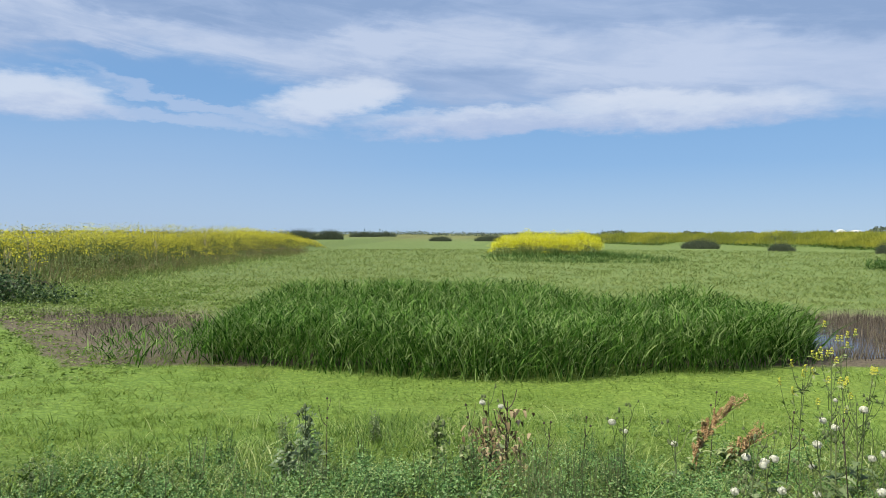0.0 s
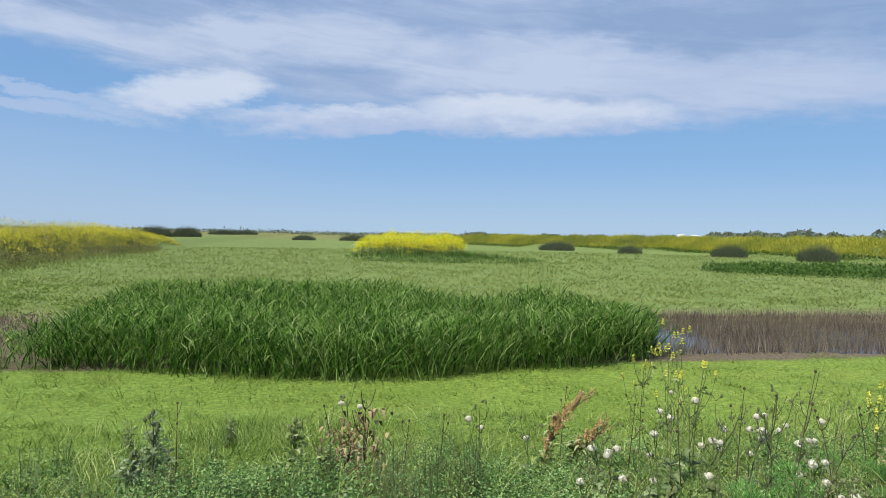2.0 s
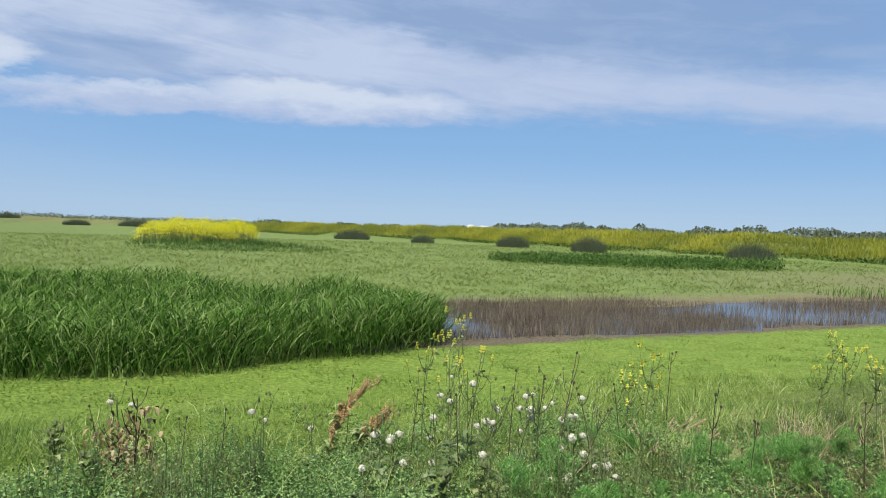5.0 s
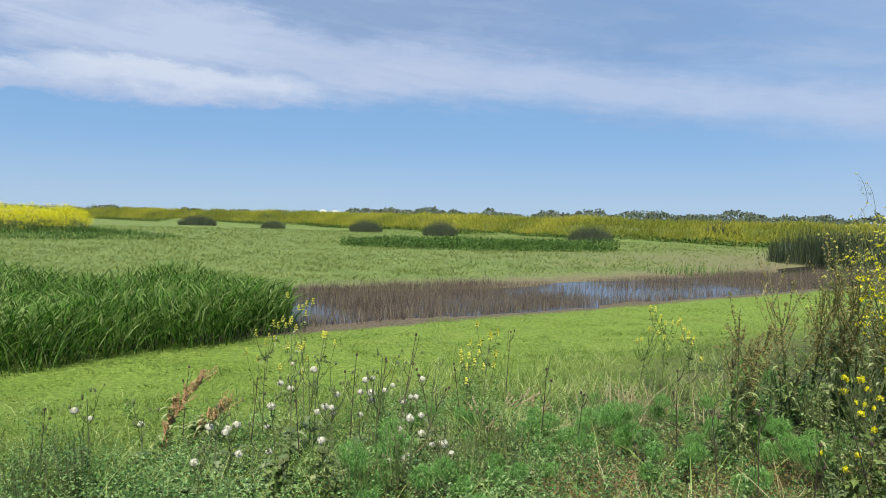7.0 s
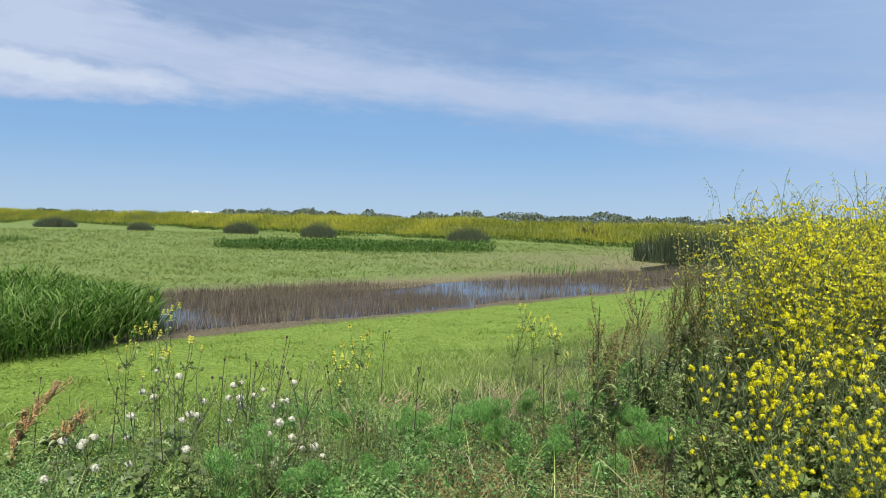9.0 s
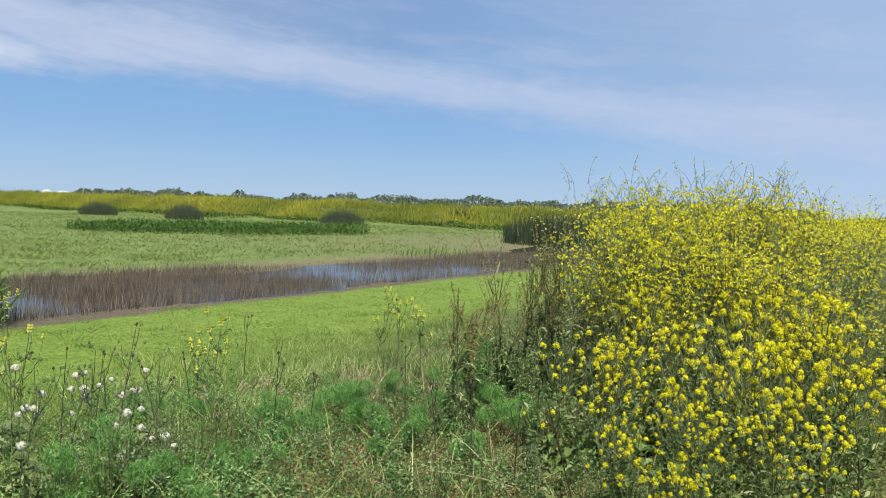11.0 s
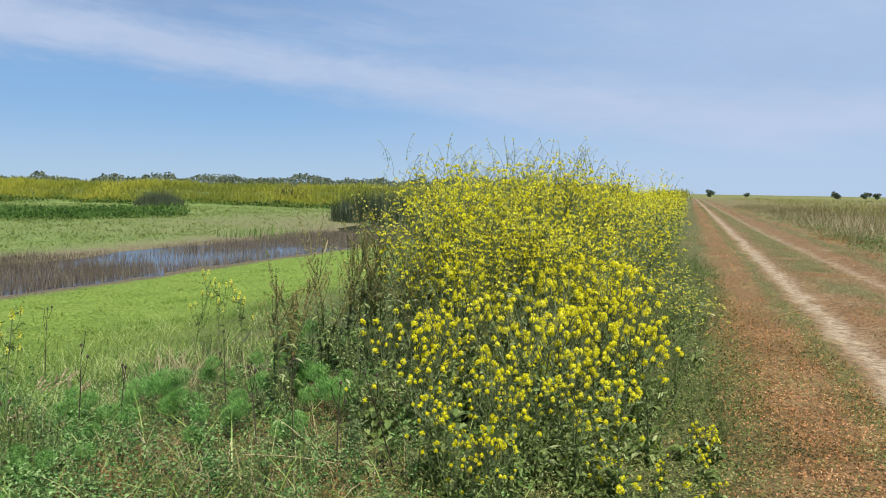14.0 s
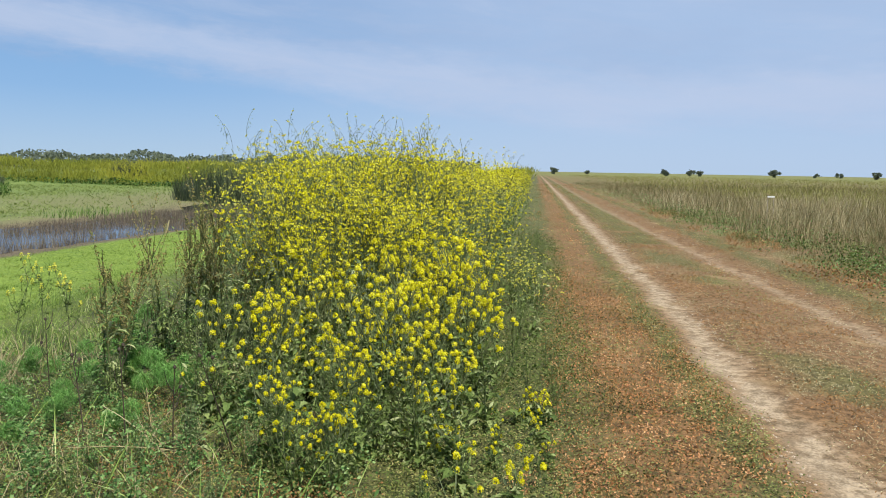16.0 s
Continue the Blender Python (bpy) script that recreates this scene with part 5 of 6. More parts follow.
def plant_at(name, label, category, group, meshes, names, x, y, scale, turn, tilt=0.0):
    ob = tagged(new(name), label, category, group)
    ob.matrix_world = Matrix.LocRotScale((x, y, float(land(x, y)) - 0.01), Euler((tilt, 0, turn)), (scale,) * 3)
    for nm, me in zip(names, meshes):
        p = part(nm, me, None, ob)
        if nm in ("bloom", "foliage") or name in ("leafy_weed", "small_mustard"):
            tagged(p, kind="stuff")
    return ob


def flower_kinds(seed, petals, size):
    out = []
    for i in range(4):
        b = Build(seed + i)
        b.heads(np.zeros((1, 3)), 0.022 * size * (0.72 + 0.15 * i), petals, 0.0125 * size, 1.1, -0.6, 0.3)
        b.heads(np.array([[0, 0, 0.012 * size]]), 0.012 * size, petals // 3, 0.012 * size, 1.2, -0.2, 0.4)
        out.append(b.mesh("flower_head", M_YELLOW))
    return out


def flowering(name, label, group, kind, heads, x, y, scale, turn, tilt, rs, share=1.0):
    """A plant whose flower heads are parts of their own."""
    ob = plant_at(name, label, "mustard", group, kind[:2], ("stem", "foliage"), x, y, scale, turn, tilt)
    stalk = ob.children[0]
    for p in kind[2]:
        if rs.uniform() < share:
            h = part("flower_head", heads[rs.randint(4)], None, stalk)
            h.location, h.rotation_euler = p, (0, 0, rs.uniform(0, 6.3))
    return ob


def make_mustard():
    low = [mustard(200 + 10 * i, 0.85 + 0.1 * i, 16, 1.0, 0, twigs=3, single=True) for i in range(3)]
    tiny_ = []
    for i in range(2):
        b = Build(181 + i)
        tips = np.stack([b.rs.normal(0, 0.07, 5), b.rs.normal(0, 0.07, 5), b.rs.uniform(0.12, 0.26, 5)], -1)
        b.tubes(np.stack([tips * 0, tips * np.array([0.6, 0.6, 0.5]), tips], 1), np.array([[0.0025, 0.002, 0.001]]), 3)
        f = Build(185 + i)
        f.leaves(tips * f.rs.uniform(0.2, 0.9, (5, 1)), 0.035, 0.5, 0.45)
        tiny_.append((b.mesh("stem", M_STEM), f.mesh("foliage", M_MLEAF), tips))
    heads = flower_kinds(195, 60, 1.08)
    tall = [mustard(240 + 10 * i, 1.5 + 0.08 * i, 8, 0.9, 15, twigs=8, size=1.15) for i in range(4)]
    back = [mustard(290 + 10 * i, 1.5 + 0.08 * i, 4, 1.0, 2, twigs=6, fine=False, size=1.4) for i in range(3)]
    rs = np.random.RandomState(301)
    parts_ = ("stem", "foliage", "bloom")
    lab = "yellow flowering wild mustard plant beside the dirt track"
    for i in range(30):
        x = rs.uniform(4.05, 5.8)
        v = rs.uniform(0.0 + 0.2 * (x < 4.6), 0.28 * x)
        flowering("mustard_plant", lab, "mustard by the track", low[i % 3], heads, x, v + SKEW * x, rs.uniform(0.75, 1.05) * (0.74 + 0.2 * (x - 4.0)), rs.uniform(0, 6.3), rs.normal(0, 0.12), rs, 0.31)
    # small plants at the near foot
    for i in range(15):
        a, d = radians(rs.uniform(73.5, 86)), rs.uniform(3.65, 4.3)
        flowering("mustard_plant", lab, "mustard by the track", low[i % 3], heads, d * math.sin(a), d * math.cos(a), rs.uniform(0.42, 0.66), rs.uniform(0, 6.3), rs.normal(0, 0.15), rs, 0.3)
    for i in range(6):
        a, d = radians(rs.uniform(83, 88.5)), rs.uniform(4.0, 5.0)
        flowering("mustard_plant", lab, "mustard by the track", low[i % 3], heads, d * math.sin(a), d * math.cos(a), rs.uniform(0.6, 0.85), rs.uniform(0, 6.3), rs.normal(0, 0.12), rs, 0.5)
    for i in range(9):
        a, d = radians(rs.uniform(85, 94)), rs.uniform(3.5, 4.4)
        flowering("mustard_plant", "small low mustard plant in the rusty clover", "mustard by the track", tiny_[i % 2], heads, d * math.sin(a), d * math.cos(a), rs.uniform(0.6, 1.0), rs.uniform(0, 6.3), rs.normal(0, 0.2), rs, 0.45)
    # sparse outliers on the marsh side
    for i in range(6):
        x, y = 4.9 * math.sin(radians(67.5 + i)), 4.9 * math.cos(radians(67.5 + i))
        flowering("mustard_plant", lab, "mustard by the track", low[i % 3], heads, x, y, rs.uniform(0.65, 0.85), rs.uniform(0, 6.3), rs.normal(0, 0.1), rs, 0.16)
    for i in range(104):
        x = rs.uniform(5.2, 10.5)
        v = rs.uniform(0.1, 0.297 * x)
        s = rs.uniform(0.82, 1.06) * (0.88 + 0.12 * min(1, (x - 5.6) / 1.2)) * (1 - 0.22 * (v < 0.5))
        plant_at("mustard_plant", "tall " + lab, "mustard", "mustard by the track", tall[i % 4], parts_, x, v + SKEW * x, s, rs.uniform(0, 6.3), rs.normal(0, 0.1))
    # a few thin pale-flowered plants straying towards the track
    thin = [mustard(330 + 10 * i, 0.75 + 0.1 * i, 7, 0.9, 0, petal=M_PALEYELLOW, size=1.0, twigs=1) for i in range(2)]
    for i in range(9):
        x = rs.uniform(7.2, 10.5)
        plant_at("wild_radish", "thin wild radish with scattered pale yellow flowers", "weed", "wild radish by the track", thin[i % 2], parts_, x, rs.uniform(-0.4, 0.05) + SKEW * x, rs.uniform(0.6, 0.95), rs.uniform(0, 6.3), rs.normal(0, 0.15))
    for i in range(94):
        x = 10.2 + 36 * rs.uniform(0, 1) ** 1.5
        v = rs.uniform(0.1, 2.8)
        plant_at("mustard_plant", "tall " + lab, "mustard", "mustard by the track", back[i % 3], parts_, x, v + SKEW * x, rs.uniform(0.85, 1.05), rs.uniform(0, 6.3), rs.normal(0, 0.1))


make_mustard()


# ---- single plants of the foreground ----
def spot(azi, d):
    return d * math.sin(radians(azi)), d * math.cos(radians(azi))


def grow(seed, height, branches, lift=0.6, reach=0.35, low=0.3, r0=0.006, lean=0.05):
    """A branching stem: its build and the branch ends."""
    st = Build(seed)
    rs = st.rs
    k = 6
    t = np.linspace(0, 1, k)
    bow = rs.normal(0, lean, 2)
    main = np.stack([bow[0] * t * t * height, bow[1] * t * t * height, t * height], -1)
    st.tubes(main[None], np.linspace(r0, r0 * 0.4, k)[None], 5)
    t0 = rs.uniform(low, 0.92, branches)
    azi = np.arange(branches) * 2.4 + rs.uniform(0, 6)
    ln = height * reach * rs.uniform(0.6, 1.3, branches) * (1.25 - 0.6 * t0)
    foot = np.stack([np.interp(t0, t, main[:, i]) for i in range(3)], -1)
    d = np.stack([np.cos(azi), np.sin(azi), np.zeros(branches)], -1)
    s = np.linspace(0, 1, 4)[None, :, None]
    br = foot[:, None] + d[:, None] * (ln[:, None, None] * (0.8 * s - 0.25 * s * s)) + np.array([0, 0, 1.0]) * (ln[:, None, None] * (lift * 0.5 * s + lift * s * s))
    st.tubes(br, np.linspace(r0 * 0.6, r0 * 0.3, 4)[None], 4)
    return st, main, np.concatenate([main[-1:], br[:, -1]]), br


PUFF = Build(400)
PUFF.heads(np.zeros((1, 3)), 0.023, 150, 0.014, 0.85, -1.0, 0.2)
PUFF = PUFF.mesh("seed_head", M_PUFF)


BUD = Build(402)
ring = [(math.cos(k * 1.0472), math.sin(k * 1.0472)) for k in range(6)]
BUD.add([(0.01 * q * cx, 0.01 * q * cy, z) for q, z in ((0.35, -0.012), (1.0, -0.005), (0.9, 0.006), (0.45, 0.015)) for cx, cy in ring] + [(0, 0, 0.012)],
        [(6 * j + k, 6 * j + (k + 1) % 6, 6 * j + 6 + (k + 1) % 6, 6 * j + 6 + k) for j in range(3) for k in range(6)], [(18 + k, 18 + (k + 1) % 6, 24) for k in range(6)])
SEED = BUD.mesh("seed_head", M_DARKSTEM)
BUD = BUD.mesh("bud", M_STEM)


def sow_thistle(azi, d, height, puffs, seed, leafy=14):
    st, main, tips, br = grow(seed, height, max(puffs + 3, 5), 0.75, 0.34)
    rs = st.rs
    ob = plant_at("sow_thistle", "sow thistle gone to seed with white downy heads", "weed", "sow thistles", (), (), *spot(azi, d), 1.0, rs.uniform(0, 6), rs.normal(0, 0.08))
    extra = np.repeat(tips[1:], 2, 0)
    a2 = rs.uniform(0, 6.283, len(extra))
    end = extra + np.stack([np.cos(a2) * 0.04, np.sin(a2) * 0.04, rs.uniform(0.01, 0.06, len(a2))], -1)
    st.tubes(np.stack([extra, (extra + end) / 2, end], 1), np.array([[0.0018, 0.0015, 0.0012]]), 3)
    stalk = part("stem", st, M_STEM, ob)
    for p in end:
        h = part("bud", BUD, None, stalk, "closed green-brown bud")
        h.location, h.scale = p, (rs.uniform(0.6, 1.1),) * 3
    lf = Build(seed + 2)
    for i in range(leafy):
        t = lf.rs.uniform(0.0, 0.5) ** 1.3
        lobed(lf, np.array([0, 0, t * height]), lf.rs.uniform(0, 6.283), lf.rs.uniform(0.12, 0.26), 0.08, 0.35, 5, 0.6, 0.3)
    part("foliage", lf, M_GREYLEAF, ob)
    for p in sorted(tips, key=lambda q: q[2])[:puffs]:
        h = part("seed_head", PUFF, None, stalk, "white downy seed head")
        h.location, h.scale = p + np.array([0, 0, 0.015]), (rs.uniform(0.7, 1.35),) * 3


def make_sow_thistles():
    for i, (azi, d, h, n) in enumerate([(31.4, 4.75, 0.62, 3), (27.2, 5.0, 0.62, 2), (23.6, 5.5, 0.5, 2), (34.6, 5.1, 0.8, 3), (37.4, 4.8, 0.55, 4), (38.4, 5.7, 0.66, 2), (29.2, 6.0, 0.85, 2),
                                        (25.4, 4.7, 0.45, 2), (33.0, 5.3, 0.6, 4), (35.8, 5.6, 0.7, 3), (30.2, 5.2, 0.72, 3), (36.6, 4.6, 0.4, 3), (27.9, 5.7, 0.7, 2), (22.4, 5.2, 0.55, 2), (3.7, 6.5, 0.72, 2), (13.8, 6.2, 0.66, 2), (17.5, 5.6, 0.5, 1), (21.5, 4.6, 0.4, 1), (39.8, 4.5, 0.45, 3)]):
        sow_thistle(azi, d, 0.9 * h, n, 410 + 5 * i)


make_sow_thistles()


def dock(azi, d, height, seed, mat, label, stems=3, lean=0.1, bias=(0.0, 0.0), fill=1.0, slim=1.0, curve=1.6):
    """Dock with seed-laden flowering stems."""
    st, hd, lf = Build(seed), Build(seed + 1), Build(seed + 2)
    rs = st.rs
    for i in range(stems):
        a = rs.uniform(0, 6.283)
        h = height * rs.uniform(0.7, 1.05)
        t = np.linspace(0, 1, 7)
        off = np.array([math.cos(a), math.sin(a)]) * rs.uniform(0.3, 1) * lean + np.asarray(bias)
        line = np.stack([off[0] * t ** curve * h + rs.normal(0, 0.02), off[1] * t ** curve * h + rs.normal(0, 0.02), t * h * (1 - 0.12 * t * np.hypot(*off))], -1)
        st.tubes(line[None], np.linspace(0.006, 0.002, 7)[None], 4)
        nb = 7
        for j in range(nb):
            u = 0.38 + 0.5 * j / nb
            p = np.array([np.interp(u, t, line[:, k]) for k in range(3)])
            aa, ll = rs.uniform(0, 6.283), h * rs.uniform(0.14, 0.32) * (0.55 + 0.45 * slim)
            s = np.linspace(0, 1, 4)[:, None]
            b = p + np.array([math.cos(aa) * 0.5 * slim + off[0] * 0.6, math.sin(aa) * 0.5 * slim + off[1] * 0.6, 0]) * ll * s + np.array([0, 0, ll]) * (0.7 * s + 0.3 * s * s)
            st.tubes(b[None], np.linspace(0.003, 0.001, 4)[None], 3)
            n = int(44 * fill)
            c = p + (b[-1] - p) * rs.uniform(0.1, 1, n)[:, None] + rs.normal(0, 0.006, (n, 3))
            hd.heads(c, 0.006, 3, 0.012, 1, -1)
        n = int(48 * fill)
        u = rs.uniform(0.5, 1, n)
        c = np.stack([np.interp(u, t, line[:, k]) for k in range(3)], -1) + rs.normal(0, 0.008, (n, 3))
        hd.heads(c, 0.007, 3, 0.013, 1, -1)
        for j in range(16):
            u = rs.uniform(0.02, 0.62)
            p = np.array([np.interp(u, t, line[:, k]) for k in range(3)])
            lobed(lf, p, rs.uniform(0, 6.283), rs.uniform(0.1, 0.22), 0.035, 0.3, 3, 0.9)
    ob = plant_at("dock_plant", label, "dock", "dock plants", (), (), *spot(azi, d), 1.0, 0.0)
    part("stem", st, M_STEM if mat is M_OLIVE else M_RUST, ob)
    part("seed_head", hd, mat, ob, "dense brown seed clusters")
    part("foliage", lf, M_MLEAF, ob)


def make_docks():
    rust, olive = "rusty orange-brown dock stems gone to seed", "tall olive-brown dock plant with seed spikes"
    dock(18.6, 6.3, 0.74, 500, M_RUST, rust, 3, 0.08, (0.55, 0.05), 1.6, 0.7, 2.4)
    dock(20.8, 6.4, 0.58, 505, M_RUST, rust, 4, 0.3, (0.8, 0.1), 0.5, 0.8, 2.2)
    for i, (azi, d, h, n) in enumerate([(60.6, 5.6, 1.0, 3), (61.4, 6.6, 0.8, 2), (63.4, 6.4, 1.15, 3), (64.8, 6.8, 1.18, 2), (66.4, 6.6, 1.15, 3), (67.6, 6.6, 1.25, 3), (68.4, 6.2, 1.1, 2)]):
        dock(azi, d, h * 1.28, 510 + 5 * i, M_OLIVE, olive, n + 1, 0.42, (0.04, 0.02), 0.9, 0.9)


make_docks()


def leafy_weed_kind(seed, height, n_stems, n_leaves, leaf, mat):
    st, lf = Build(seed), Build(seed + 1)
    rs = st.rs
    for i in range(n_stems):
        a, r = rs.uniform(0, 6.283), rs.uniform(0.05, 0.3) * height
        t = np.linspace(0, 1, 4)
        h = height * rs.uniform(0.6, 1.05)
        line = np.stack([math.cos(a) * r * t, math.sin(a) * r * t, h * t], -1)
        st.tubes(line[None], np.linspace(0.003, 0.0012, 4)[None], 3)
        u = rs.uniform(0.08, 1.0, n_leaves)
        p = np.stack([np.interp(u, t, line[:, k]) for k in range(3)], -1) + rs.normal(0, 0.012, (n_leaves, 3))
        lf.leaves(p, leaf * rs.uniform(0.6, 1.3, n_leaves) * (1.25 - 0.6 * u), 0.5, 0.45)
    return st.mesh("stem", M_STEM), lf.mesh("foliage", mat)


def make_leafy_weeds():
    kinds = [leafy_weed_kind(600 + 4 * i, h, 9, 32, 0.78 * leaf, mat) for i, (h, leaf, mat) in enumerate([(0.34, 0.032, M_CLOVER), (0.42, 0.028, M_CLOVER), (0.36, 0.045, M_GREYLEAF), (0.3, 0.03, M_MLEAF), (0.42, 0.024, M_DARKWEED)])]
    rs = np.random.RandomState(620)
    n = 0
    while n < 60:
        azi, d = rs.uniform(-34, 80), 3.4 * (8.6 / 3.4) ** rs.uniform(0, 1)
        x, y = spot(azi, d)
        v = y - SKEW * x
        if v < 1.0 or v > 7.8 or vnoise(x, y, 1.1, 621) < 0.35:
            continue
        k = n % 4
        plant_at("leafy_weed", "small green leafy weed on the levee slope", "weed", "leafy weeds", kinds[k], ("stem", "foliage"), x, y, rs.uniform(0.55, 1.15), rs.uniform(0, 6.3), rs.normal(0, 0.1))
        n += 1
    for i in range(66):
        azi, d = rs.uniform(-35, 14), rs.uniform(3.7, 6.2)
        plant_at("leafy_weed", "upright dark green leafy weed on the levee slope", "weed", "leafy weeds", kinds[(0, 1, 3, 1)[i % 4]], ("stem", "foliage"), *spot(azi, d), rs.uniform(0.7, 1.3), rs.uniform(0, 6.3), rs.normal(0, 0.1))
    # dark dense clumps, and tall leafy growth round the docks
    for i in range(44):
        c = (42.6, 4.9) if i < 18 else ((33.0, 4.5) if i < 26 else (8.0, 4.6))
        azi, d = c[0] + rs.normal(0, 1.9), c[1] + rs.normal(0, 0.28)
        plant_at("leafy_weed", "dense dark green leafy weed on the levee slope", "weed", "leafy weeds", kinds[(4, 1, 4)[i % 3]], ("stem", "foliage"), *spot(azi, d), rs.uniform(0.8, 1.25), rs.uniform(0, 6.3), rs.normal(0, 0.1))
    for i in range(15):
        azi, d = rs.uniform(59, 69.5), rs.uniform(4.9, 7.2)
        plant_at("leafy_weed", "tall green leafy weed among the docks", "weed", "leafy weeds", kinds[(1, 3, 0)[i % 3]], ("stem", "foliage"), *spot(azi, d), rs.uniform(1.1, 1.9), rs.uniform(0, 6.3), rs.normal(0, 0.12))
    # leafy weeds on the road side of the yellow thicket, coloured as if in its shade
    for i in range(50):
        x = 5.2 + 12 * rs.uniform(0, 1) ** 1.5
        plant_at("leafy_weed", "green leafy weed beside the dirt track, shade in its colour", "weed", "leafy weeds", kinds[4], ("stem", "foliage"), x, rs.uniform(-0.55, 0.3) + SKEW * x, rs.uniform(0.7, 1.35), rs.uniform(0, 6.3))


make_leafy_weeds()


def make_weed_cover():
    """Upright leafy weeds past those that stand as plants of their own."""
    x, y = sector(420, 3.4, 9, -36, 80, lambda x, y: smooth(across(x, y), 0.9, 1.6) * smooth(across(x, y), 8.2, 6.5) * smooth(vnoise(x, y, 1.1, 621), 0.3, 0.55))
    per = 110
    h = np.repeat(RS.uniform(0.18, 0.42, len(x)), per)
    a, r = RS.uniform(0, 6.283, len(h)), RS.uniform(0.0, 0.3, len(h))
    t = RS.uniform(0.05, 1, len(h))
    p = np.repeat(on_land(x, y), per, 0) + np.stack([np.cos(a) * r * h * (0.4 + 0.6 * t), np.sin(a) * r * h * (0.4 + 0.6 * t), t * h], -1)
    b = Build(630)
    b.leaves(p, RS.uniform(0.018, 0.04, len(h)) * (1.3 - 0.6 * t), 0.6, 0.42)
    stuff("leafy_weeds", b.mesh("leafy_weeds", M_CLOVER), "upright leafy green weeds scattered over the slope", "weeds")


make_weed_cover()


def make_fennel():
    kinds = []
    for s in range(3):
        b = Build(640 + s)
        rs = b.rs
        n = 5400
        lobes = np.stack([rs.normal(0, 0.5, 9), rs.normal(0, 0.5, 9), rs.uniform(0.3, 0.85, 9)], -1)
        q = rs.normal(0, 1, (n, 3))
        q *= (0.25 * rs.uniform(0.2, 1, n) ** 0.4 / np.linalg.norm(q, axis=1))[:, None]
        p = lobes[rs.randint(0, 6, n)] + q * np.array([0.85, 0.85, 0.75])
        p[:, 2] = np.maximum(p[:, 2], 0.02)
        b.blades(p, rs.uniform(0.05, 0.11, n), 0.012, 0.9, 0.4, 1)
        kinds.append(b.mesh("foliage", M_FENNEL))
    rs = np.random.RandomState(650)
    for i, (azi, d, r) in enumerate([(37.0, 4.7, 0.26), (35.5, 4.3, 0.22), (38.2, 6.5, 0.17), (41.4, 6.1, 0.16), (47.0, 5.8, 0.2), (48.4, 5.5, 0.17), (51.6, 5.9, 0.23), (52.8, 5.6, 0.22), (50.4, 6.6, 0.18),
                                     (62.0, 7.6, 0.26), (61.5, 6.0, 0.24), (56.4, 6.4, 0.2), (58.4, 5.0, 0.2), (45.0, 4.6, 0.18), (40.0, 4.2, 0.2), (64.6, 5.2, 0.22), (66.2, 5.6, 0.2)]):
        x, y = spot(azi, d)
        plant_at("feathery_clump", "bright green feathery fennel-like clump", "weed", "feathery clumps", (kinds[i % 3],), ("foliage",), x, y, r * 1.6, rs.uniform(0, 6.3))


make_fennel()


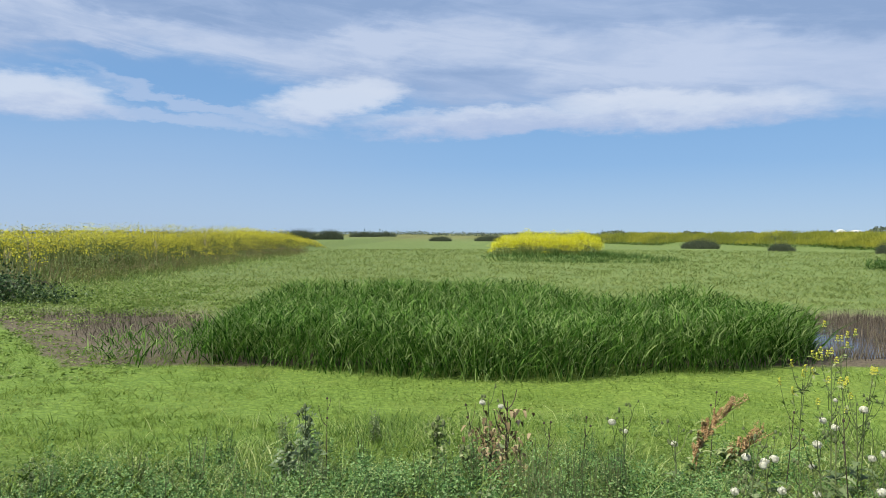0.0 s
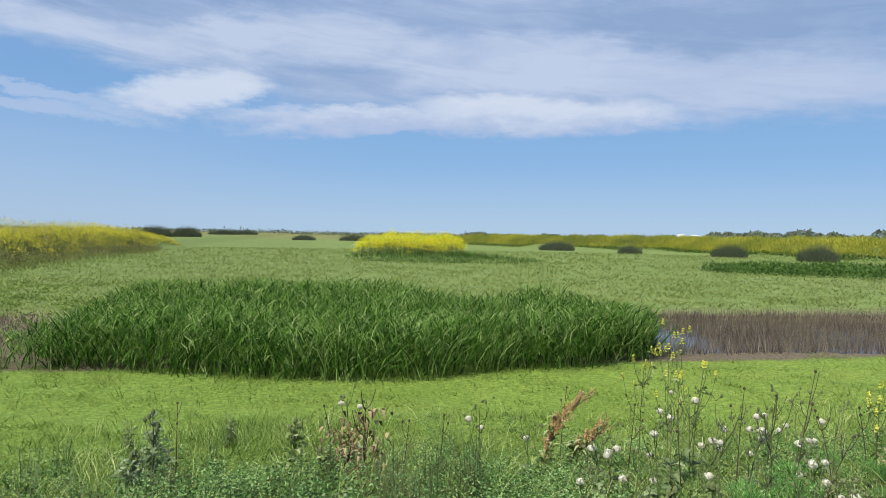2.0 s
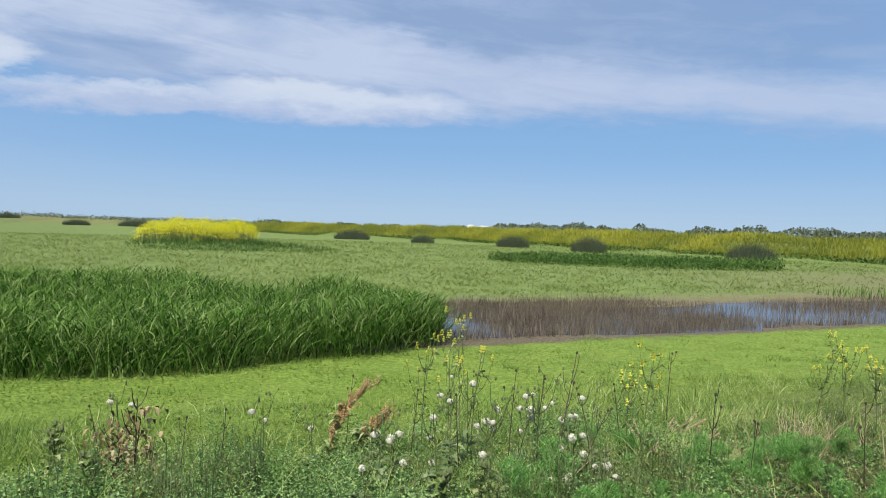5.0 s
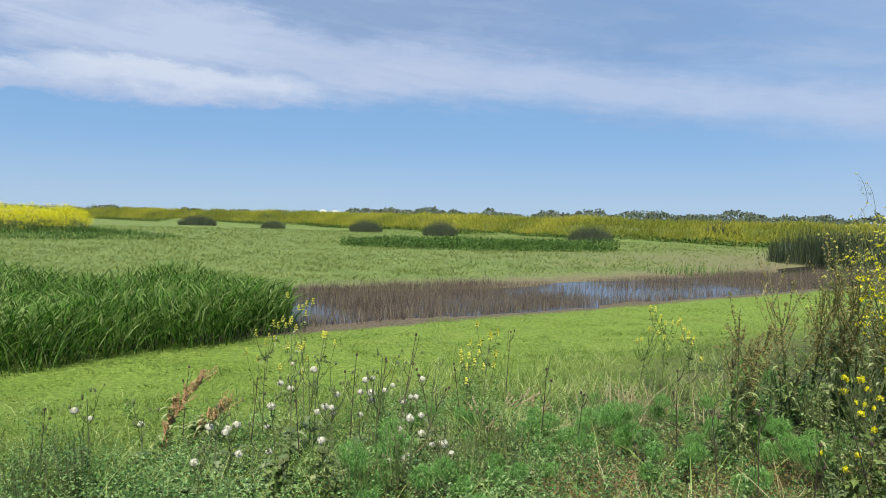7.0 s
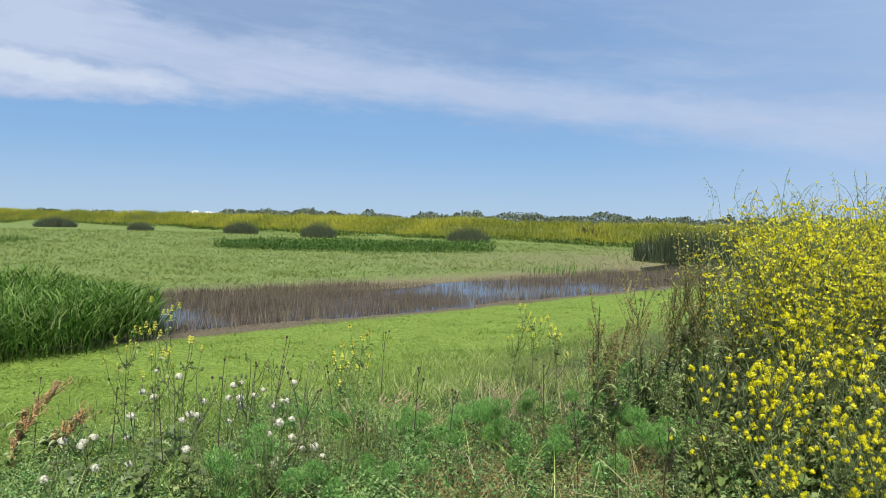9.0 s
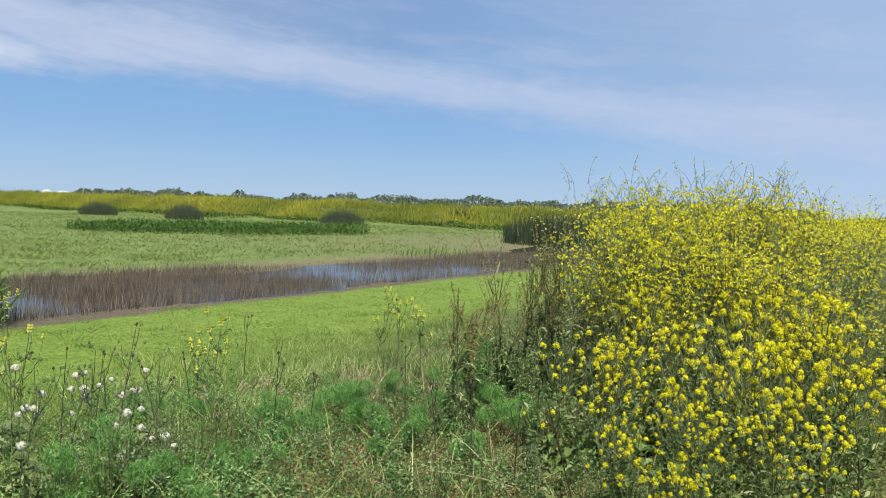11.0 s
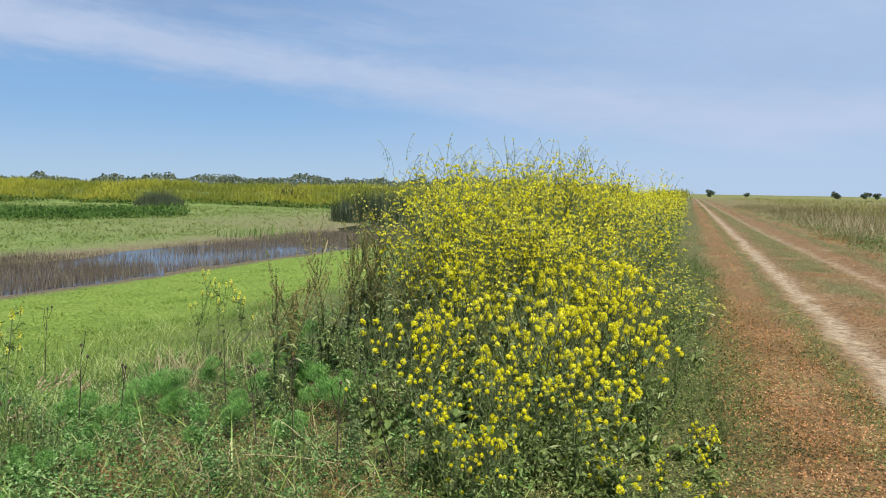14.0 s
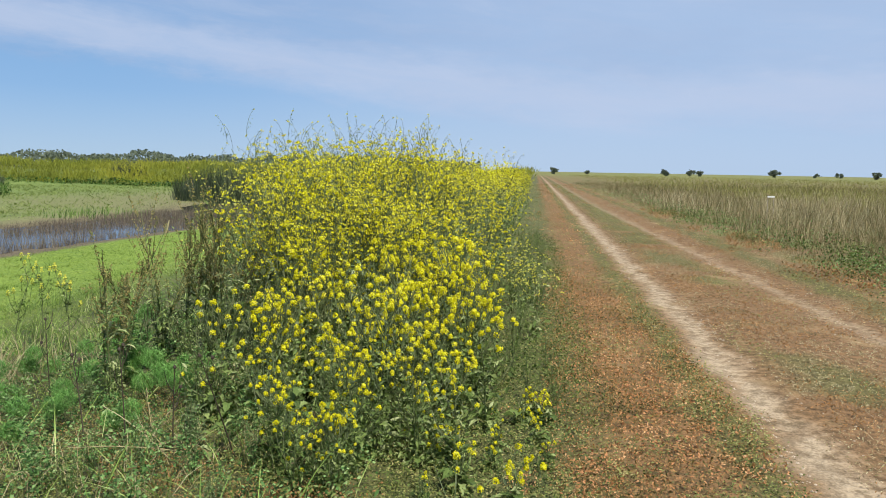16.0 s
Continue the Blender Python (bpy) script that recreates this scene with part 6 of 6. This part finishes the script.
def make_tufts():
    """Dry grass tufts, foxtails and bare stalks."""
    rs = np.random.RandomState(660)
    for i, (azi, d, h, n) in enumerate([(51.8, 6.7, 0.42, 50), (52.8, 6.5, 0.5, 60), (53.8, 6.7, 0.48, 60), (55.0, 7.0, 0.4, 50), (44.4, 5.9, 0.28, 40), (47.6, 6.2, 0.28, 40), (58.8, 6.6, 0.34, 40), (5.6, 6.2, 0.3, 30)]):
        b = Build(670 + i)
        p = np.stack([b.rs.normal(0, 0.11, n), b.rs.normal(0, 0.11, n), 0 * np.arange(n)], -1)
        b.blades(p, b.rs.uniform(0.4, 1.1, n) * h, 0.007, 0.4, 0.35, 3)
        plant_at("dry_tuft", "dry straw-coloured grass tuft among green weeds", "grass tuft", "dry tufts", (b.mesh("foliage", M_STRAW),), ("foliage",), *spot(azi, d), 1.0, 0)
    for i, (azi, d, h) in enumerate([(42.2, 6.0, 0.38), (43.4, 6.1, 0.42), (44.8, 6.2, 0.45), (46.0, 6.0, 0.4), (43.0, 5.6, 0.3), (-29, 4.9, 0.4), (-27, 5.1, 0.42), (-25, 5.0, 0.4), (-30.5, 5.4, 0.42), (-22.5, 5.5, 0.38), (-19, 5.6, 0.36), (-30.2, 4.7, 0.4), (-28.2, 4.6, 0.36), (-26.4, 4.8, 0.42), (-24.4, 4.7, 0.36), (-27.6, 5.5, 0.44), (-23.6, 5.2, 0.4), (-21.2, 4.9, 0.34), (-29.6, 5.0, 0.4)]):
        st, hd = Build(690 + 2 * i), Build(691 + 2 * i)
        for j in range(4):
            a, bend = st.rs.uniform(0, 6.283), st.rs.uniform(0.2, 0.6)
            t = np.linspace(0, 1, 6)
            line = np.stack([math.cos(a) * bend * h * t ** 2, math.sin(a) * bend * h * t ** 2, h * (t - 0.15 * t ** 3)], -1)
            st.tubes(line[None, :5], np.linspace(0.0022, 0.0012, 5)[None], 3)
            c = line[4] + (line[5] - line[4]) * np.linspace(0, 1.1, 22)[:, None]
            hd.heads(c, 0.007, 5, 0.014, 1, -1)
        ob = plant_at("foxtail_grass", "foxtail grass with pale bristly ears", "grass tuft", "foxtails", (), (), *spot(azi, d), 1.0, 0)
        part("stem", st, M_GRASS, ob), part("ear", hd, M_STRAW if i < 5 else M_GRASS, ob, "pale bristly ears")
    # bare dark stalks with a seed head
    for i, (azi, d, h, tx, ty) in enumerate([(36.0, 5.3, 0.95, 0.12, 0.0), (49.6, 5.5, 0.5, 0.1, 0.05), (-8.9, 6.5, 0.62, 0.02, 0.0), (43.6, 8.0, 0.75, 0.02, 0), (38.6, 5.7, 0.62, -0.05, 0), (59.9, 4.6, 0.6, 0, 0), (66.0, 4.4, 0.55, 0.02, 0),
                                             (19.8, 6.8, 0.7, 0.03, 0), (10.6, 6.4, 0.5, 0.1, 0), (2.6, 6.1, 0.62, -0.05, 0), (7.8, 5.9, 0.5, 0.1, 0), (34.2, 5.9, 0.72, 0.15, 0.05), (32.4, 5.5, 0.8, 0.02, 0), (37.8, 5.2, 0.6, 0.2, 0), (40.6, 6.4, 0.62, -0.1, 0), (46.8, 5.6, 0.66, 0.12, 0), (56.6, 5.9, 0.6, -0.06, 0), (62.6, 4.6, 0.62, 0.04, 0.05), (70.6, 4.3, 0.7, -0.35, 0.1), (24.8, 6.1, 0.6, 0.1, 0), (28.8, 5.4, 0.66, -0.1, 0)]):
        st, main, tips, br = grow(720 + 3 * i, h, 3, 0.9, 0.2, 0.5, 0.005)
        ob = plant_at("bare_stalk", "thin dark dead weed stalk with a dry seed head", "stalk", "bare stalks", (), (), *spot(azi, d), 1.0, 0.0)
        ob.rotation_euler = (-ty, tx, 0)
        stalk = part("stem", st, M_DARKSTEM, ob)
        for p in tips[:2]:
            h = part("seed_head", SEED, None, stalk, "dark dried seed head")
            h.location, h.scale = p, (1.0, 1.0, 0.8)
    # fallen pale straws
    for i, (azi, d, ln, turn, up) in enumerate([(44.6, 4.6, 0.55, 2.4, 0.5), (46.2, 4.3, 0.5, 2.2, 0.45), (64.0, 4.9, 0.75, 0.6, 0.3), (66.0, 4.4, 0.45, 1.5, 0.9), (69.0, 4.4, 0.8, 2.6, 0.5), (36.0, 5.0, 0.5, 0.4, 0.5), (51.5, 7.0, 0.6, 0.8, 0.6)]):
        st = Build(760 + i)
        t = np.linspace(0, 1, 5)
        line = np.stack([math.cos(turn) * ln * t, math.sin(turn) * ln * t, ln * up * (t - 0.3 * t * t)], -1)
        st.tubes(line[None], np.linspace(0.004, 0.002, 5)[None], 4)
        plant_at("dry_straw", "pale dead stem leaning over the weeds", "stalk", "pale dead stems", (st.mesh("stem", M_STRAW),), ("stem",), *spot(azi, d), 1.0, 0)


make_tufts()


def make_special_weeds():
    # grey-green thistle and dark upright weeds
    for i, (azi, d, h, n) in enumerate([(-10.4, 6.3, 0.58, 34), (-0.4, 6.3, 0.5, 22), (-11.8, 6.0, 0.32, 20), (2.0, 5.4, 0.34, 16), (31.0, 4.4, 0.36, 22), (28.0, 4.3, 0.34, 20)]):
        st, main, tips, br = grow(800 + 4 * i, h, 5, 0.9, 0.2, 0.4, 0.008)
        lf = Build(801 + 4 * i)
        for j in range(n):
            t = lf.rs.uniform(0.0, 0.95)
            lobed(lf, np.array([0, 0, t * h]), lf.rs.uniform(0, 6.283), lf.rs.uniform(0.13, 0.26) * (1.15 - 0.7 * t), 0.075, 0.3, 5, 0.7, 0.35)
        ob = plant_at("thistle", "grey-green thistle with lobed spiny leaves", "thistle", "thistles", (), (), *spot(azi, d), 1.0, i)
        u = lf.rs.uniform(0.05, 1, 130)
        lf.leaves(np.stack([lf.rs.normal(0, 0.05, 130), lf.rs.normal(0, 0.05, 130), u * h], -1), 0.075 * (1.3 - 0.8 * u), 0.8, 0.35)
        stalk = part("stem", st, M_STEM, ob)
        part("foliage", lf, M_SILVER if i in (0, 2) else M_MLEAF, ob)
        for p in tips:
            h = part("bud", BUD, None, stalk, "dark bristly bud")
            h.location, h.scale = p, (1.7,) * 3
    # withered plants with brown leaves
    for i, (azi, d, h) in enumerate([(4.9, 5.6, 0.66), (3.4, 5.8, 0.48)]):
        st, main, tips, br = grow(830 + 3 * i, h, 10, 0.7, 0.28, 0.2, 0.008)
        lf = Build(831 + 3 * i)
        for j in range(120):
            t = lf.rs.uniform(0.05, 1.0)
            lobed(lf, np.array([lf.rs.normal(0, 0.085), lf.rs.normal(0, 0.085), t * 0.92 * h]), lf.rs.uniform(0, 6.283), lf.rs.uniform(0.03, 0.08), 0.036, 0.9, 3, 0.2)
        ob = plant_at("withered_weed", "withered weed with curled brown leaves", "weed", "withered weeds", (), (), *spot(azi, d), 1.0, 1.0 + i)
        part("stem", st, M_DARKSTEM, ob), part("foliage", lf, M_DEADLEAF, ob)
    # sparse yellow-flowered plants on the slope
    for i, (azi, d, s) in enumerate([(25.6, 6.4, 1.0), (27.6, 6.6, 1.15), (29.4, 6.4, 1.0), (28.4, 7.2, 1.25), (42.2, 6.0, 0.95), (41.0, 6.3, 0.75), (53.4, 8.0, 0.85), (55.0, 8.2, 0.8), (57.0, 7.4, 0.8)]):
        thin_mustard(azi, d, s * 0.9, 860 + 4 * i)
    # a silvery thistle that shows in the middle of the yellow thicket
    for i, (azi, d, h) in enumerate([(78.0, 5.9, 0.92), (79.4, 6.0, 0.8)]):
        st, main, tips, br = grow(880 + 3 * i, h, 6, 0.8, 0.25, 0.3, 0.009)
        lf = Build(881 + 3 * i)
        for j in range(46):
            t = lf.rs.uniform(0.3, 1.0)
            lobed(lf, np.array([0, 0, t * h]), lf.rs.uniform(0, 6.283), lf.rs.uniform(0.1, 0.2), 0.06, 0.3, 4, 0.8)
        ob = plant_at("silver_thistle", "pale silvery-leaved thistle among the yellow mustard", "thistle", "silvery thistles", (), (), *spot(azi, d), 1.0, i)
        part("stem", st, M_STEM, ob), part("foliage", lf, M_SILVER, ob)
    # pale sparse plants at the marsh side of the thicket
    pale = [mustard(900 + 5 * i, 1.75, 6, 0.7, 6, M_PALEYELLOW, 0.9, twigs=2) for i in range(2)]
    for i, (azi, d, s) in enumerate([(66.4, 8.0, 0.9), (67.4, 7.6, 0.98), (68.4, 8.2, 1.02), (69.3, 7.4, 1.0), (70.4, 7.0, 0.98)]):
        plant_at("wild_radish", "tall wild radish with small pale yellow flowers", "weed", "pale flowered weeds", pale[i % 2], ("stem", "foliage", "bloom"), *spot(azi, d), s, i * 1.7)
    # small yellow plants at the roadside
    small = [mustard(920 + 5 * i, 0.3, 18, 0.7, 0, twigs=1, single=True) for i in range(2)]
    heads = flower_kinds(915, 44, 0.95)
    rs = np.random.RandomState(930)
    for i in range(18):
        x, y = spot(rs.uniform(84, 94), rs.uniform(3.6, 5.0))
        flowering("small_mustard", "small yellow-flowered mustard at the edge of the track", "small mustard", small[i % 2], heads, x, y, rs.uniform(0.4, 0.75), i, 0.1, rs, 0.26)
    # broad leaves at the foot of the thicket
    for i in range(10):
        azi, d = rs.uniform(68, 80), rs.uniform(3.75, 4.4)
        lf = Build(940 + i)
        for j in range(6):
            lobed(lf, np.array([0, 0, rs.uniform(0.05, 0.38)]), rs.uniform(0, 6.283), rs.uniform(0.07, 0.14), rs.uniform(0.045, 0.075), 0.35, 4, 0.8, 0.6)
        plant_at("broad_leaf_weed", "broad dark green leaves at the foot of the mustard", "weed", "broad-leaved weeds", (lf.mesh("foliage", M_MLEAF),), ("foliage",), *spot(azi, d), 1.0, 0)
    lf = Build(960)
    for j in range(5):
        lobed(lf, np.array([0, 0, 0.12 + 0.02 * j]), j * 1.3, 0.1, 0.08, 0.9, 3, 0.5, 0.85)
    plant_at("dead_leaf", "curled reddish brown dead leaf among weeds", "leaf", "", (lf.mesh("blade", M_DEADLEAF),), ("blade",), *spot(75.8, 3.95), 0.75, 0)


def thin_mustard(azi, d, height, seed):
    """A sparse plant: few bare branches with small yellow clusters at their ends."""
    st, main, tips, br = grow(seed, height, 7, 0.8, 0.3, 0.35, 0.005, 0.1)
    lf = Build(seed + 2)
    p = br.reshape(-1, 3)
    lf.leaves(np.repeat(p, 3, 0), lf.rs.uniform(0.02, 0.06, len(p) * 3), 0.6, 0.35)
    ob = plant_at("yellow_weed", "thin weed with small pale yellow flower clusters", "weed", "thin yellow weeds", (), (), *spot(azi, d), 1.0, seed)
    stalk = part("stem", st, M_STEM, ob)
    tagged(part("foliage", lf, M_MLEAF, ob), kind="stuff")
    for p in tips:
        fl = Build(seed + 1)
        fl.heads(p + np.array([[0, 0, 0.0], [0, 0, 0.022], [0, 0, 0.042]]), np.array([0.017, 0.015, 0.009]), 9, 0.016)
        part("flower_head", fl, M_PALEYELLOW, stalk, "pale yellow flower head")


make_special_weeds()


# ---- left bank: bramble and dead stalks ----
def make_left_bank():
    b = Build(980)
    rs = b.rs
    n = 4200
    p = np.stack([-14.8 + 2.2 * rs.normal(0, 0.6, n), 24.6 + rs.normal(0, 0.8, n), 0 * np.arange(n)], -1)
    dome = np.exp(-((p[:, 0] + 14.8) / 2.2) ** 2) * (0.55 + 0.7 * vnoise(p[:, 0], p[:, 1], 0.8, 979))
    p[:, 2] = land(p[:, 0], p[:, 1]) + 1.25 * dome * rs.uniform(0.05, 1, n)
    b.leaves(p, rs.uniform(0.07, 0.14, n), 0.6, 0.7)
    st = Build(981)
    a = rs.uniform(0, 6.283, 30)
    t = np.linspace(0, 1, 6)[None, :, None]
    foot = on_land(-14.6 + rs.normal(0, 0.8, 30), 24.6 + rs.normal(0, 0.5, 30))
    d = np.stack([np.cos(a), np.sin(a), 0 * a], -1)
    line = foot[:, None] + d[:, None] * 1.0 * t + np.array([0, 0, 1.4]) * (1.6 * t - 1.3 * t * t)
    st.tubes(line, 0.008, 3)
    ob = tagged(new("bramble_bush"), "dark green bramble thicket at the marsh edge", "bush")
    part("foliage", b, M_BRAMBLE, ob), part("stem", st, M_DARKSTEM, ob)
    for i, (azi, dd, h) in enumerate([(-28.9, 34, 2.2), (-21, 48, 1.9), (-30.4, 30, 1.6), (-17.6, 60, 1.9)]):
        st, main, tips, br = grow(985 + i, h, 9, 0.9, 0.25, 0.5, 0.018)
        x, y = spot(azi, dd)
        plant_at("dead_stalk", "tall branching dead stalk over the mustard", "stalk", "dead stalks", (st.mesh("stem", M_STRAW),), ("stem",), x, y, 1.0, i)
    x, y = scatter(20000, -18.5, -9.5, 19, 70, lambda x, y: smooth(x, -10.5, -15.5) * (0.2 + 0.8 * vnoise(x, y, 2.0, 990)))
    b = Build(991)
    b.blades(on_land(x, y), RS.uniform(0.15, 0.5, len(x)) * (0.6 + 0.8 * smooth(x, -13, -17)), 0.02, 0.6, 0.6, 2)
    x2, y2 = scatter(34000, -18.8, -13.8, 23, 80, lambda x, y: smooth(x, -13.8, -16.2) * smooth(vnoise(x, y, 2.0, 994), 0.35, 0.6))
    b2 = Build(995)
    b2.leaves(on_land(x2, y2, 0) + np.stack([0 * x2, 0 * x2, RS.uniform(0, 0.85, len(x2)) * (0.3 + 0.7 * vnoise(x2, y2, 1.1, 996))], -1), RS.uniform(0.06, 0.14, len(x2)), 0.7, 0.5)
    stuff("bank_weeds", b2.mesh("bank_weeds", M_HEDGE), "dark green leafy weeds at the foot of the mustard bank", "weeds")
    x2, y2 = scatter(16000, -19.5, -15.2, 23, 90, lambda x, y: smooth(x, -15.4, -17) * (0.3 + 0.7 * vnoise(x, y, 2.2, 992)))
    b2 = Build(993)
    b2.blades(on_land(x2, y2), RS.uniform(0.3, 0.85, len(x2)), 0.02, 0.25, 0.3, 2)
    stuff("bank_weeds", b2.mesh("bank_weeds", M_DRYFIELD), "olive and brown dry weeds on the bank side", "weeds")
    x, y = scatter(1500, -15, -5, 11.5, 20.8, lambda x, y: green_lobe(x, y) * (0.4 + 0.6 * vnoise(x, y, 0.7, 32)))
    b3 = Build(33)
    sprigs(b3, x, y, 9, 0.02, 0.12, 0.07, 1.6, 0.12, 0.7)
    stuff("low_clover", b3.mesh("low_clover", M_LAWN), "bright green leafy plants spreading over the mud", "weeds")
    x, y = scatter(5200, -17, -3, 18.8, 36, lambda x, y: smooth(x, -3, -7) * smooth(y, 36, 27) * smooth(vnoise(x, y, 1.1, 34) + 0.3 * vnoise(x, y, 0.3, 35), 0.5, 0.8))
    b3 = Build(36)
    sprigs(b3, x, y, 9, 0.08, 0.34, 0.085, 0.8, 0.5, 0.7)
    stuff("marsh_weeds", b3.mesh("marsh_weeds", M_LAWN), "leafy green bunches in the marsh below the mustard bank", "weeds")
    stuff("bank_grass", b.mesh("bank_grass", M_GRASS), "rough green grass at the foot of the mustard bank", "grass")


make_left_bank()


# ---- far and small things ----
def box(b, x0, y0, z0, x1, y1, z1):
    v = [(x, y, z) for z in (z0, z1) for y in (y0, y1) for x in (x0, x1)]
    b.add(v, [(0, 2, 3, 1), (4, 5, 7, 6), (0, 1, 5, 4), (2, 6, 7, 3), (0, 4, 6, 2), (1, 3, 7, 5)])
    return b


def make_far_things():
    # white-roofed sheds far behind the bank
    for azi, half, h in ((28.0, 2.6, 5.0), (28.9, 3.6, 4.6)):
        d = 500.0
        x, y = spot(azi, d)
        ob = tagged(new("white_shed"), "white shed with a low curved roof far beyond the bank", "shed", "white sheds")
        ob.matrix_world = pose(x, y, float(land(x, y)), 0, 0, -azi)
        part("wall", box(Build(), -half, -3, -0.2, half, 3, h * 0.7), M_WHITE, ob)
        r = Build()
        k = np.linspace(0, math.pi, 9)
        arch = np.stack([-np.cos(k) * half * 1.03, np.sin(k) * h * 0.35], -1)
        v = [(a, yy, h * 0.7 + c) for yy in (-3.1, 3.1) for a, c in arch]
        r.add(v, [(i, i + 1, i + 10, i + 9) for i in range(8)])
        r.add([(a, -3.1, h * 0.7 + c) for a, c in arch], None, [(0, i, i + 1) for i in range(1, 8)])
        part("roof", r, M_WHITE, ob, "white curved roof")
    # small white sign and leaning pale stakes in the field
    ob = tagged(new("field_sign"), "small white board on two stakes in the weedy field", "sign")
    x, y = spot(104.3, 30)
    ob.matrix_world = pose(x, y, float(land(x, y)), 0, 0, -104)
    for sx in (-0.1, 0.1):
        part("stake", box(Build(), sx - 0.012, -0.012, -0.1, sx + 0.012, 0.012, 0.78), M_WOOD, ob)
    part("board", box(Build(), -0.12, -0.03, 0.80, 0.12, -0.013, 0.86), M_WHITE, ob, "plain white board")
    for i, (azi, d, tilt) in enumerate([(103.1, 24, 8), (103.5, 24.4, -5), (104.0, 24.2, 4), (104.5, 24.6, 10), (102.6, 25, -9), (105.1, 24.1, -4)]):
        st = Build()
        t = np.linspace(0, 1, 4)
        st.tubes(np.stack([0 * t, 0 * t, -0.05 + t * 0.95], -1)[None], np.linspace(0.012, 0.006, 4)[None], 5)
        x, y = spot(azi, d)
        ob = tagged(new("pale_stalk"), "pale dry leaning stalk in the field", "stalk", "pale field stalks")
        ob.matrix_world = pose(x, y, float(land(x, y)), tilt, tilt * 0.6, 0)
        part("stem", st, M_STRAW, ob)
    # a pale stake at the near shore
    ob = tagged(new("shore_stake"), "short pale stake at the edge of the pond", "stake")
    x, y = 23.4, 13.1
    ob.matrix_world = pose(x, y, float(land(x, y)), 12, 8, 0)
    st = Build()
    t = np.linspace(0, 1, 4)
    st.tubes(np.stack([0 * t, 0 * t, -0.05 + t * 0.5], -1)[None], np.array([[0.03, 0.035, 0.03, 0.015]]), 6)
    part("stem", st, M_STRAW, ob)


make_far_things()
